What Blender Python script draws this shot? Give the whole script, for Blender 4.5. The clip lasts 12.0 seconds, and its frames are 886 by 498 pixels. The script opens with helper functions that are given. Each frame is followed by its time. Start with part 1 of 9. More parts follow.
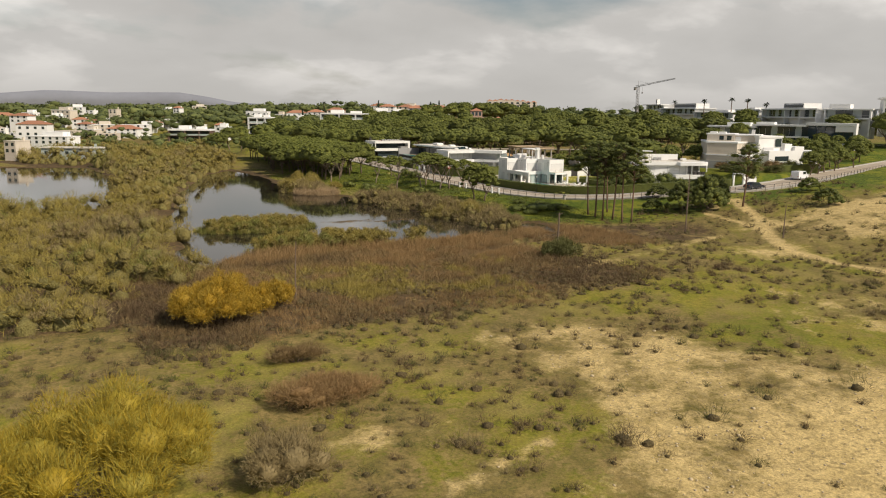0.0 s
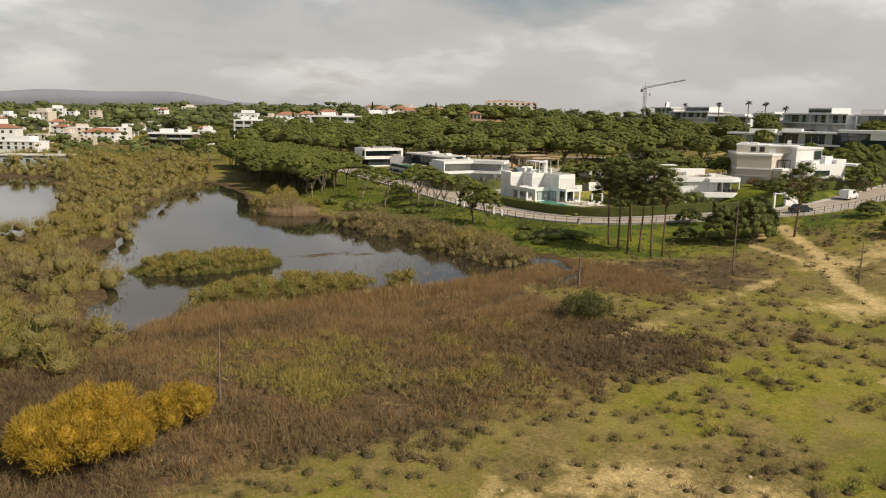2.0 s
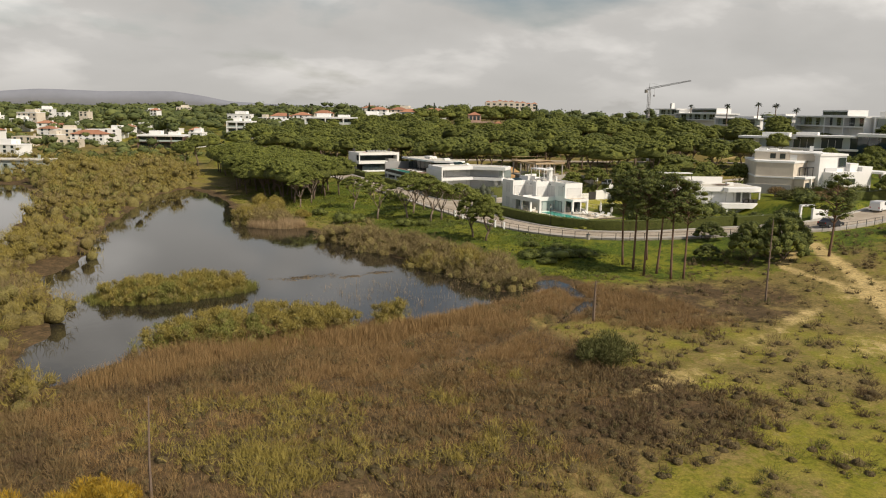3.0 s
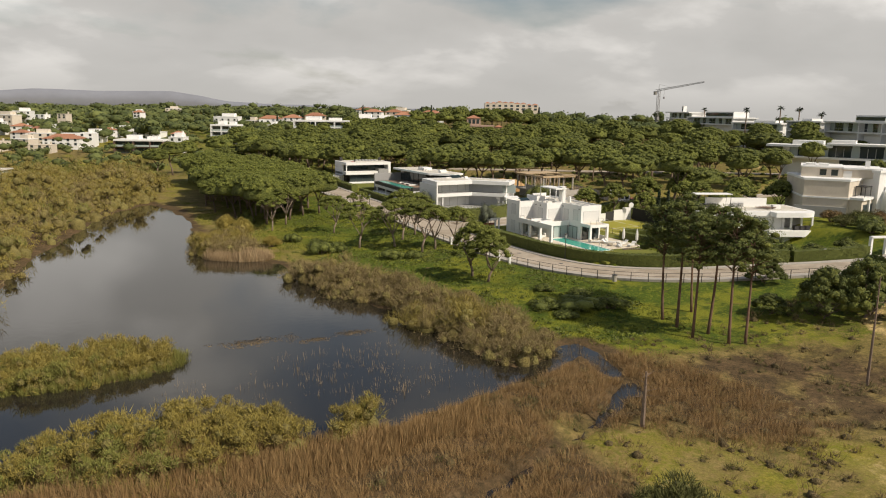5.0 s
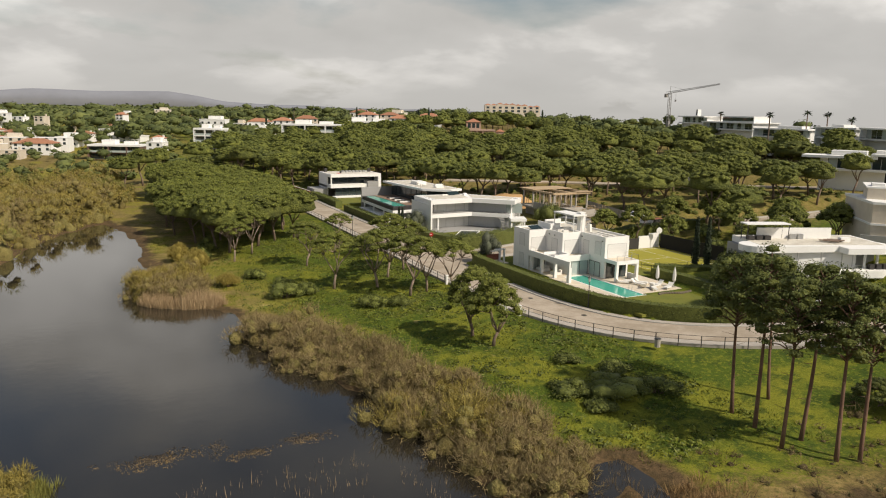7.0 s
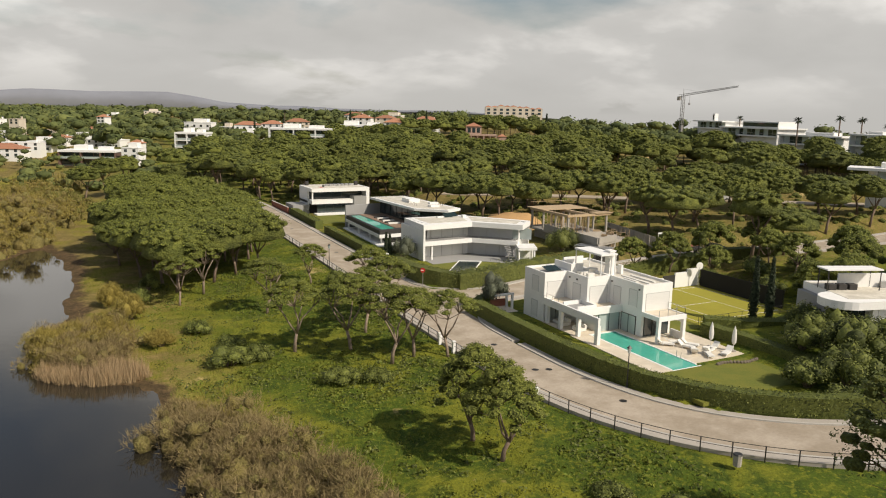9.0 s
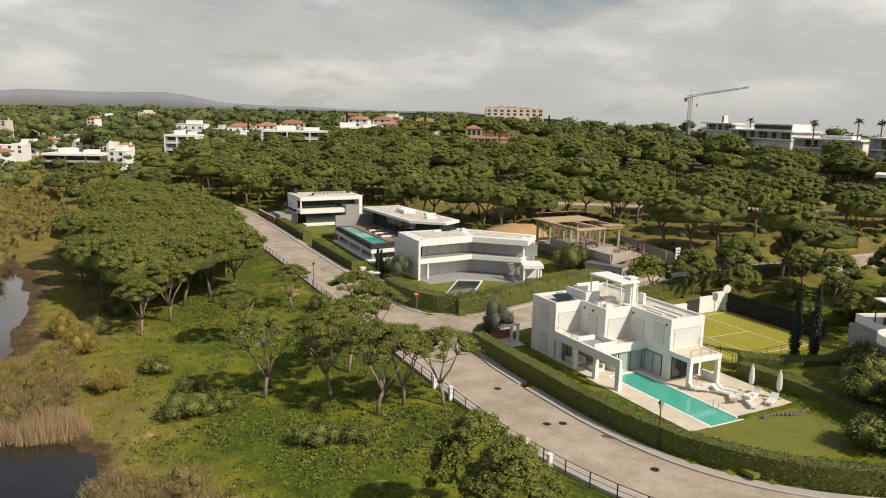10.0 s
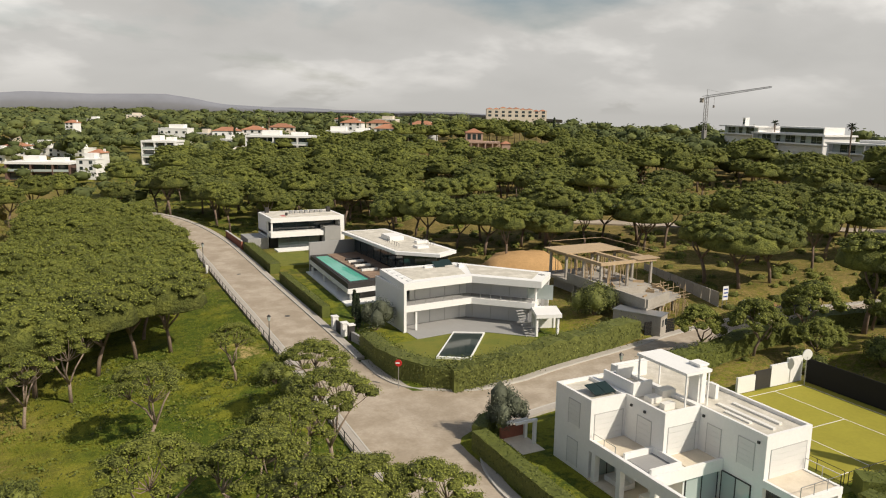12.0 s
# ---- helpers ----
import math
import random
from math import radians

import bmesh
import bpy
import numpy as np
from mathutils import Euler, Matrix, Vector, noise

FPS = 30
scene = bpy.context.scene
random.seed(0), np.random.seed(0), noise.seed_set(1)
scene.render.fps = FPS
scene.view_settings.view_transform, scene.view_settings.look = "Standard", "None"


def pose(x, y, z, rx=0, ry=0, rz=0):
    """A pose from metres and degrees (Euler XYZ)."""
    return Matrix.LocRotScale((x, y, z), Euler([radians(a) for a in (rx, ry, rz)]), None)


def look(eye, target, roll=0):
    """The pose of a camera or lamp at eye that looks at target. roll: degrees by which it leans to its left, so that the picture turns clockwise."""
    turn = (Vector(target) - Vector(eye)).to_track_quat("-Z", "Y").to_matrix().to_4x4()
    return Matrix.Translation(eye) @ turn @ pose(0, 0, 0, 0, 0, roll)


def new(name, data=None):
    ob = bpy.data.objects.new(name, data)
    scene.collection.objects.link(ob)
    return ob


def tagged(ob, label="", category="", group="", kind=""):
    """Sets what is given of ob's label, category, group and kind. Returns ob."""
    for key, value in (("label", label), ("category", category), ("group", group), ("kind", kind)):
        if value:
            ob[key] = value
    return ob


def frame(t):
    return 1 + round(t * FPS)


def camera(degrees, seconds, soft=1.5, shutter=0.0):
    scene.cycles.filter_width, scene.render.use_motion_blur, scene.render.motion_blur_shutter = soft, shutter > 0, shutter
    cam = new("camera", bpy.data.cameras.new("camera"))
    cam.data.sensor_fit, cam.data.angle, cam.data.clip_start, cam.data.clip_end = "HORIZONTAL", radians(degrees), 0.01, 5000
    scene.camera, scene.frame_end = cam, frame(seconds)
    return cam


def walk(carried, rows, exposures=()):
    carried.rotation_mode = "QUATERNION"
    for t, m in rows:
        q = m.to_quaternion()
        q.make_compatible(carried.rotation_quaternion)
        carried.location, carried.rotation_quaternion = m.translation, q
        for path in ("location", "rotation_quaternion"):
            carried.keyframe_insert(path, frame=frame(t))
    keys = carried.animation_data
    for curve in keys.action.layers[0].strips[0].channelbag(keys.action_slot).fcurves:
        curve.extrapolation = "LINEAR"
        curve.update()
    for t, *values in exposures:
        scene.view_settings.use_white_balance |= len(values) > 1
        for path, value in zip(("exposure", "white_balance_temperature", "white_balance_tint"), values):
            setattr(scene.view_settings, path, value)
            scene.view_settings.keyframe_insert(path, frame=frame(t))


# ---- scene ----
cam = camera(62.0, 12.0, soft=1.1)
# seconds, eye x y z in metres, yaw, pitch, roll in degrees
ROWS = [
    (0, 6.589, -10.750, 20.083, -26.861, -10.550, 0.730),
    (0.5, 9.373, -5.591, 20.545, -26.906, -10.559, 0.780),
    (1, 12.184, -0.412, 21.003, -26.947, -10.570, 0.813),
    (1.5, 15.017, 4.785, 21.454, -26.984, -10.581, 0.835),
    (2, 17.867, 9.996, 21.898, -27.019, -10.591, 0.848),
    (2.5, 20.730, 15.216, 22.333, -27.050, -10.601, 0.855),
    (3, 23.602, 20.444, 22.758, -27.079, -10.609, 0.861),
    (3.5, 26.481, 25.676, 23.173, -27.106, -10.615, 0.867),
    (4, 29.364, 30.909, 23.576, -27.131, -10.618, 0.874),
    (4.5, 32.248, 36.142, 23.968, -27.153, -10.619, 0.885),
    (5, 35.131, 41.371, 24.348, -27.173, -10.618, 0.900),
    (5.5, 38.014, 46.597, 24.715, -27.191, -10.613, 0.919),
    (6, 40.894, 51.816, 25.070, -27.206, -10.605, 0.943),
    (6.5, 43.771, 57.028, 25.413, -27.220, -10.595, 0.971),
    (7, 46.647, 62.232, 25.743, -27.231, -10.583, 1.002),
    (7.5, 49.521, 67.427, 26.062, -27.239, -10.569, 1.034),
    (8, 52.394, 72.613, 26.370, -27.245, -10.553, 1.065),
    (8.5, 55.269, 77.790, 26.667, -27.247, -10.536, 1.093),
    (9, 58.147, 82.958, 26.955, -27.246, -10.519, 1.114),
    (9.5, 61.031, 88.117, 27.234, -27.242, -10.502, 1.125),
    (10, 63.925, 93.269, 27.507, -27.233, -10.487, 1.123),
    (10.5, 66.831, 98.415, 27.773, -27.220, -10.474, 1.102),
    (11, 69.754, 103.555, 28.035, -27.202, -10.464, 1.058),
    (11.5, 72.699, 108.692, 28.295, -27.178, -10.459, 0.985),
    (12, 75.669, 113.827, 28.554, -27.149, -10.460, 0.877),
]


def aim(x, y, z, yaw, pitch, roll):
    a, b = radians(yaw), radians(pitch)
    ahead = Vector((-math.sin(a) * math.cos(b), math.cos(a) * math.cos(b), math.sin(b)))
    return look((x, y, z), Vector((x, y, z)) + 2 * ahead, roll)


walk(cam, [(t, aim(*row)) for t, *row in ROWS], exposures=[(0.0, 0.0, 6750, 11), (12.0, 0.06, 6700, 10)])

# ---- light ----
SUN_DIR = Vector((0.49, -0.87, 0.0)).normalized()
SUN_ELEV = 42.0
world = bpy.data.worlds.new("sky_world")
scene.world = world
world.use_nodes = True


def node(tree, kind, **settings):
    n = tree.nodes.new(kind)
    for key, value in settings.items():
        if key in n.inputs:
            n.inputs[key].default_value = value
    return n


def sky():
    t = world.node_tree
    t.nodes.clear()
    out = t.nodes.new("ShaderNodeOutputWorld")
    s = t.nodes.new("ShaderNodeTexSky")
    s.sky_type, s.sun_disc = "NISHITA", False
    s.sun_elevation, s.sun_rotation = radians(SUN_ELEV), math.atan2(SUN_DIR.x, SUN_DIR.y)
    s.air_density, s.dust_density, s.altitude = 1.2, 2.5, 0
    co = t.nodes.new("ShaderNodeTexCoord")
    sep = t.nodes.new("ShaderNodeSeparateXYZ")
    t.links.new(co.outputs["Generated"], sep.inputs[0])
    # cloud sheet: the direction met with a flat layer overhead
    low = t.nodes.new("ShaderNodeMath"); low.operation = "MAXIMUM"; low.inputs[1].default_value = 0.0
    t.links.new(sep.outputs[2], low.inputs[0])
    lift = t.nodes.new("ShaderNodeMath"); lift.operation = "ADD"; lift.inputs[1].default_value = 0.30
    t.links.new(low.outputs[0], lift.inputs[0])
    dx = t.nodes.new("ShaderNodeMath"); dx.operation = "DIVIDE"
    dy = t.nodes.new("ShaderNodeMath"); dy.operation = "DIVIDE"
    for d, k in ((dx, 0), (dy, 1)):
        t.links.new(sep.outputs[k], d.inputs[0]); t.links.new(lift.outputs[0], d.inputs[1])
    comb = t.nodes.new("ShaderNodeCombineXYZ")
    t.links.new(dx.outputs[0], comb.inputs[0]); t.links.new(dy.outputs[0], comb.inputs[1])
    big = node(t, "ShaderNodeTexNoise", Scale=0.9, Detail=9.0, Roughness=0.52, Distortion=0.2)
    t.links.new(comb.outputs[0], big.inputs["Vector"])
    cover = t.nodes.new("ShaderNodeValToRGB")
    cover.color_ramp.elements[0].position, cover.color_ramp.elements[1].position = 0.36, 0.50
    clear = t.nodes.new("ShaderNodeMapRange")
    clear.inputs["From Min"].default_value, clear.inputs["From Max"].default_value = 0.18, 0.36
    clear.inputs["To Min"].default_value, clear.inputs["To Max"].default_value = 0.05, -0.13
    t.links.new(low.outputs[0], clear.inputs["Value"])
    sum_ = t.nodes.new("ShaderNodeMath"); sum_.operation = "ADD"
    t.links.new(big.outputs[0], sum_.inputs[0]); t.links.new(clear.outputs[0], sum_.inputs[1])
    t.links.new(sum_.outputs[0], cover.inputs[0])
    puff = node(t, "ShaderNodeTexNoise", Scale=1.55, Detail=10.0, Roughness=0.50, Distortion=0.10)
    off = node(t, "ShaderNodeVectorMath"); off.operation = "ADD"; off.inputs[1].default_value = (3.7, 1.3, 0)
    t.links.new(comb.outputs[0], off.inputs[0]); t.links.new(off.outputs[0], puff.inputs["Vector"])
    shade = t.nodes.new("ShaderNodeValToRGB")
    e = shade.color_ramp.elements
    e[0].position, e[0].color = 0.34, (0.625, 0.622, 0.605, 1)
    e[1].position, e[1].color = 0.62, (1.0, 0.985, 0.955, 1)
    m = e.new(0.51); m.color = (0.70, 0.695, 0.677, 1)
    t.links.new(puff.outputs[0], shade.inputs[0])
    # towards the horizon the cloud thins into an even pale haze
    hz = t.nodes.new("ShaderNodeMapRange")
    hz.inputs["From Min"].default_value, hz.inputs["From Max"].default_value = 0.0, 0.07
    t.links.new(low.outputs[0], hz.inputs["Value"])
    haze = t.nodes.new("ShaderNodeMix"); haze.data_type = "RGBA"
    haze.inputs[6].default_value = (0.635, 0.628, 0.607, 1)
    t.links.new(hz.outputs[0], haze.inputs[0]); t.links.new(shade.outputs[0], haze.inputs[7])
    sky_bg = node(t, "ShaderNodeBackground", Strength=0.085)
    t.links.new(s.outputs[0], sky_bg.inputs[0])
    cl_bg = node(t, "ShaderNodeBackground", Strength=CLOUD)
    t.links.new(haze.outputs[2], cl_bg.inputs[0])
    far = t.nodes.new("ShaderNodeMath"); far.operation = "MAXIMUM"
    inv = t.nodes.new("ShaderNodeMath"); inv.operation = "SUBTRACT"; inv.inputs[0].default_value = 1.0
    t.links.new(hz.outputs[0], inv.inputs[1]); t.links.new(cover.outputs[0], far.inputs[0]); t.links.new(inv.outputs[0], far.inputs[1])
    mix = t.nodes.new("ShaderNodeMixShader")
    t.links.new(far.outputs[0], mix.inputs[0]); t.links.new(sky_bg.outputs[0], mix.inputs[1]); t.links.new(cl_bg.outputs[0], mix.inputs[2])
    t.links.new(mix.outputs[0], out.inputs[0])


CLOUD = 0.78
sky()
sun = new("sun", bpy.data.lights.new("sun", "SUN"))
sun.data.energy, sun.data.angle, sun.data.color = 4.3, radians(1.0), (1.0, 0.92, 0.80)
sun.matrix_world = look((0, 0, 100), Vector((0, 0, 100)) - SUN_DIR * math.cos(radians(SUN_ELEV)) - Vector((0, 0, math.sin(radians(SUN_ELEV)))))


# ---- materials ----
def material(name, base, rough=0.7, metal=0.0, grain=0.0, scale=4.0, spot=None, bump=0.0, spread=0.0, island=False, fine=None, spec=0.3, stain=None):
    """base colour with noise at two scales; spread: change from object to object (or island to island)."""
    m = bpy.data.materials.new(name)
    m.use_nodes = True
    t = m.node_tree
    b = t.nodes["Principled BSDF"]
    b.inputs["Roughness"].default_value, b.inputs["Metallic"].default_value = rough, metal
    b.inputs["Specular IOR Level"].default_value = spec
    b.inputs["Base Color"].default_value = (*base, 1)
    if not (grain or spread or spot or bump):
        return m
    co = t.nodes.new("ShaderNodeNewGeometry")
    n1 = node(t, "ShaderNodeTexNoise", Scale=scale, Detail=6.0, Roughness=0.65)
    n2 = node(t, "ShaderNodeTexNoise", Scale=fine or scale * 9, Detail=4.0, Roughness=0.6)
    t.links.new(co.outputs["Position"], n1.inputs["Vector"]); t.links.new(co.outputs["Position"], n2.inputs["Vector"])
    add = t.nodes.new("ShaderNodeMath"); add.operation = "ADD"
    t.links.new(n1.outputs[0], add.inputs[0]); t.links.new(n2.outputs[0], add.inputs[1])
    span = t.nodes.new("ShaderNodeMapRange")
    span.inputs["From Min"].default_value, span.inputs["From Max"].default_value = 0.6, 1.4
    span.inputs["To Min"].default_value, span.inputs["To Max"].default_value = 1 - grain, 1 + grain
    t.links.new(add.outputs[0], span.inputs["Value"])
    value = span.outputs[0]
    if spread:
        pick = t.nodes.new("ShaderNodeObjectInfo").outputs["Random"] if not island else co.outputs["Random Per Island"]
        sp = t.nodes.new("ShaderNodeMapRange")
        sp.inputs["To Min"].default_value, sp.inputs["To Max"].default_value = 1 - spread, 1 + spread
        t.links.new(pick, sp.inputs["Value"])
        mul = t.nodes.new("ShaderNodeMath"); mul.operation = "MULTIPLY"
        t.links.new(sp.outputs[0], mul.inputs[0]); t.links.new(value, mul.inputs[1])
        value = mul.outputs[0]
    colour = t.nodes.new("ShaderNodeMix"); colour.data_type = "RGBA"; colour.blend_type = "MIX"
    colour.inputs[6].default_value = (*base, 1)
    colour.inputs[7].default_value = (*(spot or base), 1)
    ramp = t.nodes.new("ShaderNodeMapRange")
    ramp.inputs["From Min"].default_value, ramp.inputs["From Max"].default_value = 0.42, 0.62
    t.links.new(n1.outputs[0], ramp.inputs["Value"])
    if island and spot:
        t.links.new(co.outputs["Random Per Island"], colour.inputs[0])
    else:
        t.links.new(ramp.outputs[0], colour.inputs[0])
    hsv = t.nodes.new("ShaderNodeHueSaturation")
    t.links.new(colour.outputs[2], hsv.inputs["Color"]); t.links.new(value, hsv.inputs["Value"])
    t.links.new(hsv.outputs[0], b.inputs["Base Color"])
    if bump:
        bp = node(t, "ShaderNodeBump", Strength=1.0, Distance=bump)
        t.links.new(n2.outputs[0], bp.inputs["Height"]); t.links.new(bp.outputs[0], b.inputs["Normal"])
    return m


def glass(name, tint, rough=0.04):
    m = material(name, tint, rough, spec=0.9)
    return m


WHITE = material("white_render", (0.78, 0.77, 0.74), 0.75, grain=0.05, scale=0.5, fine=5.0, spot=(0.74, 0.73, 0.70), bump=0.004)
CREAM = material("cream_render", (0.62, 0.55, 0.45), 0.8, grain=0.07, scale=0.4, fine=5.0, spot=(0.54, 0.47, 0.38), bump=0.004)
GREY = material("grey_render", (0.30, 0.295, 0.285), 0.75, grain=0.08, scale=0.6, fine=6.0, bump=0.003)
DARK = material("dark_cladding", (0.045, 0.042, 0.04), 0.55, grain=0.15, scale=1.0)
ROOFING = material("roof_gravel", (0.52, 0.48, 0.40), 0.9, grain=0.14, scale=0.7, fine=9.0, spot=(0.62, 0.58, 0.50), bump=0.02)
TILE = material("terrace_tile", (0.60, 0.52, 0.40), 0.65, grain=0.08, scale=0.8, fine=10.0, spot=(0.66, 0.58, 0.46))
DECKWOOD = material("deck_wood", (0.24, 0.165, 0.115), 0.7, grain=0.2, scale=1.5, spread=0.2)
GLASS = glass("window_glass", (0.030, 0.042, 0.045))
# mirrored white put into the colour; serves lantern and headlight glass too
REFLECTGLASS = glass("pale_reflection_glass", (0.40, 0.45, 0.43))
SHUTTER = material("shutter", (0.66, 0.655, 0.63), 0.5, grain=0.03, scale=1.0)
GREYSHUT = material("grey_shutter", (0.50, 0.50, 0.50), 0.5, grain=0.05, scale=1.0)
SEAM = material("grey_frame", (0.46, 0.455, 0.44), 0.6)
METAL = material("dark_metal", (0.06, 0.058, 0.055), 0.45, metal=0.6, grain=0.1)
STEEL = material("galvanised_steel", (0.45, 0.45, 0.45), 0.4, metal=0.8, grain=0.1)
POOLW = material("pool_water", (0.075, 0.40, 0.30), 0.06, grain=0.12, scale=0.6, fine=2.5, spec=0.3)
PALESTONE = material("pale_stone", (0.46, 0.37, 0.23), 0.9, grain=0.3, scale=2.0)
ROUGHSTONE = material("rough_stone", (0.17, 0.14, 0.105), 0.9, grain=0.3, scale=3.0, bump=0.03)
POOLDARK = material("dark_pool_water", (0.020, 0.034, 0.032), 0.08, spec=0.25)
ASPHALT = material("road_surface", (0.345, 0.284, 0.212), 0.9, grain=0.16, scale=0.3, fine=4.0, spot=(0.415, 0.350, 0.275), bump=0.006)
PAVING = material("pavement_stone", (0.40, 0.36, 0.31), 0.85, grain=0.14, scale=0.8, fine=7.0, bump=0.008)
KERB = material("kerb_stone", (0.48, 0.455, 0.41), 0.85, grain=0.1, scale=1.2)
CONCRETE = material("raw_concrete", (0.36, 0.33, 0.285), 0.9, grain=0.16, scale=0.8, fine=5.0, bump=0.01)
TIMBER = material("site_timber", (0.42, 0.31, 0.19), 0.8, grain=0.2, scale=2.0, spread=0.2)
CLAYROOF = material("clay_roof", (0.36, 0.17, 0.10), 0.85, grain=0.2, scale=0.6, spread=0.15)
BRICKRED = material("red_brick", (0.27, 0.10, 0.065), 0.85, grain=0.18, scale=1.5, fine=8)
BARK = material("pine_bark", (0.185, 0.135, 0.100), 0.95, grain=0.3, scale=2.0, fine=12, bump=0.03)
NEEDLES = material("pine_needles", (0.128, 0.150, 0.025), 0.75, grain=0.3, scale=0.12, fine=6.0, spot=(0.190, 0.204, 0.036), spread=0.2, island=True)
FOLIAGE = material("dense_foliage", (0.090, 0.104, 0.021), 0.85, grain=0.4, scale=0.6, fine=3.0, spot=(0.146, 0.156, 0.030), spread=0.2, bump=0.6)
PALEBARK = material("pale_pine_bark", (0.26, 0.20, 0.15), 0.95, grain=0.3, scale=2.0, fine=12, bump=0.03)
# core under the leaves; the shade in its gaps is put into this colour
INNER_SHADE = material("shaded_inner_twigs", (0.064, 0.076, 0.024), 0.95, grain=0.3, scale=0.5, fine=3.0, bump=0.3)
SCRUBCORE = material("inner_scrub", (0.250, 0.195, 0.066), 0.95, grain=0.5, scale=0.7, fine=5.0, spot=(0.165, 0.145, 0.047), bump=0.35, spread=0.25, island=True)
# dry twig core, toned down so that shade between twigs lies in its colour
INNER_DRY_SHADE = material("shaded_dry_twigs", (0.150, 0.112, 0.050), 0.95, grain=0.4, scale=0.8, fine=7.0, spot=(0.100, 0.078, 0.034), bump=0.3)
REDBARK = material("red_pine_bark", (0.165, 0.098, 0.066), 0.95, grain=0.3, scale=2.0, fine=12, bump=0.03)
NEEDLES_DARK = material("dark_pine_needles", (0.072, 0.094, 0.023), 0.75, grain=0.3, scale=0.12, fine=5.0, spot=(0.108, 0.124, 0.031), spread=0.2, island=True)
WOODS = material("far_woods_needles", (0.066, 0.086, 0.026), 0.85, grain=0.35, scale=0.07, fine=0.8, spot=(0.112, 0.124, 0.036), spread=0.2, island=True)
HEDGE = material("hedge_leaves", (0.062, 0.078, 0.016), 0.7, grain=0.3, scale=1.0, spot=(0.125, 0.138, 0.028), spread=0.4, island=True)
HEDGE_LIGHT = material("light_hedge_leaves", (0.075, 0.092, 0.022), 0.7, grain=0.3, scale=1.0, spot=(0.14, 0.15, 0.035), spread=0.4, island=True)
OLIVE = material("olive_leaves", (0.10, 0.11, 0.07), 0.7, grain=0.3, scale=1.0, spread=0.3, island=True)
CYPRESS = material("cypress_leaves", (0.025, 0.036, 0.016), 0.8, grain=0.3, scale=1.0, spread=0.3, island=True)
GORSE = material("yellow_blossom", (0.46, 0.27, 0.015), 0.7, grain=0.25, scale=0.7, spot=(0.20, 0.15, 0.025), spread=0.3, island=True)
GORSE_DULL = material("dull_yellow_blossom", (0.44, 0.30, 0.02), 0.7, grain=0.25, scale=0.7, spot=(0.17, 0.155, 0.028), spread=0.35, island=True)
REED = material("dry_reed", (0.375, 0.247, 0.106), 0.8, grain=0.2, scale=0.15, spot=(0.180, 0.106, 0.043), spread=0.35, island=True)
PALEREED = material("pale_reed", (0.46, 0.34, 0.19), 0.8, grain=0.2, scale=0.2, spot=(0.32, 0.22, 0.12), spread=0.3, island=True)
WILLOW = material("olive_willow", (0.365, 0.285, 0.064), 0.8, grain=0.3, scale=0.10, spot=(0.160, 0.130, 0.032), spread=0.35, island=True)
BROWNSHRUB = material("brown_shrub", (0.245, 0.165, 0.072), 0.85, grain=0.3, scale=0.12, spot=(0.130, 0.087, 0.037), spread=0.35, island=True)
TWIGS = material("grey_twigs", (0.285, 0.218, 0.100), 0.85, grain=0.25, scale=0.15, spot=(0.180, 0.136, 0.060), spread=0.35, island=True)
HEATH = material("heath_leaves", (0.105, 0.088, 0.030), 0.85, grain=0.3, scale=0.15, spot=(0.175, 0.112, 0.055), spread=0.4, island=True)
GREENWILLOW = material("green_willow", (0.220, 0.208, 0.045), 0.8, grain=0.3, scale=0.12, spot=(0.125, 0.130, 0.032), spread=0.4, island=True)
HEATHGREEN = material("green_heath", (0.120, 0.115, 0.034), 0.85, grain=0.3, scale=0.15, spot=(0.075, 0.080, 0.024), spread=0.4, island=True)
DARKHEATH = material("dark_heath", (0.155, 0.100, 0.050), 0.85, grain=0.3, scale=0.15, spot=(0.092, 0.062, 0.032), spread=0.4, island=True)
GRASS = material("grass_blades", (0.195, 0.204, 0.022), 0.75, grain=0.4, scale=0.12, spot=(0.082, 0.112, 0.014), spread=0.35, island=True)
CRANEPAINT = material("crane_steel", (0.22, 0.21, 0.20), 0.6, grain=0.1)
CARWHITE = material("white_car_paint", (0.75, 0.75, 0.75), 0.25, spec=0.6)
CARDARK = material("dark_car_paint", (0.03, 0.032, 0.04), 0.25, spec=0.6)
RUBBER = material("tyre_rubber", (0.02, 0.02, 0.02), 0.8)
REDSIGN = material("red_sign", (0.50, 0.03, 0.025), 0.4)
CANVAS = material("parasol_canvas", (0.70, 0.68, 0.63), 0.85, grain=0.08, scale=3.0)
COURT = material("court_turf", (0.30, 0.27, 0.035), 0.85, grain=0.12, scale=0.25, fine=3.0)
SCREEN = material("windscreen_mesh", (0.018, 0.017, 0.015), 0.9, grain=0.15)
LAWN = material("lawn_grass", (0.17, 0.17, 0.028), 0.9, grain=0.22, scale=0.5, fine=7.0, spot=(0.12, 0.135, 0.022), bump=0.02)
EARTH = material("orange_earth", (0.44, 0.27, 0.12), 0.95, grain=0.2, scale=0.5, fine=3, bump=0.05)
# blue-grey stands for the air in between: haze put into the base colour
HAZE_HILL = material("hazy_distant_hill", (0.205, 0.214, 0.242), 1.0, grain=0.08, scale=0.004, fine=0.02, spec=0.0)


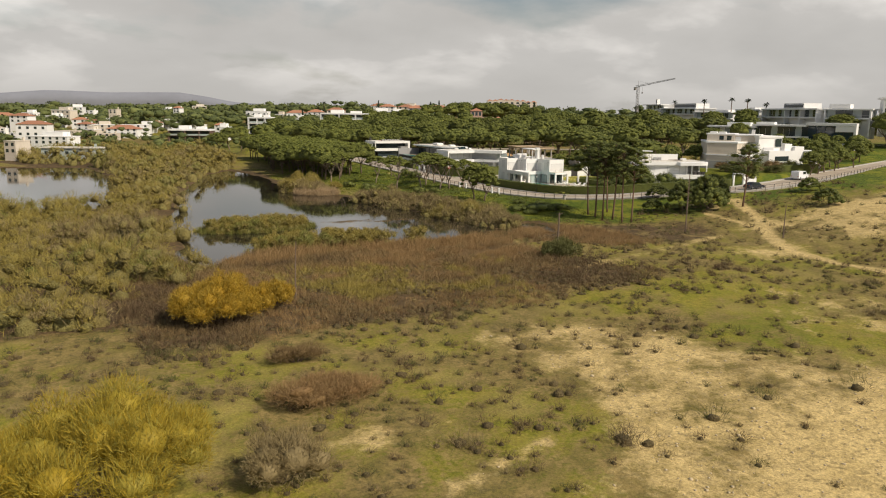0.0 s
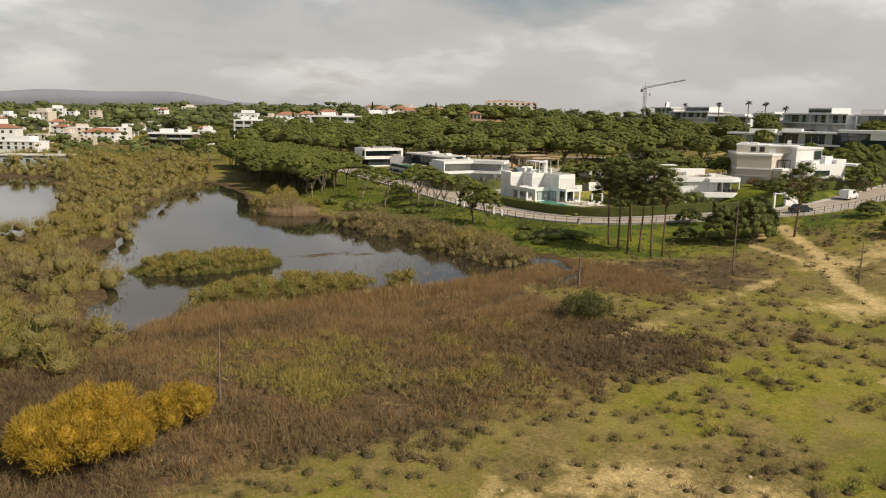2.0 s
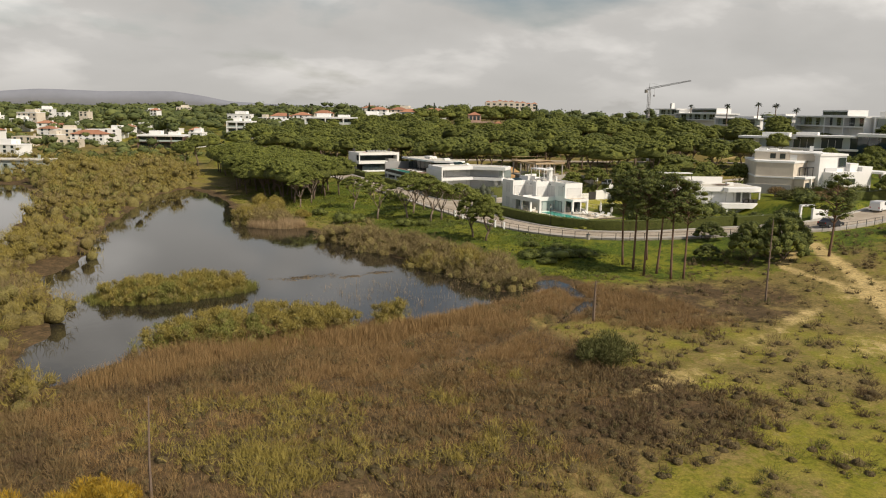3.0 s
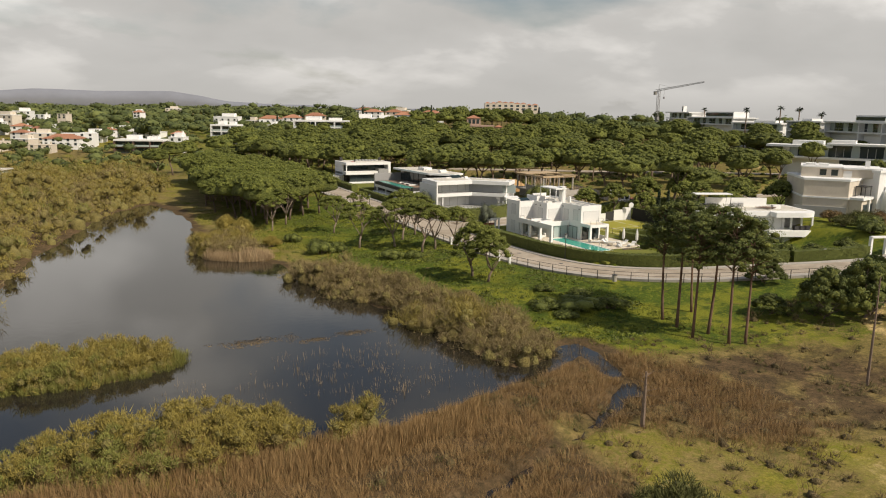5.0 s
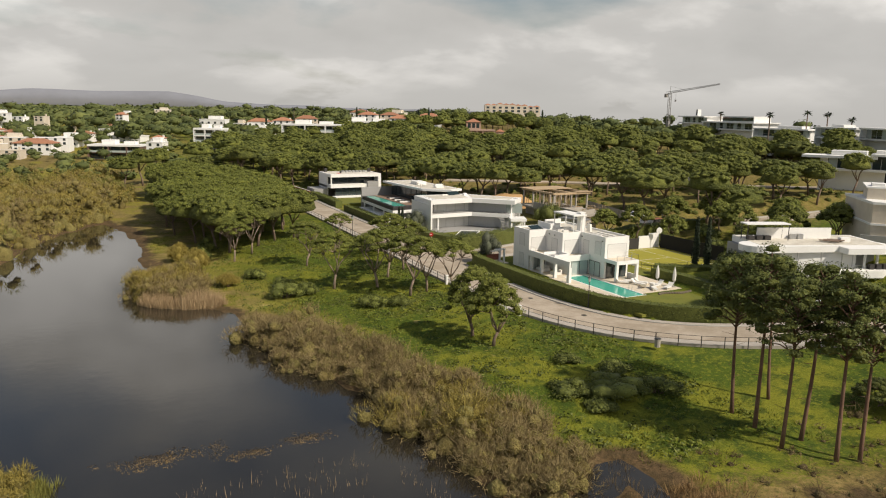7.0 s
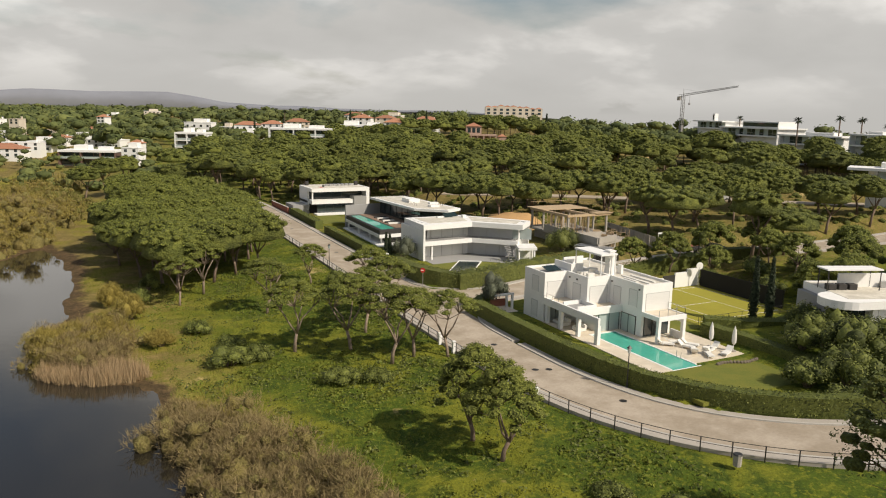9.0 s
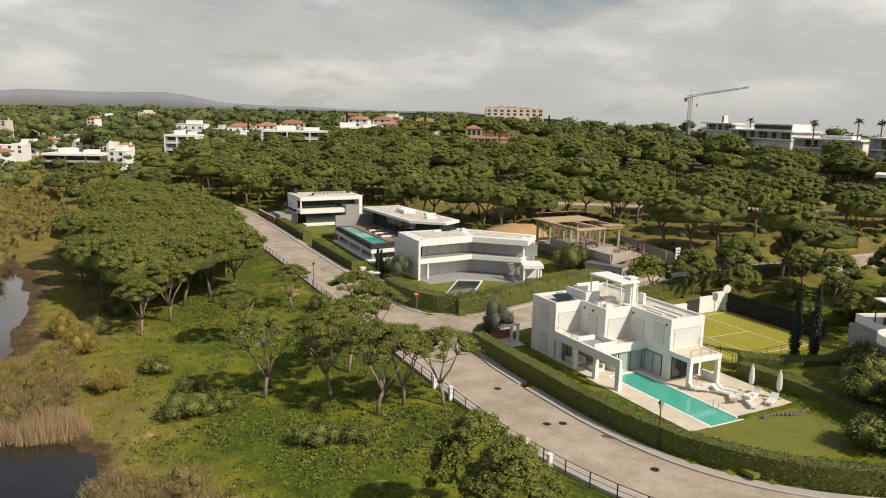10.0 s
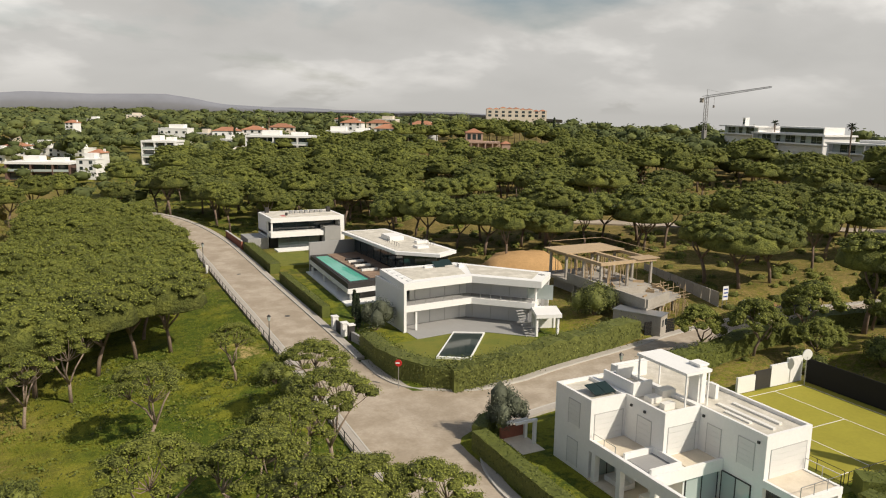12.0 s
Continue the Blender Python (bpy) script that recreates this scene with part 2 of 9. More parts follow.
# ---- geometry helpers ----
class Geo:
    """Collects faces for one mesh."""

    def __init__(self):
        self.v, self.f = [], []

    def box(self, x0, y0, z0, x1, y1, z1):
        n = len(self.v)
        self.v += [(x, y, z) for z in (z0, z1) for x, y in ((x0, y0), (x1, y0), (x1, y1), (x0, y1))]
        self.f += [(n, n + 3, n + 2, n + 1), (n + 4, n + 5, n + 6, n + 7)] + [(n + i, n + (i + 1) % 4, n + 4 + (i + 1) % 4, n + 4 + i) for i in range(4)]
        return self

    def prism(self, poly, z0, z1):
        """poly counter-clockwise; z0, z1 numbers."""
        n, k = len(self.v), len(poly)
        self.v += [(x, y, z0) for x, y in poly] + [(x, y, z1) for x, y in poly]
        self.f += [tuple(n + i for i in reversed(range(k))), tuple(n + k + i for i in range(k))]
        self.f += [(n + i, n + (i + 1) % k, n + k + (i + 1) % k, n + k + i) for i in range(k)]
        return self

    def wall(self, a, b, z0, z1, thick):
        """An upright slab from a to b, its thickness centred on the line."""
        a, b = Vector(a), Vector(b)
        d = (b - a).normalized()
        s = Vector((-d.y, d.x)) * thick / 2
        return self.prism([tuple(a - s), tuple(b - s), tuple(b + s), tuple(a + s)], z0, z1)

    def tube(self, p, q, r0, r1=None, n=6):
        p, q = Vector(p), Vector(q)
        r1 = r0 if r1 is None else r1
        d = (q - p).normalized()
        u = d.orthogonal().normalized()
        w = d.cross(u)
        k = len(self.v)
        for c, r in ((p, r0), (q, r1)):
            self.v += [tuple(c + r * (math.cos(a) * u + math.sin(a) * w)) for a in (2 * math.pi * i / n for i in range(n))]
        self.f += [(k + i, k + (i + 1) % n, k + n + (i + 1) % n, k + n + i) for i in range(n)]
        self.f += [tuple(k + n - 1 - i for i in range(n)), tuple(k + n + i for i in range(n))]
        return self

    def chain(self, points, radii, n=6):
        """A bent, tapering limb through the points, one skin."""
        k = len(self.v)
        pts = [Vector(p) for p in points]
        for i, c in enumerate(pts):
            d = (pts[min(i + 1, len(pts) - 1)] - pts[max(i - 1, 0)]).normalized()
            u = Vector((1, 0, 0)) if abs(d.x) < 0.8 else Vector((0, 1, 0))
            u = (u - d * u.dot(d)).normalized()
            w = d.cross(u)
            self.v += [tuple(c + radii[i] * (math.cos(a) * u + math.sin(a) * w)) for a in (2 * math.pi * j / n for j in range(n))]
        for i in range(len(pts) - 1):
            self.f += [(k + i * n + j, k + i * n + (j + 1) % n, k + (i + 1) * n + (j + 1) % n, k + (i + 1) * n + j) for j in range(n)]
        self.f += [tuple(k + n - 1 - j for j in range(n)), tuple(k + (len(pts) - 1) * n + j for j in range(n))]
        return self

    def roof(self, x0, y0, x1, y1, z, h, over=0.4):
        """A hipped roof."""
        x0, y0, x1, y1 = x0 - over, y0 - over, x1 + over, y1 + over
        n = len(self.v)
        if x1 - x0 > y1 - y0:
            m, c = (y0 + y1) / 2, (y1 - y0) / 2
            top = [(x0 + c, m, z + h), (x1 - c, m, z + h)]
            fs = [(0, 1, 5, 4), (2, 3, 4, 5), (1, 2, 5), (3, 0, 4)]
        else:
            m, c = (x0 + x1) / 2, (x1 - x0) / 2
            top = [(m, y0 + c, z + h), (m, y1 - c, z + h)]
            fs = [(0, 1, 4), (1, 2, 5, 4), (2, 3, 5), (3, 0, 4, 5)]
        self.v += [(x0, y0, z), (x1, y0, z), (x1, y1, z), (x0, y1, z)] + top
        self.f += [(n + 3, n + 2, n + 1, n)] + [tuple(n + i for i in f) for f in fs]
        return self

    def mesh(self, name, mat, smooth=False):
        me = bpy.data.meshes.new(name)
        me.from_pydata(self.v, [], self.f)
        me.materials.append(mat)
        if smooth:
            me.polygons.foreach_set("use_smooth", [True] * len(me.polygons))
        return me


def part(name, g, mat, parent=None, label="", smooth=False):
    ob = new(name, g.mesh(name, mat, smooth) if isinstance(g, Geo) else g)
    ob.parent = parent
    return tagged(ob, label)


def thing(name, label, category, group="", at=(0, 0, 0), kind=""):
    ob = new(name)
    ob.location = at
    return tagged(ob, label, category, group, kind)


def fbm(x, y, s, seed=0.0):
    """Cheap smooth noise on arrays, about -1 to 1."""
    x, y = np.asarray(x, float), np.asarray(y, float)
    out = np.zeros(np.broadcast(x, y).shape)
    amp, tot = 1.0, 0.0
    for o in range(4):
        a = seed * 1.7 + o * 2.1
        xr, yr = x * math.cos(a) - y * math.sin(a), x * math.sin(a) + y * math.cos(a)
        out += amp * np.sin(xr / s + 1.3 * np.sin(yr / s * 0.7 + seed + o)) * np.cos(yr / s * 1.1 + 1.1 * np.sin(xr / s * 0.6 - seed))
        tot += amp; amp *= 0.55; s *= 0.47
    return out / tot


def step(a, b, x):
    q = np.clip((np.asarray(x, float) - a) / (b - a), 0, 1)
    return q * q * (3 - 2 * q)


# ---- plan of the ground ----
LAKE = [(53, 239), (57, 224), (58, 209), (56, 181), (53.4, 171), (54.2, 164.5), (59, 159.4), (64.6, 154.5), (64, 146), (64.8, 136), (68.2, 126.5), (70.5, 121.6), (69.3, 117.4), (69.9, 113.2), (71.4, 107.4), (71.8, 99), (76, 99.5),
        (80.6, 102.0), (82.6, 102.4), (82.3, 99), (80.9, 94.5), (80.2, 88.6), (79.0, 88.3), (79.5, 94.2), (80.7, 98.7), (75.5, 96.8), (71, 95.5), (65, 94), (57, 91), (50, 92), (44, 98), (36, 97), (30, 92), (21, 86), (18.5, 95), (21, 104), (21, 119), (19, 130), (25, 141), (27, 158), (29, 172), (37, 201), (43, 222)]
POND = [(17.5, 158), (10, 151), (-12, 147), (-45, 150), (-65, 200), (-55, 255), (-22, 274), (3, 269), (11.5, 264), (17, 228), (19, 202), (13, 178)]
ROAD = [(80, 312, 4.2), (92, 296, 4.0), (97, 281, 3.6), (99.4, 262, 3.1), (99.8, 243, 2.7), (99.7, 225, 2.4), (99.7, 205, 2.1), (99.6, 190, 1.9), (99.3, 175, 1.7), (98.9, 160, 1.6), (98.8, 147, 1.6), (99.0, 138, 1.7), (100.6, 130, 1.75), (103.9, 123.5, 1.85), (109, 117.9, 2.15), (115.5, 113.2, 2.7), (123, 108.8, 3.4), (130, 104.4, 4.1), (137, 101.5, 4.7), (147, 101.5, 5.3), (160, 104.3, 5.8), (180, 110.5, 6.3), (215, 121, 7.0), (260, 134, 8.0)]
LANE = [(101.5, 170.5, 1.68), (109, 169.6, 1.75), (115, 170.2, 1.9), (122, 171.6, 2.1), (132, 173, 2.4), (145, 175, 2.7), (160, 175, 3.1), (180, 171, 3.8), (215, 168, 5.5), (260, 172, 8)]
FARLANE = [(150, 262, 5.2), (174, 244, 5.6), (194, 226, 6.0), (209, 215.5, 6.4), (219, 200, 7.0), (235, 188, 7.6), (270, 178, 9.5)]
DITCH = [(79, 89.5, 0), (71, 84.5, 0), (63, 81, 0), (55, 77.6, 0), (49, 75.2, 0)]


def spline(rows, n=5):
    """A smooth line through the rows."""
    p = [np.array(r, float) for r in rows]
    p = [2 * p[0] - p[1]] + p + [2 * p[-1] - p[-2]]
    out = []
    for i in range(1, len(p) - 2):
        for k in range(n):
            t = k / n
            out.append(0.5 * (2 * p[i] + (p[i + 1] - p[i - 1]) * t + (2 * p[i - 1] - 5 * p[i] + 4 * p[i + 1] - p[i + 2]) * t * t + (3 * p[i] - p[i - 1] - 3 * p[i + 1] + p[i + 2]) * t ** 3))
    return np.array(out + [p[-2]])


ROAD_L, LANE_L, FARLANE_L = spline(ROAD), spline(LANE), spline(FARLANE)
DITCH_L = spline(DITCH, 4)
BAND_L = spline([(61.5, 62.5, 0), (68, 64, 0), (76, 66, 0), (86, 69.5, 0), (101, 75, 0)], 4)
FOOT_L = spline([(22.5, 20, 0), (24.4, 21, 0), (27.7, 22.3, 0), (31.5, 23.6, 0)], 4)
# flat plots: x0, y0, x1, y1, z, how far the slope around them runs
PLOTS = [(105.5, 126, 122, 163, 2.42, 3.5), (122, 143, 148, 163, 2.42, 4), (106, 178, 134, 206, 2.2, 3.5), (107, 206, 134, 238, 2.35, 3), (104, 238, 130, 262, 2.9, 4),
         (134, 178, 152, 210, 3.2, 5), (125, 116, 150, 137, 3.6, 5), (147, 108, 190, 137, 6.6, 6)]


def away(poly, x, y):
    """Signed distance to an outline, negative inside."""
    p = np.array(poly, float)
    x, y = np.asarray(x, float), np.asarray(y, float)
    d = np.full(x.shape, 1e9)
    inside = np.zeros(x.shape, bool)
    for (ax, ay), (bx, by) in zip(p, np.roll(p, -1, 0)):
        ex, ey = bx - ax, by - ay
        t = np.clip(((x - ax) * ex + (y - ay) * ey) / (ex * ex + ey * ey), 0, 1)
        d = np.minimum(d, np.hypot(x - ax - t * ex, y - ay - t * ey))
        cross = ((ay > y) != (by > y)) & (x < (bx - ax) * (y - ay) / (by - ay + 1e-12) + ax)
        inside ^= cross
    return np.where(inside, -d, d)


def near_line(line, x, y):
    """Distance to a polyline and its height there; far off, only that it is far."""
    x, y = np.asarray(x, float), np.asarray(y, float)
    lo, hi = line.min(0) - 15, line.max(0) + 15
    sel = (x > lo[0]) & (x < hi[0]) & (y > lo[1]) & (y < hi[1])
    if not sel.all():
        best, z = np.full(x.shape, 1e3), np.zeros(x.shape)
        if sel.any():
            best[sel], z[sel] = near_line(line, x[sel], y[sel])
        return best, z
    best, z = np.full(x.shape, 1e9), np.zeros(x.shape)
    for a, b in zip(line[:-1], line[1:]):
        e = b - a
        t = np.clip(((x - a[0]) * e[0] + (y - a[1]) * e[1]) / (e[0] ** 2 + e[1] ** 2), 0, 1)
        d = np.hypot(x - a[0] - t * e[0], y - a[1] - t * e[1])
        z = np.where(d < best, a[2] + t * e[2], z)
        best = np.minimum(best, d)
    return best, z


def island_gap(x, y):
    return np.hypot((x - 34.6) / 9.4, (y - 114.6) / 4.4)


def lake_gap(x, y):
    """Distance to open water, negative over it."""
    d = np.minimum(away(LAKE, x, y), away(POND, x, y)) + 1.1 * fbm(x, y, 3.1, 2.0)
    return np.maximum(d, (1 - island_gap(x, y)) * 4.0)


def land(x, y):
    x, y = np.asarray(x, float), np.asarray(y, float)
    z = 0.55 + 0.25 * fbm(x, y, 9.0, 1.0) + 0.10 * fbm(x, y, 2.2, 5.0)
    z = z + 1.0 * step(66, 97, x) * step(95, 130, y)
    south = 1 - step(96, 128, y)
    z = z + (0.045 + 0.075 * south) * np.clip(x - 100, 0, 55) + 0.055 * np.clip(x - 155, 0, 260) * step(0, 120, y + 0.3 * x)
    z = z + 0.5 * south * step(30, 60, x) * (1 - step(60, 80, y))
    z = z + (9.0 * step(290, 620, y) * step(60, 150, x) + 9.0 * step(335, 660, y) * (1 - step(60, 150, x))) + 5.0 * step(600, 1500, y) + 2.5 * fbm(x, y, 70, 3.0) * step(150, 420, np.hypot(x - 60, y - 120)) + 4.0 * np.exp(-(((x - 232) / 45) ** 2 + ((y - 392) / 40) ** 2))
    z = z + 1.2 * np.exp(-(((x - 20) / 14) ** 2 + ((y - 185) / 40) ** 2)) + 1.0 * np.exp(-(((x - 48) / 18) ** 2 + ((y - 275) / 25) ** 2))
    # the far ground: a crest that drops away towards the plain on the east
    az, far = np.degrees(np.arctan2(x - 60, y - 60)), np.hypot(x - 60, y - 60)
    crest = np.interp(az, [-20, 5, 27, 38, 48, 62], [17.5, 17.5, 15.5, 13.5, 12.5, 12.0])
    begin = np.interp(az, [-20, 5, 27, 38, 48, 62], [1000, 900, 620, 430, 350, 300])
    fall = np.interp(az, [-20, 5, 27, 38, 48, 62], [0.001, 0.002, 0.008, 0.014, 0.022, 0.024])
    cap = np.maximum(crest - fall * np.maximum(far - begin, 0), -80.0)
    z = np.where(far > 230, np.minimum(z, cap), z)
    d = lake_gap(x, y)
    z = np.where(d > 0, z * (1 - np.exp(-np.maximum(d, 0) / 5.0)) + 0.03, -1.4 * (1 - np.exp(np.minimum(d, 0) / 3.0)))
    z = z - 0.75 * np.exp(-(near_line(DITCH_L, x, y)[0] / 0.8) ** 2)
    rq = np.full(x.shape, 1e9)
    for line, half in ((ROAD_L, 4.6), (LANE_L, 4.2), (FARLANE_L, 4.0)):
        q, h = near_line(line, x, y)
        rq = np.minimum(rq, q)
        w = 1 - step(half, half + 6.0, q)
        z = z * (1 - w) + (h - 0.22) * w
    for x0, y0, x1, y1, h, run in PLOTS:
        q = np.hypot(np.maximum(np.maximum(x0 - x, x - x1), 0), np.maximum(np.maximum(y0 - y, y - y1), 0))
        w = 1 - step(0.0, run, q)
        w = w * step(3.9, 5.0, rq)
        z = z * (1 - w) + h * w
    return z


SHEET = {}


def height(x, y):
    """Height of the built ground sheet."""
    x, y = np.asarray(x, float), np.asarray(y, float)
    xs, ys, Z = SHEET["x"], SHEET["y"], SHEET["z"]
    i = np.clip(np.searchsorted(xs, x) - 1, 0, len(xs) - 2)
    j = np.clip(np.searchsorted(ys, y) - 1, 0, len(ys) - 2)
    u, w = (x - xs[i]) / (xs[i + 1] - xs[i]), (y - ys[j]) / (ys[j + 1] - ys[j])
    return (Z[j, i] * (1 - u) + Z[j, i + 1] * u) * (1 - w) + (Z[j + 1, i] * (1 - u) + Z[j + 1, i + 1] * u) * w


def at_ground(x, y):
    return float(height(np.array([x]), np.array([y]))[0])


# ---- ground, water, distance ----
def spaced(lo, hi, fine, far_lo, far_hi):
    core = list(np.arange(lo, hi + 0.01, fine))
    left, right, s = [lo], [hi], fine
    while left[-1] > far_lo:
        s *= 1.16; left.append(left[-1] - s)
    s = fine
    while right[-1] < far_hi:
        s *= 1.16; right.append(right[-1] + s)
    return np.array(left[:0:-1] + core + right[1:])


def masks(x, y):
    """Bare sand, green grass, wet brown marsh: how much of each, 0 to 1."""
    n = fbm(x, y, 6.0, 7.0)
    n2 = fbm(x, y, 1.6, 9.0)
    patch = away([(35.5, 43), (38.5, 46), (43, 45.5), (49, 42.8), (54, 36.5), (56, 29), (64, 22), (68, 8), (50, 2), (38, 4), (33, 12), (30, 18), (35, 23), (36.8, 28.5), (38.2, 35.6), (36.5, 39.5)], x, y)
    sand = 1.0 * (1 - step(-4, 3, patch + 2.0 * n))
    bright = away([(42, 9), (41.5, 15), (48, 23.5), (53, 21.5), (60, 14), (52, 4)], x, y)
    sand = np.maximum(sand, 1.25 * (1 - step(-1, 2, bright + n)))
    sand = np.maximum(sand, 0.70 * np.exp(-(((x - 78) / 12.0) ** 2 + ((y - 36) / 9.0) ** 2)))
    sand = np.maximum(sand, 0.85 * np.exp(-(((x - 22.5) / 5.5) ** 2 + ((y - 29) / 2.4) ** 2)))
    band = near_line(BAND_L, x, y)[0]
    sand = np.maximum(sand, 0.72 * np.exp(-(band / (1.6 + 0.7 * n)) ** 2))
    sand = np.maximum(sand, 0.66 * np.exp(-(((x - 96) / 13.0) ** 2 + ((y - 61) / 9.0) ** 2)))
    sand = np.maximum(sand, 1.05 * np.exp(-(((x - 130) / 28.0) ** 2 + ((y - 66) / 14.0) ** 2) ** 2))
    sand = np.maximum(sand, 0.9 * np.exp(-(((x - 112) / 7.0) ** 2 + ((y - 75) / 8.0) ** 2)))
    sand = np.maximum(sand, 0.7 * np.exp(-(((x - 107) / 4.0) ** 2 + ((y - 95) / 2.5) ** 2)))
    sand = np.maximum(sand, 0.4 * np.exp(-(((x - 89) / 6.0) ** 2 + ((y - 78) / 2.0) ** 2)))
    # sandy clearings on the wooded hill
    for cx, cy, rx, ry in ((273, 308, 6, 11), (287, 271, 11, 5), (229, 207, 6, 5), (203, 221, 9, 3)):
        sand = np.maximum(sand, 1.3 * np.exp(-(((x - cx) / rx) ** 2 + ((y - cy) / ry) ** 2)))
    trail = near_line(spline([(125, 94, 0), (120, 88, 0), (115, 80, 0), (103, 66.5, 0), (98, 58, 0), (96, 48, 0), (100, 30, 0)], 4), x, y)[0]
    spur = near_line(spline([(124, 94, 0), (112.5, 89, 0), (110.5, 80, 0), (108, 74, 0)], 4), x, y)[0]
    foot = near_line(FOOT_L, x, y)[0]
    worn = np.maximum(np.maximum(np.exp(-(trail / 1.15) ** 2), 0.9 * np.exp(-(spur / 0.7) ** 2)), 0.62 * np.exp(-(foot / 0.55) ** 2))
    sand = np.maximum(sand + 0.55 * n + 0.5 * n2 - 0.22, 1.5 * worn)
    sand = np.maximum(sand, 0.8 * np.exp(-(((x - 92.5) / 3.0) ** 2 + ((y - 196) / 5.0) ** 2)) + 0.3 * n2 - 0.2)
    d = lake_gap(x, y)
    wet = np.maximum(1 - step(0.5, 5.0, d + 2 * n), 0)
    marsh = step(6, 16, x) * (1 - step(62, 74, x + 4 * n)) * step(44, 54, y - 0.1 * x + 3 * n) * (1 - step(96, 104, y))
    marsh = np.maximum(marsh, np.exp(-(((x - 76) / 9) ** 2 + ((y - 90) / 7.0) ** 2)) * 1.2)
    strip = 1 - step(-2, 4, away([(-5, 60), (22, 60), (20, 90), (22, 140), (30, 175), (46, 232), (60, 300), (-20, 300), (-5, 275), (18, 262), (20, 200), (13, 160)], x, y))
    wet = np.clip(np.maximum(np.maximum(wet, marsh), strip), 0, 1)
    green = np.clip(0.46 + 0.42 * n + 0.38 * n2 + 0.25 * fbm(x, y, 17, 2.7), 0, 1) * (1 - 0.8 * wet)
    lush = step(60, 76, x) * step(90, 103, y + 0.2 * (x - 80)) * (1 - step(190, 240, y) * 0.4)
    dull = np.exp(-(((x - 90) / 16) ** 2 + ((y - 83) / 11) ** 2) ** 2)
    wet = np.maximum(wet, np.clip(0.82 * dull + 0.6 * n2 * dull, 0, 1))
    green = green * (1 - 0.55 * dull)
    green = np.maximum(green, lush * (0.9 + 0.25 * n2)) * (1 - 0.55 * step(118, 140, x) * step(140, 170, y))
    return np.clip(sand, 0, 1), np.clip(green, 0, 1), wet


def lushness(x, y):
    """How rich the grass is: full on the slope below the road, thin on the sandy heath."""
    return np.clip(step(62, 80, x + 3 * fbm(x, y, 5, 1.2)) * step(86, 100, y + 0.2 * (x - 80)) + 0.45 * step(0.15, 0.7, fbm(x, y, 8, 5.5)) * step(40, 60, x), 0, 1)


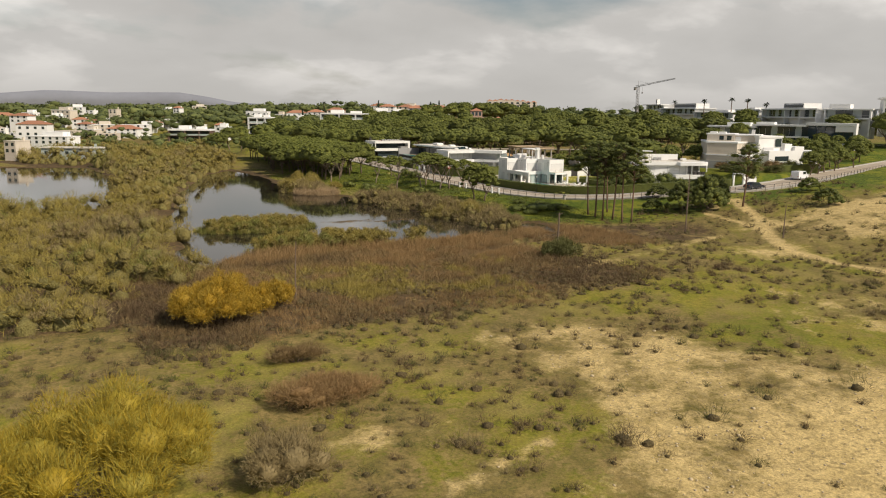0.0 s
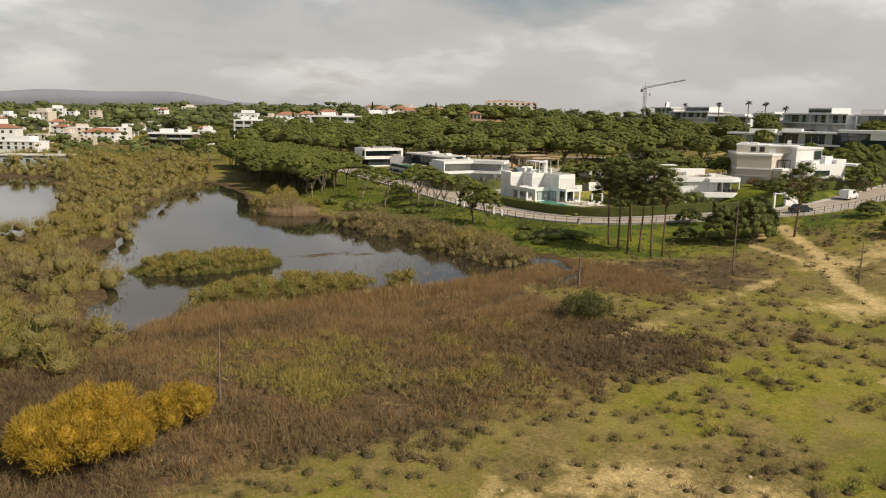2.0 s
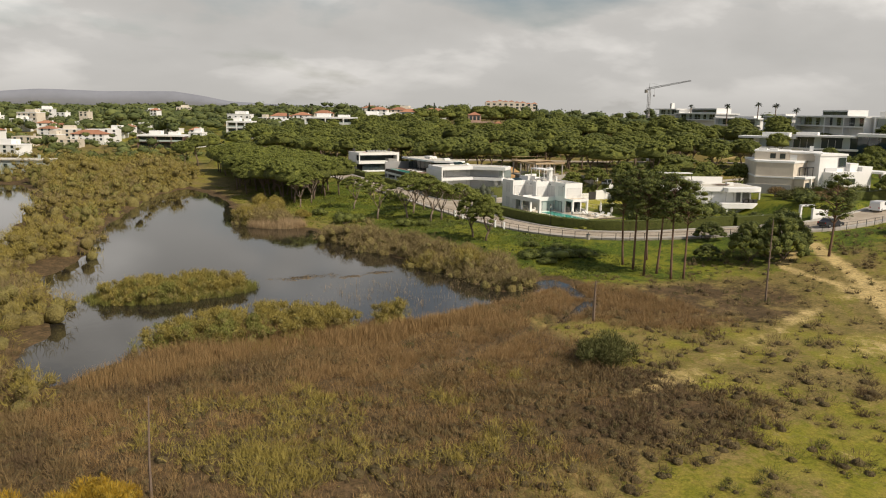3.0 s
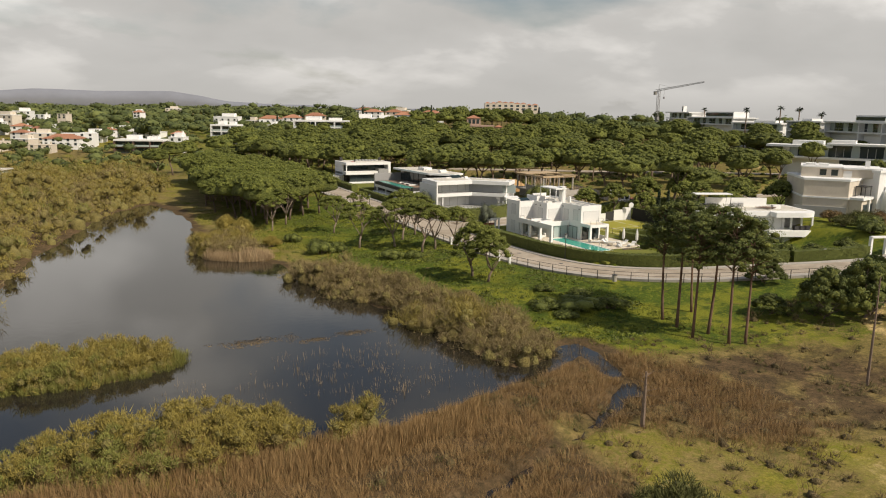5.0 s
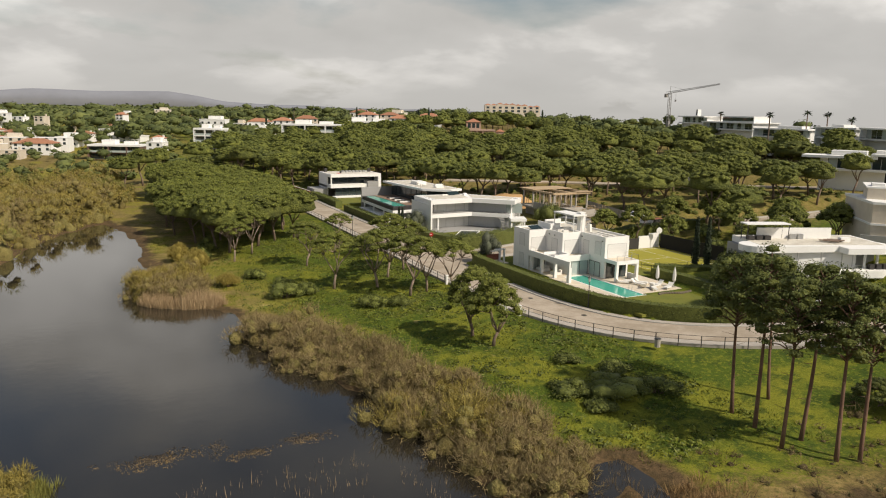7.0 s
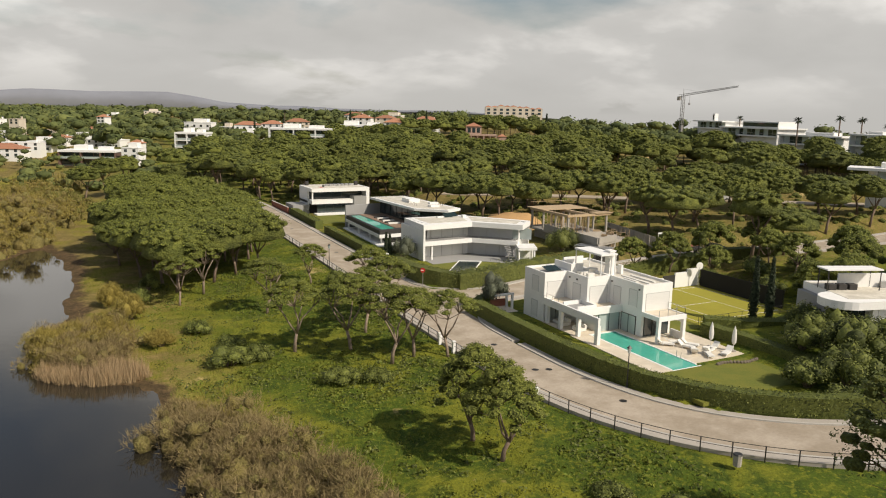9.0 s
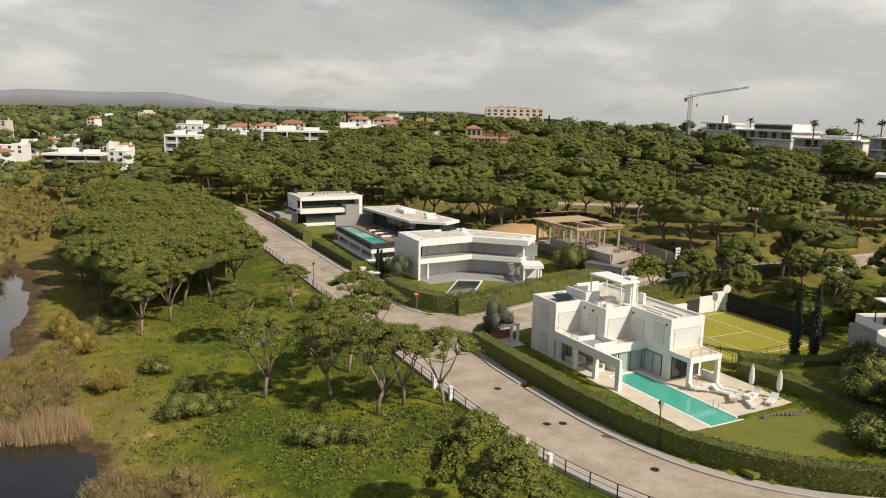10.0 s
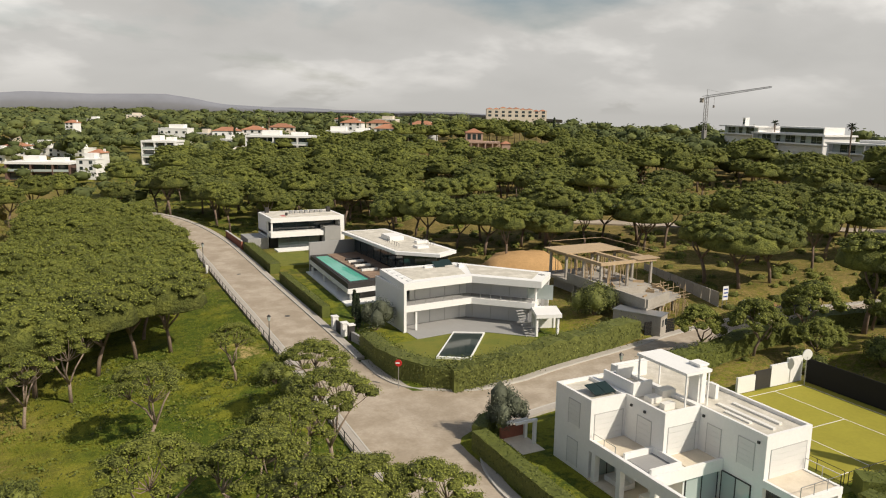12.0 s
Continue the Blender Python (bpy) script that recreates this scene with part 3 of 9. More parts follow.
def ground_material():
    m = bpy.data.materials.new("ground_cover")
    m.use_nodes = True
    t = m.node_tree
    b = t.nodes["Principled BSDF"]
    b.inputs["Roughness"].default_value, b.inputs["Specular IOR Level"].default_value = 0.95, 0.15
    at = t.nodes.new("ShaderNodeAttribute"); at.attribute_name = "cover"
    sep = t.nodes.new("ShaderNodeSeparateColor"); t.links.new(at.outputs["Color"], sep.inputs[0])
    geo = t.nodes.new("ShaderNodeNewGeometry")

    def noise_at(scale, detail=5.0, rough=0.6):
        n = node(t, "ShaderNodeTexNoise", Scale=scale, Detail=detail, Roughness=rough)
        t.links.new(geo.outputs["Position"], n.inputs["Vector"])
        return n.outputs[0]

    def blend(fac, a, c):
        x = t.nodes.new("ShaderNodeMix"); x.data_type = "RGBA"
        if hasattr(fac, "is_output"):
            t.links.new(fac, x.inputs[0])
        for sock, val in ((x.inputs[6], a), (x.inputs[7], c)):
            if isinstance(val, tuple):
                sock.default_value = (*val, 1)
            else:
                t.links.new(val, sock)
        return x.outputs[2]

    def ramp(v, lo, hi):
        r = t.nodes.new("ShaderNodeMapRange")
        r.inputs["From Min"].default_value, r.inputs["From Max"].default_value = lo, hi
        t.links.new(v, r.inputs["Value"])
        return r.outputs[0]

    def math_of(op, a, c):
        x = t.nodes.new("ShaderNodeMath"); x.operation = op
        for s, v in ((x.inputs[0], a), (x.inputs[1], c)):
            if isinstance(v, float):
                s.default_value = v
            else:
                t.links.new(v, s)
        return x.outputs[0]

    big, mid, small, tiny = noise_at(0.11), noise_at(0.55), noise_at(2.3), noise_at(9.0, 3.0)
    soil = blend(ramp(mid, 0.38, 0.62), (0.255, 0.186, 0.068), (0.165, 0.132, 0.038))
    soil = blend(ramp(small, 0.46, 0.66), soil, (0.112, 0.091, 0.034))
    rich = blend(ramp(big, 0.45, 0.56), (0.068, 0.098, 0.011), (0.172, 0.176, 0.019))
    rich = blend(math_of("MULTIPLY", ramp(mid, 0.50, 0.60), 0.8), rich, (0.038, 0.062, 0.0095))
    rich = blend(math_of("MULTIPLY", ramp(small, 0.52, 0.64), 0.75), rich, (0.178, 0.184, 0.020))
    thin = blend(ramp(mid, 0.40, 0.62), (0.192, 0.185, 0.020), (0.268, 0.216, 0.041))
    thin = blend(ramp(small, 0.45, 0.68), thin, (0.138, 0.134, 0.019))
    thin = blend(math_of("MULTIPLY", ramp(big, 0.5, 0.65), 0.6), thin, (0.30, 0.23, 0.085))
    grass = blend(at.outputs["Alpha"], thin, rich)
    sand = blend(ramp(mid, 0.36, 0.64), (0.62, 0.462, 0.200), (0.49, 0.360, 0.145))
    sand = blend(ramp(small, 0.46, 0.68), sand, (0.29, 0.22, 0.095))
    sand = blend(math_of("MULTIPLY", ramp(tiny, 0.36, 0.28), 0.7), sand, (0.66, 0.55, 0.33))
    sand = blend(math_of("MULTIPLY", ramp(tiny, 0.56, 0.66), 0.6), sand, (0.23, 0.165, 0.09))
    mud = blend(ramp(mid, 0.40, 0.60), (0.140, 0.090, 0.045), (0.084, 0.057, 0.028))
    mud = blend(ramp(small, 0.45, 0.66), mud, (0.055, 0.040, 0.019))
    gfac = ramp(math_of("ADD", sep.outputs[1], math_of("MULTIPLY", math_of("SUBTRACT", small, 0.5), 1.1)), 0.35, 0.65)
    c = blend(gfac, soil, grass)
    c = blend(ramp(math_of("ADD", sep.outputs[2], math_of("MULTIPLY", math_of("SUBTRACT", mid, 0.5), 0.9)), 0.3, 0.7), c, mud)
    worn = math_of("ADD", math_of("MULTIPLY", math_of("SUBTRACT", small, 0.5), 1.3), math_of("MULTIPLY", math_of("SUBTRACT", noise_at(0.9, 8.0, 0.7), 0.5), 1.5))
    c = blend(ramp(math_of("ADD", sep.outputs[0], worn), 0.36, 0.80), c, sand)
    # fine litter, moss and stems over everything
    grit = noise_at(5.5, 8.0, 0.78)
    tone = t.nodes.new("ShaderNodeHueSaturation")
    t.links.new(c, tone.inputs["Color"])
    t.links.new(math_of("ADD", math_of("MULTIPLY", ramp(grit, 0.3, 0.7), 0.9), 0.55), tone.inputs["Value"])
    t.links.new(tone.outputs[0], b.inputs["Base Color"])
    h = math_of("ADD", small, math_of("MULTIPLY", tiny, 0.5))
    bp = node(t, "ShaderNodeBump", Strength=0.8, Distance=0.12)
    t.links.new(h, bp.inputs["Height"]); t.links.new(bp.outputs[0], b.inputs["Normal"])
    return m


def build_ground():
    xs, ys = spaced(-30, 205, 1.3, -3500, 4300), spaced(0, 300, 1.3, -1200, 4600)
    X, Y = np.meshgrid(xs, ys)
    Z = land(X, Y)
    SHEET.update(x=xs, y=ys, z=Z)
    me = bpy.data.meshes.new("ground")
    nx, ny = len(xs), len(ys)
    me.vertices.add(nx * ny)
    me.vertices.foreach_set("co", np.stack([X, Y, Z], -1).astype(np.float32).ravel())
    i = (np.arange(ny - 1)[:, None] * nx + np.arange(nx - 1)[None]).ravel()
    quads = np.stack([i, i + 1, i + nx + 1, i + nx], -1).astype(np.int32)
    me.loops.add(quads.size); me.loops.foreach_set("vertex_index", quads.ravel())
    me.polygons.add(len(quads)); me.polygons.foreach_set("loop_start", np.arange(len(quads), dtype=np.int32) * 4)
    me.polygons.foreach_set("use_smooth", np.ones(len(quads), bool))
    me.update(calc_edges=True)
    s, g, w = masks(X, Y)
    col = me.color_attributes.new("cover", "FLOAT_COLOR", "POINT")
    col.data.foreach_set("color", np.stack([s, g, w, lushness(X, Y)], -1).astype(np.float32).ravel())
    me.materials.append(ground_material())
    return tagged(new("ground", me), "sandy heath and rough green meadow around a lagoon", "ground", kind="structure")


def water_material():
    m = material("lagoon_water", (0.022, 0.019, 0.014), 0.03, spec=0.5)
    t = m.node_tree
    g = t.nodes.new("ShaderNodeNewGeometry")
    n = node(t, "ShaderNodeTexNoise", Scale=0.9, Detail=4.0)
    t.links.new(g.outputs["Position"], n.inputs["Vector"])
    bp = node(t, "ShaderNodeBump", Strength=0.10, Distance=0.05)
    t.links.new(n.outputs[0], bp.inputs["Height"])
    t.links.new(bp.outputs[0], t.nodes["Principled BSDF"].inputs["Normal"])
    return m


def ribbon(line, half, lift, crown=0.0):
    """Left, middle and right points of a strip along a line."""
    d = np.gradient(line[:, :2], axis=0)
    d /= np.linalg.norm(d, axis=1)[:, None]
    nrm = np.stack([-d[:, 1], d[:, 0]], -1)
    out = []
    for k in half:
        p = np.c_[line[:, :2] + nrm * k, line[:, 2] + lift]
        out.append(p)
    return out


def strip_mesh(name, line, lo, hi, z0, z1, mat):
    """A long slab between offsets lo and hi of a line, from z0 to z1 above it."""
    a, b = ribbon(line, (lo, hi), 0.0)
    g = Geo()
    n = len(a)
    for p in (a, b):
        g.v += [(x, y, z + z0) for x, y, z in p] + [(x, y, z + z1) for x, y, z in p]
    for i in range(n - 1):
        g.f += [(n + i, n + i + 1, 3 * n + i + 1, 3 * n + i), (i, n + i, n + i + 1, i + 1)[::-1], (2 * n + i, 2 * n + i + 1, 3 * n + i + 1, 3 * n + i)[::-1]]
    g.f += [(0, 2 * n, 3 * n, n), (n - 1, 2 * n - 1, 4 * n - 1, 3 * n - 1)]
    return g.mesh(name, mat)


def build_roads():
    tagged(new("road", strip_mesh("road", ROAD_L, -3.1, 3.1, -0.35, 0.0, ASPHALT)), "pale sun-bleached asphalt road curving past the villas", "road", kind="structure")
    tagged(new("side_road", strip_mesh("side_road", LANE_L, -2.9, 2.9, -0.35, -0.006, ASPHALT)), "pale asphalt side street between two hedges", "road", kind="structure")
    tagged(new("forest_road", strip_mesh("forest_road", FARLANE_L, -3.0, 3.0, -0.35, 0.05, ASPHALT)), "pale asphalt road through the pine wood", "road", kind="structure")
    # the mouth of the side street, with its rounded corners
    north = spline([(102.9, 186, 0), (102.95, 180.5, 0), (104.3, 177, 0), (107, 174.9, 0), (111, 173.2, 0), (116.3, 173.3, 0)], 5)
    south = spline([(101.95, 150.5, 0), (102.2, 157, 0), (103.8, 161.7, 0), (107, 165, 0), (111, 166.6, 0), (116.3, 167.4, 0)], 5)

    def level(p):
        zr, zl = near_line(ROAD_L, p[:, 0], p[:, 1])[1], near_line(LANE_L, p[:, 0], p[:, 1])[1]
        w = step(102, 109, p[:, 0])
        return np.c_[p[:, :2], zr * (1 - w) + zl * w]

    north, south = level(north), level(south)
    g = Geo()
    n = len(north)
    g.v += [tuple(p - (0, 0, 0.012)) for p in north] + [tuple(p - (0, 0, 0.012)) for p in south] + [(99.2, p[1], p[2] - 0.012) for p in level(np.c_[np.full(n, 99.2), np.linspace(186, 168.5, n)])] + [(99.2, p[1], p[2] - 0.012) for p in level(np.c_[np.full(n, 99.2), np.linspace(150.5, 168.5, n)])]
    for i in range(n - 1):
        g.f += [(i, i + 1, 2 * n + i + 1, 2 * n + i), (n + i + 1, n + i, 3 * n + i, 3 * n + i + 1)]
    g.f.append((n - 1, 2 * n - 1, 4 * n - 1, 3 * n - 1))
    tagged(new("road_mouth", g.mesh("road_mouth", ASPHALT)), "pale asphalt mouth of the side street", "road", kind="structure")
    i = int(np.argmin(np.abs(ROAD_L[:, 1] - 186)))
    j = int(np.argmin(np.abs(ROAD_L[:, 1] - 150.5)))
    for line, s in ((ROAD_L[:i + 1], 3.1), (ROAD_L[j:], 3.1), (north, 0.0), (south[::-1], 0.0)):
        tagged(new("kerb", strip_mesh("kerb", line, s, s + 0.16, -0.3, 0.13, KERB)), "pale concrete kerb along the villa side of the road", "kerb", kind="structure")
        tagged(new("pavement", strip_mesh("pavement", line, s + 0.16, s + 1.0, -0.3, 0.11, PAVING)), "narrow stone-paved footway below the hedge", "pavement", kind="structure")
    tagged(new("kerb", strip_mesh("kerb", ROAD_L, -3.25, -3.1, -0.3, 0.12, KERB)), "pale concrete kerb on the meadow side of the road", "kerb", kind="structure")
    tagged(new("pavement", strip_mesh("pavement", ROAD_L, -4.3, -3.25, -0.3, 0.10, PAVING)), "narrow stone-paved footway beside the railing", "pavement", kind="structure")
    k = int(np.argmin(np.abs(LANE_L[:, 0] - 116.3)))
    for lo, hi, word in ((2.9, 3.05, "kerb"), (-3.05, -2.9, "kerb"), (3.05, 3.9, "pavement"), (-3.9, -3.05, "pavement")):
        tagged(new(word, strip_mesh(word, LANE_L[k:], lo, hi, -0.3, 0.11, KERB if word == "kerb" else PAVING)), "kerb and paved edge of the side street", word, kind="structure")


def build_hills():
    """A low ridge far away, the distance haze put into its colour."""
    far = [(128, 40), (115, 62), (105, 78), (97, 84), (94, 82), (91, 101), (87, 95), (84.5, 101), (82.4, 102), (80.5, 82), (78.6, 56), (76, 45), (72, 38), (66, 30)]
    low = [(80, 20), (77, 44), (73, 46), (69, 30), (62, 36), (58, 18), (54, -15)]
    for r, rows in ((4200, far), (4650, low)):
        g = Geo()
        n = 140
        aa = np.linspace(rows[0][0], rows[-1][0], n + 1)
        tops = np.interp(-aa, [-q[0] for q in rows], [q[1] for q in rows])
        for i in range(n + 1):
            a = radians(aa[i])
            x, y = r * math.cos(a), r * math.sin(a)
            top = tops[i] + 2.2 * float(fbm(np.array([i * 1.0]), np.array([r * 0.1]), 5.0, 1.0)[0])
            g.v += [(x, y, -20), (x * 0.985, y * 0.985, 12 + 0.5 * (top - 12)), (x, y, top)]
        for i in range(n):
            for j in range(2):
                q = i * 3 + j
                g.f.append((q, q + 3, q + 4, q + 1))
        tagged(new("distant_ridge", g.mesh("distant_ridge", HAZE_HILL, True)), "low ridge of hills on the horizon, blue-grey haze in its colour", "backdrop", kind="structure")


build_ground()
water = Geo().box(-120, 60, -3.0, 110, 300, 0.0)
tagged(new("water", water.mesh("water", water_material())), "dark still lagoon water mirroring the clouds", "water", kind="structure")
build_roads()
build_hills()


# ---- plants ----
rng = np.random.default_rng(11)


def cards(centre, normal, size, aspect=0.6, r=rng, wild=0.33):
    """Small leaf quads: centres and rough normals (n, 3); returns corners (n, 4, 3)."""
    n = len(centre)
    nn = normal + r.normal(0, wild, (n, 3))
    nn /= np.linalg.norm(nn, axis=1)[:, None] + 1e-9
    u = np.cross(nn, r.normal(0, 1, (n, 3)))
    u /= np.linalg.norm(u, axis=1)[:, None] + 1e-9
    w = np.cross(nn, u)
    s = (size * r.uniform(0.6, 1.35, n))[:, None]
    u, w = u * s, w * s * aspect
    return np.stack([centre - u * 0.9, centre - w, centre + u, centre + w], 1)


def ball(n, r=rng, low=-0.35):
    """Directions over the upper part of a ball."""
    v = r.normal(0, 1, (n * 3, 3))
    v /= np.linalg.norm(v, axis=1)[:, None]
    return v[v[:, 2] > low][:n]


BALLS = {}


def lump(c, rad, sub, r, rough=0.18):
    """A rough closed lump: vertices and triangles."""
    if sub not in BALLS:
        bm = bmesh.new()
        bmesh.ops.create_icosphere(bm, subdivisions=sub, radius=1.0)
        BALLS[sub] = np.array([p.co[:] for p in bm.verts]), np.array([[q.index for q in t.verts] for t in bm.faces])
        bm.free()
    v, f = BALLS[sub]
    v = v * (1 + r.uniform(-rough, rough, len(v)))[:, None] * np.array(rad) + np.array(c)
    return v, f


def join(pieces):
    """Several (vertices, triangles) as one."""
    v, f, n = [], [], 0
    for a, b in pieces:
        v.append(a); f.append(b + n); n += len(a)
    return np.concatenate(v), np.concatenate(f)


def crown_mesh(name, mat, lobes, leaf, per_lobe, r, core=0.9, low=-0.3, aspect=0.5, body=None, sub=1, dome=None):
    """A crown of leafy lobes (x, y, z, rx, ry, rz): dense foliage bodies under a ragged coat of sprigs."""
    quads, lumps = [], []
    for x, y, z, a, b, c in lobes:
        d = ball(per_lobe, r, low)
        p = np.array([x, y, z]) + d * np.array([a, b, c]) * r.uniform(0.84, 1.16, (len(d), 1))
        quads.append(cards(p, d * 0.6 + np.array([0, 0, 0.5]), leaf, aspect, r=r, wild=0.36))
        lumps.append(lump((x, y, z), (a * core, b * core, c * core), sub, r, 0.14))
    if dome:
        # one flat-bottomed body that closes the crown
        v, f = lump((0, 0, 0), (dome[0], dome[0], dome[2]), 2, r, 0.07)
        v[:, 2] = np.where(v[:, 2] < 0, v[:, 2] * 0.22, v[:, 2]) + dome[1]
        lumps.append((v, f))
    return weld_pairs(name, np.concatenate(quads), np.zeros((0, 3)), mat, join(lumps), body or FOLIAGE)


def weld_pairs(name, quads, tris, mat, inner=None, inner_mat=None):
    """Leaf quads and twigs (each an island) and the rounded dense inner bodies in one mesh."""
    me = bpy.data.meshes.new(name)
    q = quads.reshape(-1, 3); n, k = len(q), len(tris)
    v = [q, tris] if k else [q]
    iv, jf = inner if inner is not None else (np.zeros((0, 3)), np.zeros((0, 3), int))
    v = np.concatenate(v + [iv]); m = len(jf) * 3
    me.vertices.add(len(v)); me.vertices.foreach_set("co", v.astype(np.float32).ravel())
    me.loops.add(n + k + m); me.loops.foreach_set("vertex_index", np.concatenate([np.arange(n + k), jf.ravel() + n + k]).astype(np.int32))
    starts = np.concatenate([np.arange(n // 4) * 4, n + np.arange(k // 3) * 3, n + k + np.arange(len(jf)) * 3]).astype(np.int32)
    me.polygons.add(len(starts)); me.polygons.foreach_set("loop_start", starts)
    me.materials.append(mat)
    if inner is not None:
        me.materials.append(inner_mat or INNER_SHADE)
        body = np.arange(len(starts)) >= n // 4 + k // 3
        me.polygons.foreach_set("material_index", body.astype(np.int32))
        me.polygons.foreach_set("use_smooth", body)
    me.update(calc_edges=True)
    return me


def umbrella(seed, rad, height, trunk_to, n_lobes, per_lobe, leaf, mat=None, open_crown=False, sub=1, solid=True):
    """A stone pine at the origin: trunk with forks, flat domed crown of lobes. Returns the trunk and crown meshes."""
    r = np.random.default_rng(seed)
    lobes = []
    for i in range(n_lobes):
        a = i * 2.4 + r.uniform(-0.4, 0.4)
        q = math.sqrt((i + 0.5) / n_lobes) * rad * 0.86
        span = height - trunk_to
        if open_crown:
            s = rad * 1.12 / math.sqrt(n_lobes) * r.uniform(0.75, 1.25)
            flat = s * 0.5
            top = trunk_to + span * (1 - 0.67 * (q / rad) ** 2) - flat * 0.9 + r.uniform(-0.2, 0.2)
        elif solid:
            s = rad * 1.35 / math.sqrt(n_lobes) * r.uniform(0.7, 1.3)
            flat = s * 0.6
            top = trunk_to + span * (0.16 + 0.84 * math.sqrt(max(0.0, 1 - (q / rad) ** 2))) - flat * 0.6 + r.uniform(-0.2, 0.2)
        else:
            s = rad * 1.5 / math.sqrt(n_lobes) * r.uniform(0.7, 1.35)
            flat = s * 0.75
            top = height - flat - span * (0.75 * (q / rad) ** 2 + 0.35 * r.uniform(0, 1) * (q / rad))
        lobes.append((q * math.cos(a), q * math.sin(a), top, s, s, flat))
    g = Geo()
    k = 0.6 * height
    lean = r.uniform(-0.6, 0.6, 2)
    fork = Vector((lean[0], lean[1], trunk_to * (0.5 if open_crown else 0.62)))
    g.chain([(0, 0, -0.3), (lean[0] * 0.2 + r.uniform(-0.1, 0.1), lean[1] * 0.3, fork.z * 0.5), fork], [0.046 * k, 0.036 * k, 0.032 * k], 7)
    ends = []
    for i in range(4):
        a = i * 1.57 + r.uniform(-0.5, 0.5)
        out = rad * r.uniform(0.34, 0.55)
        e = Vector((fork.x + out * math.cos(a), fork.y + out * math.sin(a), trunk_to + (height - trunk_to) * r.uniform(0.05, 0.3)))
        bend = fork.lerp(e, 0.5) + Vector((r.uniform(-0.35, 0.35), r.uniform(-0.35, 0.35), r.uniform(-0.35, 0.15)))
        g.chain([fork - Vector((0, 0, 0.15)), bend, e], [0.024 * k, 0.018 * k, 0.012 * k], 6)
        ends.append(e)
    for i in range(0, n_lobes, 1 if open_crown else 6):
        p = Vector(lobes[i][:3])
        e = min(ends, key=lambda q: (q - p).length)
        mid = e.lerp(p, 0.5) + Vector((r.uniform(-0.25, 0.25), r.uniform(-0.25, 0.25), r.uniform(-0.25, 0.05)))
        g.chain([e, mid, p], [0.010 * k, 0.007 * k, 0.003 * k], 5)
    return g.mesh("trunk", PALEBARK if open_crown else BARK, True), crown_mesh("crown", mat or NEEDLES, lobes, leaf, per_lobe, r, low=-0.15, core=0.66 if solid and not open_crown else 0.8, sub=sub, dome=(rad * 0.88, trunk_to + 0.15 * (height - trunk_to), 0.78 * (height - trunk_to)) if solid and not open_crown else None)


def tall_pine(seed, height, bare, rad, n_lobes, per_lobe):
    r = np.random.default_rng(seed)
    g = Geo()
    bend = r.uniform(-0.7, 0.7, 2)
    spine = [(bend[0] * math.sin(u * 2.2), bend[1] * math.sin(u * 1.7 + 0.4) - bend[1] * math.sin(0.4), -0.3 + u * (height - 0.6)) for u in np.linspace(0, 1, 7)]
    g.chain(spine, [0.21, 0.17, 0.15, 0.13, 0.10, 0.07, 0.03], 7)
    lobes = []
    for i in range(n_lobes):
        u = bare + (1 - bare) * (i + 0.4) / n_lobes
        a = i * 2.4 + r.uniform(-0.5, 0.5)
        q = rad * (0.35 + 0.65 * math.sin(math.pi * min(1, 0.25 + 0.75 * (u - bare) / (1 - bare)))) * r.uniform(0.45, 0.85)
        k = min(5, int(u * 6)); c0 = np.array(spine[k]); c0[2] = u * height
        p = c0 + np.array([q * math.cos(a), q * math.sin(a), r.uniform(0.2, 0.8)])
        s = rad * r.uniform(0.18, 0.34)
        lobes.append((*p, s, s, s * 0.55))
        g.chain([tuple(c0 - np.array([0, 0, 0.5])), tuple((c0 + p) / 2), tuple(p)], [0.07, 0.05, 0.02], 5)
    for i in range(5):
        u = 0.25 + 0.07 * i; a = i * 2.1
        c0 = np.array(spine[int(u * 6)]); c0[2] = u * height
        g.chain([tuple(c0), tuple(c0 + np.array([math.cos(a), math.sin(a), 0.1]) * r.uniform(0.5, 1.2))], [0.03, 0.01], 4)
    return g.mesh("trunk", REDBARK, True), crown_mesh("crown", NEEDLES_DARK, lobes, 0.10, per_lobe, r, core=0.6)


def plant_tree(kinds, k, x, y, s=1.0, turn=0.0, label="", group="", name="pine_tree", z=None, squash=1.0):
    trunk, crown = kinds[k % len(kinds)]
    ob = thing(name, label, "pine tree" if "pine" in name else "tree", group)
    ob.location = (x, y, at_ground(x, y) if z is None else z)
    ob.rotation_euler = (0, 0, turn)
    ob.scale = (s, s, s * squash)
    part("trunk", trunk, None, ob)
    part("crown", crown, None, ob)
    return ob


def tufts(xy, z, height, spread, blades, width, r, lean=0.35):
    """Upright blades in tufts: triangles (n, 3, 3)."""
    n = len(xy)
    base = np.repeat(np.c_[xy, z], blades, 0)
    sp = np.repeat(np.broadcast_to(spread, n), blades); hh = np.repeat(np.broadcast_to(height, n), blades)
    m = len(base)
    a, q = r.uniform(0, 2 * np.pi, m), np.sqrt(r.uniform(0, 1, m))
    foot = base + np.c_[np.cos(a) * q * sp, np.sin(a) * q * sp, np.full(m, -0.05)]
    h = hh * r.uniform(0.55, 1.1, m) * (1 - 0.45 * q * q)
    tip = foot + np.c_[np.cos(a) * q * lean * h + r.normal(0, 0.12, m) * h, np.sin(a) * q * lean * h + r.normal(0, 0.12, m) * h, h]
    b = r.uniform(0, np.pi, m)
    side = np.c_[np.cos(b), np.sin(b), np.zeros(m)] * (width * r.uniform(0.6, 1.4, m))[:, None]
    return np.stack([foot - side, foot + side, tip], 1)


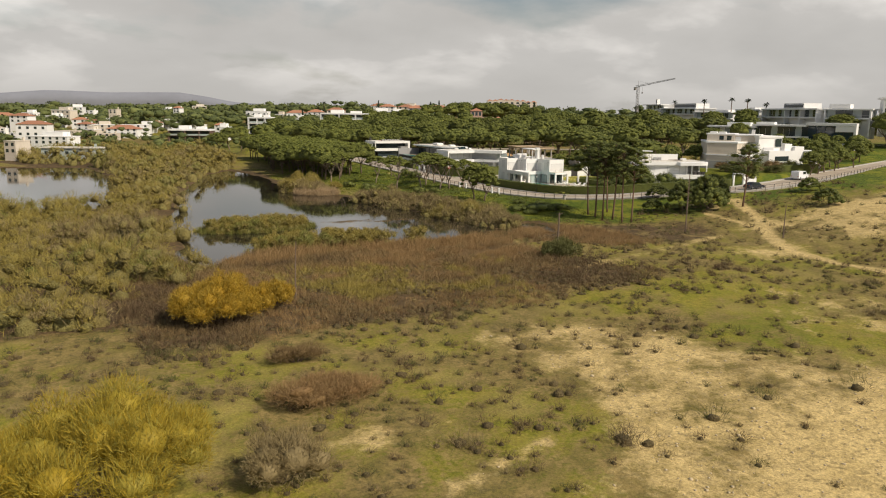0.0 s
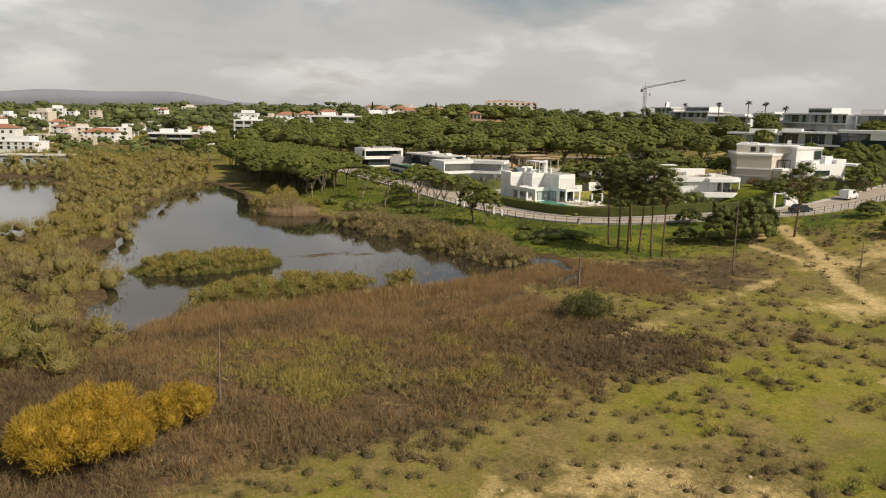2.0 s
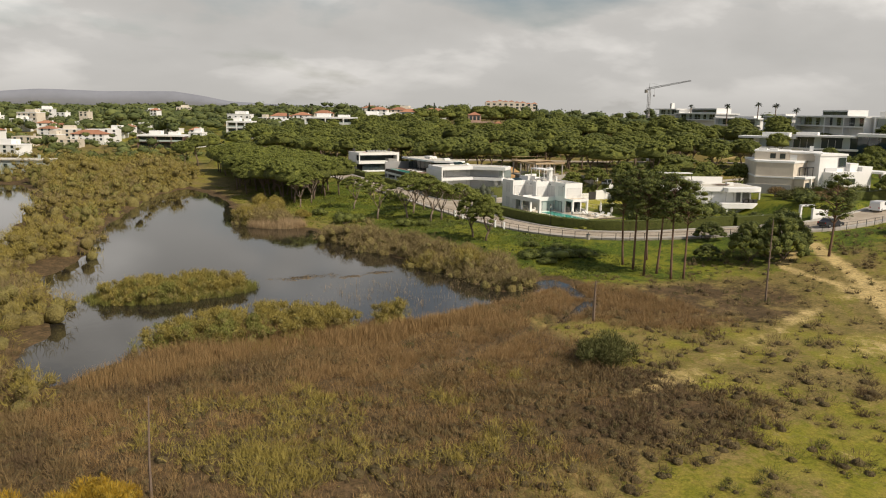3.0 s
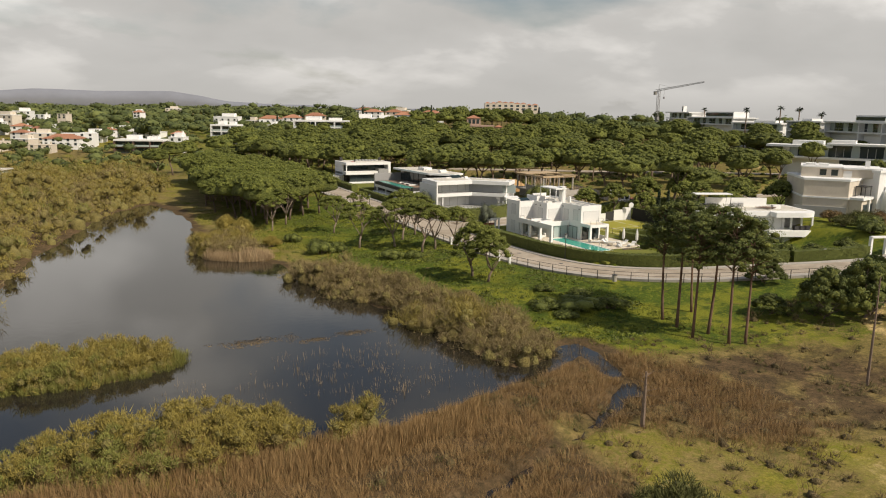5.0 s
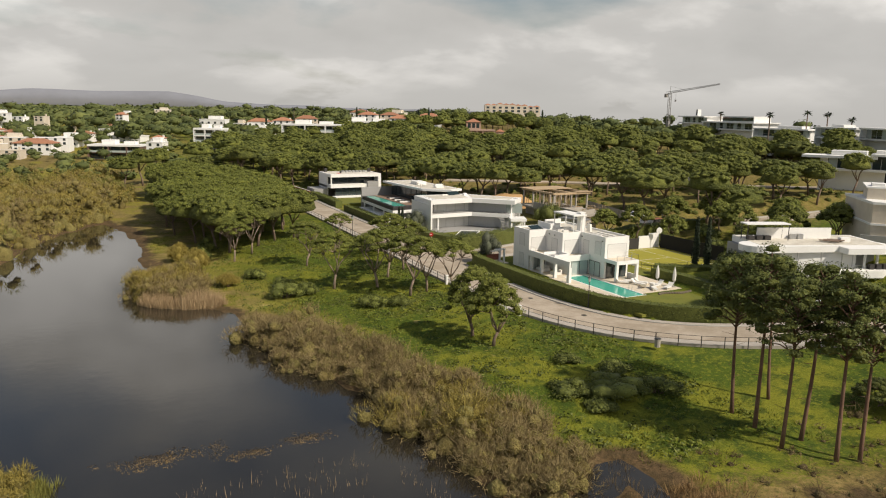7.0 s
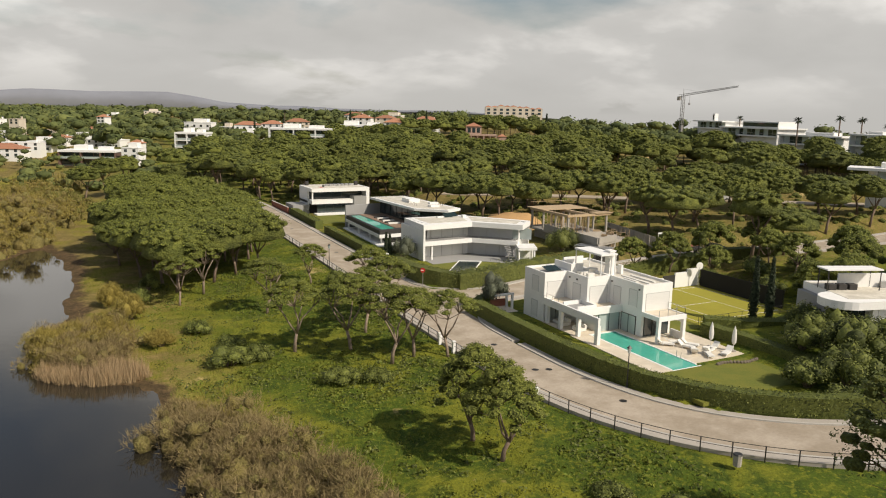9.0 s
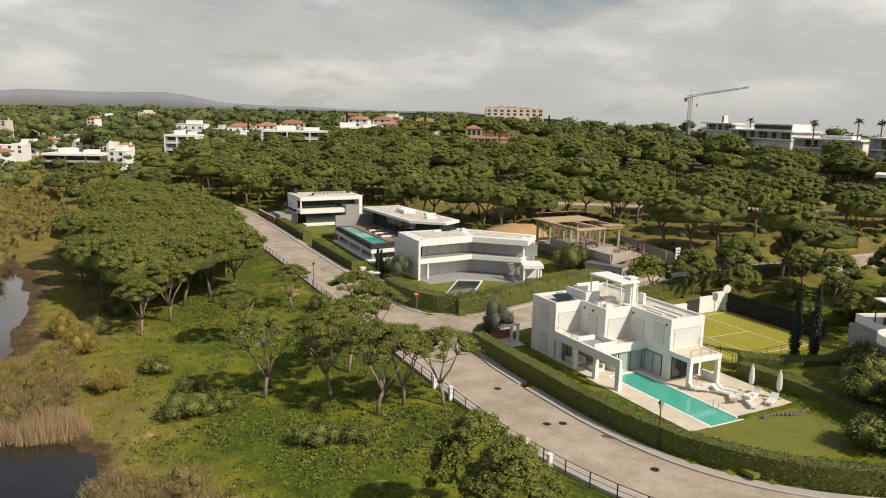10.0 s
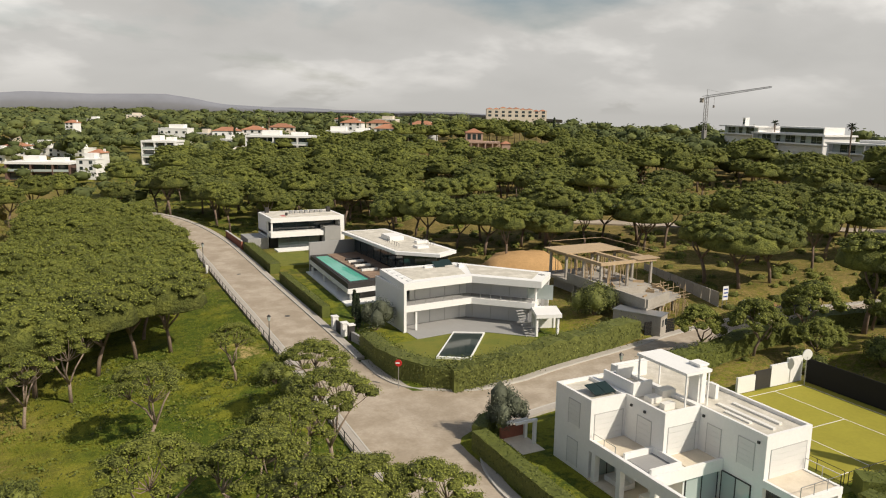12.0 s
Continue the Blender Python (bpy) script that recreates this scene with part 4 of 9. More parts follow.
def domes(xy, z, rad, height, leaves, size, r, aspect=0.5):
    """Leafy domes: quads (n, 4, 3)."""
    n = len(xy)
    rad, height = np.broadcast_to(rad, n), np.broadcast_to(height, n)
    d = ball(n * leaves, r, -0.05)
    c = np.repeat(np.c_[xy, z], leaves, 0)[:len(d)]
    s = np.stack([np.repeat(rad, leaves), np.repeat(rad, leaves), np.repeat(height, leaves)], -1)[:len(d)]
    p = c + d * s * r.uniform(0.55, 1.12, (len(d), 1)) ** 0.7
    return cards(p, d + np.array([0, 0, 0.2]), np.full(len(d), size), aspect, r)


def scatter(x0, x1, y0, y1, n, keep, r):
    x, y = r.uniform(x0, x1, n), r.uniform(y0, y1, n)
    ok = r.uniform(0, 1, n) < keep(x, y)
    return np.stack([x[ok], y[ok]], -1)


def sprays(xy, z, rad, height, n, width, r, low=-0.1, reach=0.4, lift=0.55):
    """Twiggy domes: short twigs through the outer part of each dome, triangles (n, 3, 3)."""
    k = len(xy)
    rad, height = np.broadcast_to(rad, k), np.broadcast_to(height, k)
    d = ball(k * n, r, low)
    m = len(d)
    c = np.repeat(np.c_[xy, z], n, 0)[:m]
    s = np.stack([np.repeat(rad, n), np.repeat(rad, n), np.repeat(height, n)], -1)[:m]
    foot = c + d * s * (0.35 + 0.6 * np.sqrt(r.uniform(0, 1, (m, 1)))) + r.normal(0, 0.05, (m, 3))
    way = d * 0.55 + np.array([0, 0, lift]) + r.normal(0, 0.42, (m, 3))
    way /= np.linalg.norm(way, axis=1)[:, None]
    tip = foot + way * (np.repeat(rad, n)[:m] * reach * r.uniform(0.5, 1.25, m))[:, None]
    side = np.cross(way, r.normal(0, 1, (m, 3)))
    side *= (width * r.uniform(0.6, 1.5, m) / (np.linalg.norm(side, axis=1) + 1e-9))[:, None]
    return np.stack([foot - side, foot + side, tip], 1)


def clumped(xy, z, rad, height, r, n=3):
    """Each bush as a few overlapping uneven domes."""
    k = np.repeat(np.arange(len(xy)), n)
    first = np.arange(len(k)) % n == 0
    off = np.where(first[:, None], 0.0, r.normal(0, 0.48, (len(k), 2)))
    small = np.where(first, 0.85, r.uniform(0.34, 0.62, len(k))) * rad[k]
    tall = np.where(first, 0.74 * height[k], small * r.uniform(0.75, 1.2, len(k)))
    dome = np.sqrt(np.clip(1 - (off ** 2).sum(1), 0, 1))
    lift = np.where(first, 0.0, np.maximum(0.72 * height[k] * dome - 0.55 * tall, 0))
    return xy[k] + off * rad[k][:, None], z[k] + lift, small, tall, k


def cores(xy, z, rad, height, r, share=0.5, sub=1):
    """Dense inner twigs of bushes, so that no ground shows through: triangles."""
    v, f = lump((0, 0, 0), (1, 1, 1), sub, r, 0.12)
    rad, height = np.broadcast_to(rad, len(xy)), np.broadcast_to(height, len(xy))
    s = np.stack([rad, rad, height], -1) * share
    p = v[None] * s[:, None] * (1 + r.uniform(-0.15, 0.15, (len(xy), len(v), 1))) + np.c_[xy, z][:, None]
    return p.reshape(-1, 3), (f[None] + np.arange(len(xy))[:, None, None] * len(v)).reshape(-1, 3)


# ---- woods ----
def build_woods():
    r = np.random.default_rng(5)
    dense = [umbrella(100 + i, 4.5, 8.5, 4.6, 60, 38, 0.11) for i in range(4)]
    loose = [umbrella(200 + i, 3.7, 8.1, 4.6, 36, 130, 0.08, NEEDLES, True) for i in range(4)]
    grove = [(65, 203), (68.5, 190), (77, 190), (84, 196), (89, 206), (91.5, 225), (91, 243), (88, 262), (84, 285), (74, 297), (68, 278), (64.5, 245), (64, 220)]
    spots, k = [], 0
    for y in np.arange(194, 298, 5.6):
        for x in np.arange(55, 94, 5.6):
            px, py = x + r.uniform(-1.7, 1.7) + 2.8 * (int(y / 5.6) % 2), y + r.uniform(-1.7, 1.7)
            if away(grove, np.array([px]), np.array([py]))[0] < -0.5:
                plant_tree(dense, int(r.integers(4)), px, py, r.uniform(0.92, 1.15), r.uniform(0, 6.28), "umbrella pine with a dense domed crown in the lakeside grove", "pines of the lakeside grove", squash=r.uniform(0.93, 1.08))
    for i, (x, y, s) in enumerate([(80.3, 175.5, 0.92), (79.2, 158.7, 1.0), (84.8, 156.2, 1.03), (88.3, 161.0, 0.95), (87.1, 150.3, 1.05), (90.0, 151.2, 0.93), (93.2, 149.4, 0.90), (93.6, 173.0, 0.95), (92.4, 164.5, 1.0), (89.6, 186.6, 0.75), (70.8, 185.0, 0.85), (74.6, 189.0, 0.95)]):
        plant_tree(loose, i, x, y, s, i * 1.3, "open-crowned pine with bare forked limbs on the green slope", "pines on the green slope")
    for i, (x, y, s) in enumerate([(268, 240, 0.9), (264, 228, 1.0), (259, 222, 0.8), (258, 211, 1.05), (252, 205, 0.9), (249, 196, 1.0), (246, 187, 0.9), (240, 181, 1.0), (239, 172, 0.85), (243, 203, 0.9), (270, 250, 1.0), (262, 246, 0.9), (254, 232, 1.0), (249, 221, 0.9), (246, 212, 0.8), (270, 262, 0.9), (281, 268, 0.8), (283, 285, 0.85), (289, 296, 0.9), (240, 161, 0.9), (236, 158, 0.7), (247, 240, 1.0), (256, 255, 1.0), (266, 275, 0.95), (275, 290, 0.95), (250.5, 161, 1.35), (256, 147.5, 1.4), (262.5, 142, 1.45), (244, 170.5, 1.15)]):
        plant_tree(dense, i, x, y, s, i * 1.7, "dark umbrella pine below the houses on the ridge", "pines below the ridge")
    bushy = [umbrella(300 + i, 3.2, 8.2, 2.8, 70, 90, 0.085, solid=False) for i in range(2)]
    plant_tree(bushy, 0, 85.7, 130.6, 1.0, 0.4, "full round pine with a short trunk above the shore", "pines above the shore")
    plant_tree(bushy, 1, 86.0, 126.7, 0.98, 2.0, "full round pine with a short trunk above the shore", "pines above the shore")
    tall = [tall_pine(400 + i, 14.2, 0.60, 3.5, 40, 100) for i in range(3)]
    for i, (x, y, s) in enumerate([(96.4, 104.0, 0.93), (95.9, 101.2, 1.0), (94.9, 97.8, 0.92), (97.5, 98.1, 0.98), (96.8, 94.5, 0.97), (98.2, 93.6, 0.9), (101.5, 104.5, 0.85)]):
        plant_tree(tall, i, x, y, s, i * 0.9, "tall pine with a bare slender trunk below the road", "tall pines below the road", name="tall_pine_tree")
    # the wood behind the villas
    keep_out = [(p[0] - 2, p[1] - 2, p[2] + 2, p[3] + 2) for p in PLOTS]
    spots = []
    for y in np.arange(150, 425, 8.6):
        for x in np.arange(20, 262, 8.6):
            spots.append((x + r.uniform(-3.2, 3.2), y + r.uniform(-3.2, 3.2)))
    spots = np.array(spots)
    x, y = spots[:, 0], spots[:, 1]
    ok = np.ones(len(x), bool)
    for x0, y0, x1, y1 in keep_out:
        ok &= ~((x > x0) & (x < x1) & (y > y0) & (y < y1))
    for line, gap in ((ROAD_L, 6), (LANE_L, 6), (FARLANE_L, 5.5)):
        ok &= near_line(line, x, y)[0] > gap
    east = (x > 122) & (y > 164) & ((y > 180) | (x > 150)) & ~((x < 150) & (y < 214) & (x > 130))
    north = (y > 268) & (x > 93) | (y > 305) & (x > 62)
    ok &= (east | north) & ~((x > 225) & (y < 190))
    ok &= ~((x > 203) & (x < 242) & (y > 340) & (y < 395))
    for cx, cy, q in ((230, 208, 7), (204, 221, 8), (258, 305, 9)):
        ok &= np.hypot(x - cx, y - cy) > q
    ok &= ~((x < 104) & (y > 325) & (r.uniform(0, 1, len(x)) < 0.93))
    thin = 0.86 + 0.3 * fbm(x, y, 22, 6.0)
    thin = np.where((x > 150) & (y < 260) & (y > 178), thin * 0.74, thin)
    ok &= r.uniform(0, 1, len(x)) < thin
    light = [umbrella(500 + i, (4.5, 3.9, 5.0, 3.7, 4.3, 3.5)[i], (8.0, 9.0, 7.6, 9.8, 8.2, 9.4)[i], (4.5, 5.5, 4.3, 6.3, 4.7, 6.0)[i], 44, 17, 0.12, NEEDLES if i % 2 else NEEDLES_DARK) for i in range(6)]
    spots = spots[ok]
    order = np.argsort(np.hypot(spots[:, 0] - 110, spots[:, 1] - 150))
    flat = []
    for trunk, crown in light:
        co = np.empty(len(crown.vertices) * 3, np.float32); crown.vertices.foreach_get("co", co)
        tc = np.empty(len(trunk.vertices) * 3, np.float32); trunk.vertices.foreach_get("co", tc)
        n4 = sum(1 for p in crown.polygons if len(p.vertices) == 4) * 4
        idx = np.empty(len(crown.loops), np.int32); crown.loops.foreach_get("vertex_index", idx)
        flat.append((co.reshape(-1, 3)[:n4], co.reshape(-1, 3)[n4:], idx[n4:].reshape(-1, 3) - n4))
    quads, tris = [], []
    stems = Geo()
    for rank, k in enumerate(order):
        px, py = spots[k]
        kind, s, turn, sq = int(r.integers(6)), r.uniform(0.85, 1.55), r.uniform(0, 6.28), r.uniform(0.85, 1.05)
        sq *= 1.12 / (0.55 + 0.5 * s)
        if rank < 215:
            plant_tree(light, kind, px, py, s, turn, "umbrella pine with a dark green crown in the wood", "pines of the wood", squash=sq)
            continue
        rot = np.array([[math.cos(turn), math.sin(turn), 0], [-math.sin(turn), math.cos(turn), 0], [0, 0, sq]]) * s
        o = np.array([px, py, at_ground(px, py)])
        quads.append((flat[kind][0] @ rot + o).reshape(-1, 4, 3)); tris.append((flat[kind][1] @ rot + o, flat[kind][2]))
        stems.tube(tuple(o - (0, 0, 0.3)), tuple(o + (0, 0, 5.0 * s)), 0.2, 0.1, 5)
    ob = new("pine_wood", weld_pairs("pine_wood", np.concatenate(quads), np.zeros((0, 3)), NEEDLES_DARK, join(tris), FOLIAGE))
    tagged(ob, "dark green umbrella pines of the wood beyond the villas", "woods", kind="stuff")
    ob = new("pine_stems", stems.mesh("pine_stems", BARK))
    tagged(ob, "brown trunks of the pines beyond the villas", "woods", kind="stuff")
    # bushes and saplings between the trunks
    u = scatter(93, 262, 150, 425, 4200, lambda x, y: 0.9 * (((x > 124) & (y > 164)) | (y > 268)) * (near_line(LANE_L, x, y)[0] > 5.5) * (near_line(FARLANE_L, x, y)[0] > 5) * (near_line(ROAD_L, x, y)[0] > 6), r)
    for x0, y0, x1, y1 in keep_out:
        u = u[~((u[:, 0] > x0) & (u[:, 0] < x1) & (u[:, 1] > y0) & (u[:, 1] < y1))]
    rad = r.uniform(0.6, 1.9, len(u))
    u = u[(u[:, 0] < 148) | (u[:, 1] > 262) | (r.uniform(0, 1, len(u)) < 0.9)]
    rad = rad[:len(u)]
    uz, uh = height(u[:, 0], u[:, 1]), rad * r.uniform(0.6, 1.1, len(u))
    q = domes(u, uz, rad, uh, 18, 0.17, r, 0.5)
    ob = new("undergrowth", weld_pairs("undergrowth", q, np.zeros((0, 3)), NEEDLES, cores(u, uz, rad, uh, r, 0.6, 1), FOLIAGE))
    tagged(ob, "dark green undergrowth between the pines", "undergrowth", kind="stuff")
    # the far woods, one carpet of crowns out to the horizon
    quads, tris = [], []
    base_v, base_f = lump((0, 0, 0), (1, 1, 1), 1, r, 0.10)
    for rmin, rmax, n, size in ((255, 430, 900, 2.7), (300, 620, 2600, 4.6), (620, 1300, 2600, 8.0), (1300, 3600, 2200, 18.0)):
        a, q = r.uniform(radians(-18), radians(88), n), np.sqrt(r.uniform(rmin ** 2, rmax ** 2, n))
        px, py = 40 + q * np.sin(a), 20 + q * np.cos(a)
        near = (px < 262) & (py < 425) & ((px > 93) | (py < 305))
        town = (px < 105) & (np.abs(py - 425) < 130) & (r.uniform(0, 1, n) < 0.38)
        wet = (away(POND, px, py) < 12) | (np.hypot((px - 273) / 9, (py - 305) / 14) < 1) | (np.hypot((px - 287) / 10, (py - 270) / 5) < 1)
        sel = ~near & ~town & ~wet & ~((px < 62) & (py < 330)) & (py > 60) & ~((size < 3) & (px > 100))
        px, py = px[sel], py[sel]
        s = size * r.uniform(0.7, 1.25, len(px)) * np.where((px < 115) & (py < 470), 0.75, 1.0)
        z = height(px, py) + np.where((px < 115) & (py < 470), 2.2, 5.0) + 1.2 * r.uniform(-1, 1, len(px)) + 0.02 * size + np.where(r.uniform(0, 1, len(px)) < 0.07, r.uniform(2, 5, len(px)), 0)
        for cx, cy, cz, cs in zip(px, py, z, s):
            v = base_v * (1 + r.uniform(-0.2, 0.2, (len(base_v), 1))) * (cs * 0.84, cs * 0.84, min(cs * 0.46, 4.0)) + (cx, cy, cz)
            tris.append((v, base_f))
        m = 26 if rmax < 700 else 12 if rmax < 1400 else 7
        d = ball(len(px) * m, r, -0.1)
        c = np.repeat(np.c_[px, py, z], m, 0)[:len(d)]
        sc = np.repeat(np.c_[s, s, np.minimum(s * 0.55, 4.5)], m, 0)[:len(d)]
        quads.append(cards(c + d * sc * r.uniform(0.78, 1.12, (len(d), 1)), d + np.array([0, 0, 0.3]), np.repeat(s * (0.17 if rmax < 700 else 0.21), m)[:len(d)], r=r, wild=0.45))
    ob = new("far_woods", weld_pairs("far_woods", np.concatenate(quads), np.zeros((0, 3)), WOODS, join(tris), WOODS))
    tagged(ob, "dark green pine woods reaching to the horizon", "woods", kind="stuff")


build_woods()


# ---- lagoon plants, heath and grass ----
def stuff(name, mesh, label, category):
    return tagged(new(name, mesh), label, category, kind="stuff")


def build_lagoon_plants():
    r = np.random.default_rng(21)
    strip = [(-12, 108), (20, 92), (20, 118), (18, 131), (25, 142), (27, 160), (29, 173), (37, 202), (44, 224), (55, 243), (62, 262), (64, 300), (58, 335), (20, 340), (-20, 325), (-8, 285), (13, 266), (18, 230), (20, 202), (14, 178), (17, 160), (8, 150), (-12, 146)]
    left = [(-30, 62), (6, 58), (14, 66), (22, 84), (20, 96), (-12, 112), (-40, 120)]
    near = [(22, 84), (30, 91), (37, 96), (44, 97), (50, 91), (57, 90), (66, 93), (64, 88), (52, 84), (40, 86), (28, 80)]
    bank = [(60.5, 144), (61.5, 134), (62.5, 124), (66, 117), (68, 109), (69.5, 101), (72, 97), (77, 97.5), (80, 101), (80.5, 108), (79.5, 116), (77.8, 124), (75.5, 133), (71.0, 143.5), (66.5, 149)]

    def inside(poly, fade=1.5):
        return lambda x, y: np.clip(-away(poly, x, y) / fade, 0, 1) * (lake_gap(x, y) > -0.9)

    # rounded olive bushes on the spit, the near shore's left and the island
    def cover(x, y):
        return np.maximum(inside(strip, 0.6)(x, y) * np.where(fbm(x, y, 8, 3) > -0.45, 1.0, 0.35), 0.95 * inside(left)(x, y))

    a = scatter(-40, 66, 60, 342, 18500, lambda x, y: cover(x, y) * 0.19, r)
    isl = scatter(24, 46, 108, 121, 1500, lambda x, y: (island_gap(x, y) < 0.95) * 0.20, r)
    clump = scatter(24, 60, 84, 102, 2600, lambda x, y: (np.hypot((x - 42) / 15, (y - 93.5) / 5.2) < 1) * 0.19 * (lake_gap(x, y) > -1.2), r)
    pts = np.concatenate([a, isl, clump])
    n_a, n_i = len(a), len(isl)
    z = np.maximum(height(pts[:, 0], pts[:, 1]), 0)
    rad = 1.1 + 2.6 * r.uniform(0, 1, len(pts)) ** 1.7; rad[n_a:] = r.uniform(0.8, 1.5, len(pts) - n_a)
    hgt = rad * r.uniform(0.8, 1.3, len(pts)) + 1.1; hgt[n_a + n_i:] += 0.5; hgt[:n_a] *= np.clip(1 + 0.55 * fbm(pts[:n_a, 0], pts[:n_a, 1], 5.5, 6.1), 0.6, 1.5); hgt[:n_a] *= 1 + 0.55 * step(165, 225, pts[:n_a, 1]) * (1 + 0.7 * fbm(pts[:n_a, 0], pts[:n_a, 1], 9, 2.0))
    tone = fbm(pts[:, 0], pts[:, 1], 13, 8.0) + 0.35 * fbm(pts[:, 0], pts[:, 1], 4, 1.0) + r.normal(0, 0.12, len(pts))
    tone[n_a:] = np.maximum(tone[n_a:], -0.1)
    pts, z, rad, hgt, k = clumped(pts, z, rad, hgt, r, 3)
    tone = tone[k] + r.normal(0, 0.10, len(k))
    for sel, mat, name, label in ((tone > 0.22, GREENWILLOW, "green_willow_scrub", "olive green willow scrub on the lagoon spit"), ((tone <= 0.22) & (tone > -0.42), WILLOW, "willow_scrub", "ochre willow scrub on the lagoon spit"), (tone <= -0.42, TWIGS, "bare_scrub", "grey-brown bare scrub along the lagoon")):
        close = pts[sel][:, 1] < 150
        t = np.concatenate([sprays(pts[sel][k], z[sel][k], rad[sel][k], hgt[sel][k], n, wd, r, -0.1, 0.5, 0.45) for k, n, wd in ((close, 120, 0.028), (~close, 44, 0.05))])
        q = np.concatenate([domes(pts[sel][k], z[sel][k], rad[sel][k], hgt[sel][k], n, size, r, 0.45) for k, n, size in ((close, 8, 0.055), (~close, 6, 0.16))])
        stuff(name, weld_pairs(name, q, t.reshape(-1, 3), mat, cores(pts[sel], z[sel], rad[sel], hgt[sel], r, 0.52), SCRUBCORE), label, "scrub")
    # tall reeds on the near shore, the island's rim, the far shore
    b = scatter(15, 90, 76, 100, 16000, lambda x, y: inside(near, 2)(x, y) * 0.9, r)
    t = tufts(b, np.maximum(height(b[:, 0], b[:, 1]), -0.1), r.uniform(0.9, 2.0, len(b)), 0.5, 20, 0.028, r, 0.3)
    stuff("reed_bed", weld_pairs("reed_bed", np.zeros((0, 4, 3)), t.reshape(-1, 3), REED), "tall dry brown reeds at the water's edge", "reeds")
    rim = scatter(24, 46, 108, 122, 3000, lambda x, y: np.clip(1 - np.abs(island_gap(x, y) - 0.95) * 5, 0, 1) * 0.7, r)
    t = tufts(rim, np.zeros(len(rim)), r.uniform(0.7, 1.4, len(rim)), 0.4, 26, 0.026, r, 0.5)
    stuff("island_reeds", weld_pairs("island_reeds", np.zeros((0, 4, 3)), t.reshape(-1, 3), GREENWILLOW), "green and ochre reeds round the island", "reeds")
    p = scatter(52, 70, 150, 168, 2600, lambda x, y: (np.hypot((x - 59.4) / 5.0, (y - 161.6 + 0.45 * (x - 59.4)) / 2.5) < 1) * 0.9, r)
    t = tufts(p, np.maximum(height(p[:, 0], p[:, 1]), 0), r.uniform(1.4, 2.6, len(p)), 0.5, 30, 0.025, r, 0.25)
    stuff("pale_reeds", weld_pairs("pale_reeds", np.zeros((0, 4, 3)), t.reshape(-1, 3), PALEREED), "straw-coloured reeds on the shore below the grove", "reeds")
    # brown bushes on the east bank
    d = scatter(54, 90, 90, 176, 9000, lambda x, y: np.maximum(inside(bank)(x, y) * 0.22, 0.55 * (np.hypot((x - 58.8) / 4.6, (y - 171.5) / 9) < 1)) * (lake_gap(x, y) > -0.1), r)
    zz = np.maximum(height(d[:, 0], d[:, 1]), 0)
    rad = 1.0 + 1.7 * r.uniform(0, 1, len(d)) ** 1.5; hgt = (rad * r.uniform(0.9, 1.3, len(d)) + 1.1) * np.clip(0.85 + 0.5 * fbm(d[:, 0], d[:, 1], 3.5, 5.0), 0.5, 1.3)
    tone = fbm(d[:, 0], d[:, 1], 7, 2.0) + r.normal(0, 0.2, len(d))
    d, zz, rad, hgt, k = clumped(d, zz, rad, hgt, r, 3)
    tone = tone[k] + r.normal(0, 0.08, len(k))
    for sel, mat, name, label in ((tone > 0.42, WILLOW, "bank_willow", "ochre willow bushes on the east bank"), (tone <= 0.42, TWIGS, "bank_scrub", "grey-brown leafless bushes on the east bank")):
        t = sprays(d[sel], zz[sel], rad[sel], hgt[sel], 150, 0.021, r, -0.1, 0.5, 0.45)
        q = domes(d[sel], zz[sel], rad[sel], hgt[sel], 8, 0.05, r, 0.4)
        stuff(name, weld_pairs(name, q, t.reshape(-1, 3), mat, cores(d[sel], zz[sel], rad[sel], hgt[sel], r, 0.5), SCRUBCORE), label, "scrub")
    sd = scatter(77.5, 84, 86, 104, 420, lambda x, y: (lake_gap(x, y) < 0.8) * np.where(fbm(x, y, 1.7, 3.3) > -0.1, 0.9, 0.15), r)
    t = tufts(sd, np.full(len(sd), -0.05), r.uniform(0.3, 0.9, len(sd)), 0.4, 16, 0.016, r, 0.7)
    stuff("sedge", weld_pairs("sedge", np.zeros((0, 4, 3)), t.reshape(-1, 3), BROWNSHRUB), "brown sedge choking the narrow channel", "sedge")
    # stems and floating debris in the shallows
    e = np.concatenate([scatter(52, 70, 95, 112, 260, lambda x, y: (lake_gap(x, y) < 0.3) * 0.8, r), scatter(40, 62, 98, 108, 160, lambda x, y: (lake_gap(x, y) < 0.5) * 0.5, r)])
    t = tufts(e, np.full(len(e), -0.1), r.uniform(0.5, 1.3, len(e)), 0.35, 4, 0.014, r, 0.3)
    stuff("dead_stems", weld_pairs("dead_stems", np.zeros((0, 4, 3)), t.reshape(-1, 3), PALEREED), "dead pale stems standing in the shallows", "reeds")
    f = np.concatenate([np.c_[r.normal(52, 1.8, 70), r.normal(117.0, 0.6, 70)], np.c_[r.normal(62.0, 0.9, 30), r.normal(115.8, 0.4, 30)], np.c_[r.normal(57.5, 0.9, 22), r.normal(115.0, 0.3, 22)]])
    q = domes(f, np.full(len(f), -0.02), 0.55, 0.07, 26, 0.06, r, 0.4)
    stuff("floating_weed", weld_pairs("floating_weed", q, np.zeros((0, 3)), BROWNSHRUB), "rafts of brown weed floating on the lagoon", "weed")


build_lagoon_plants()


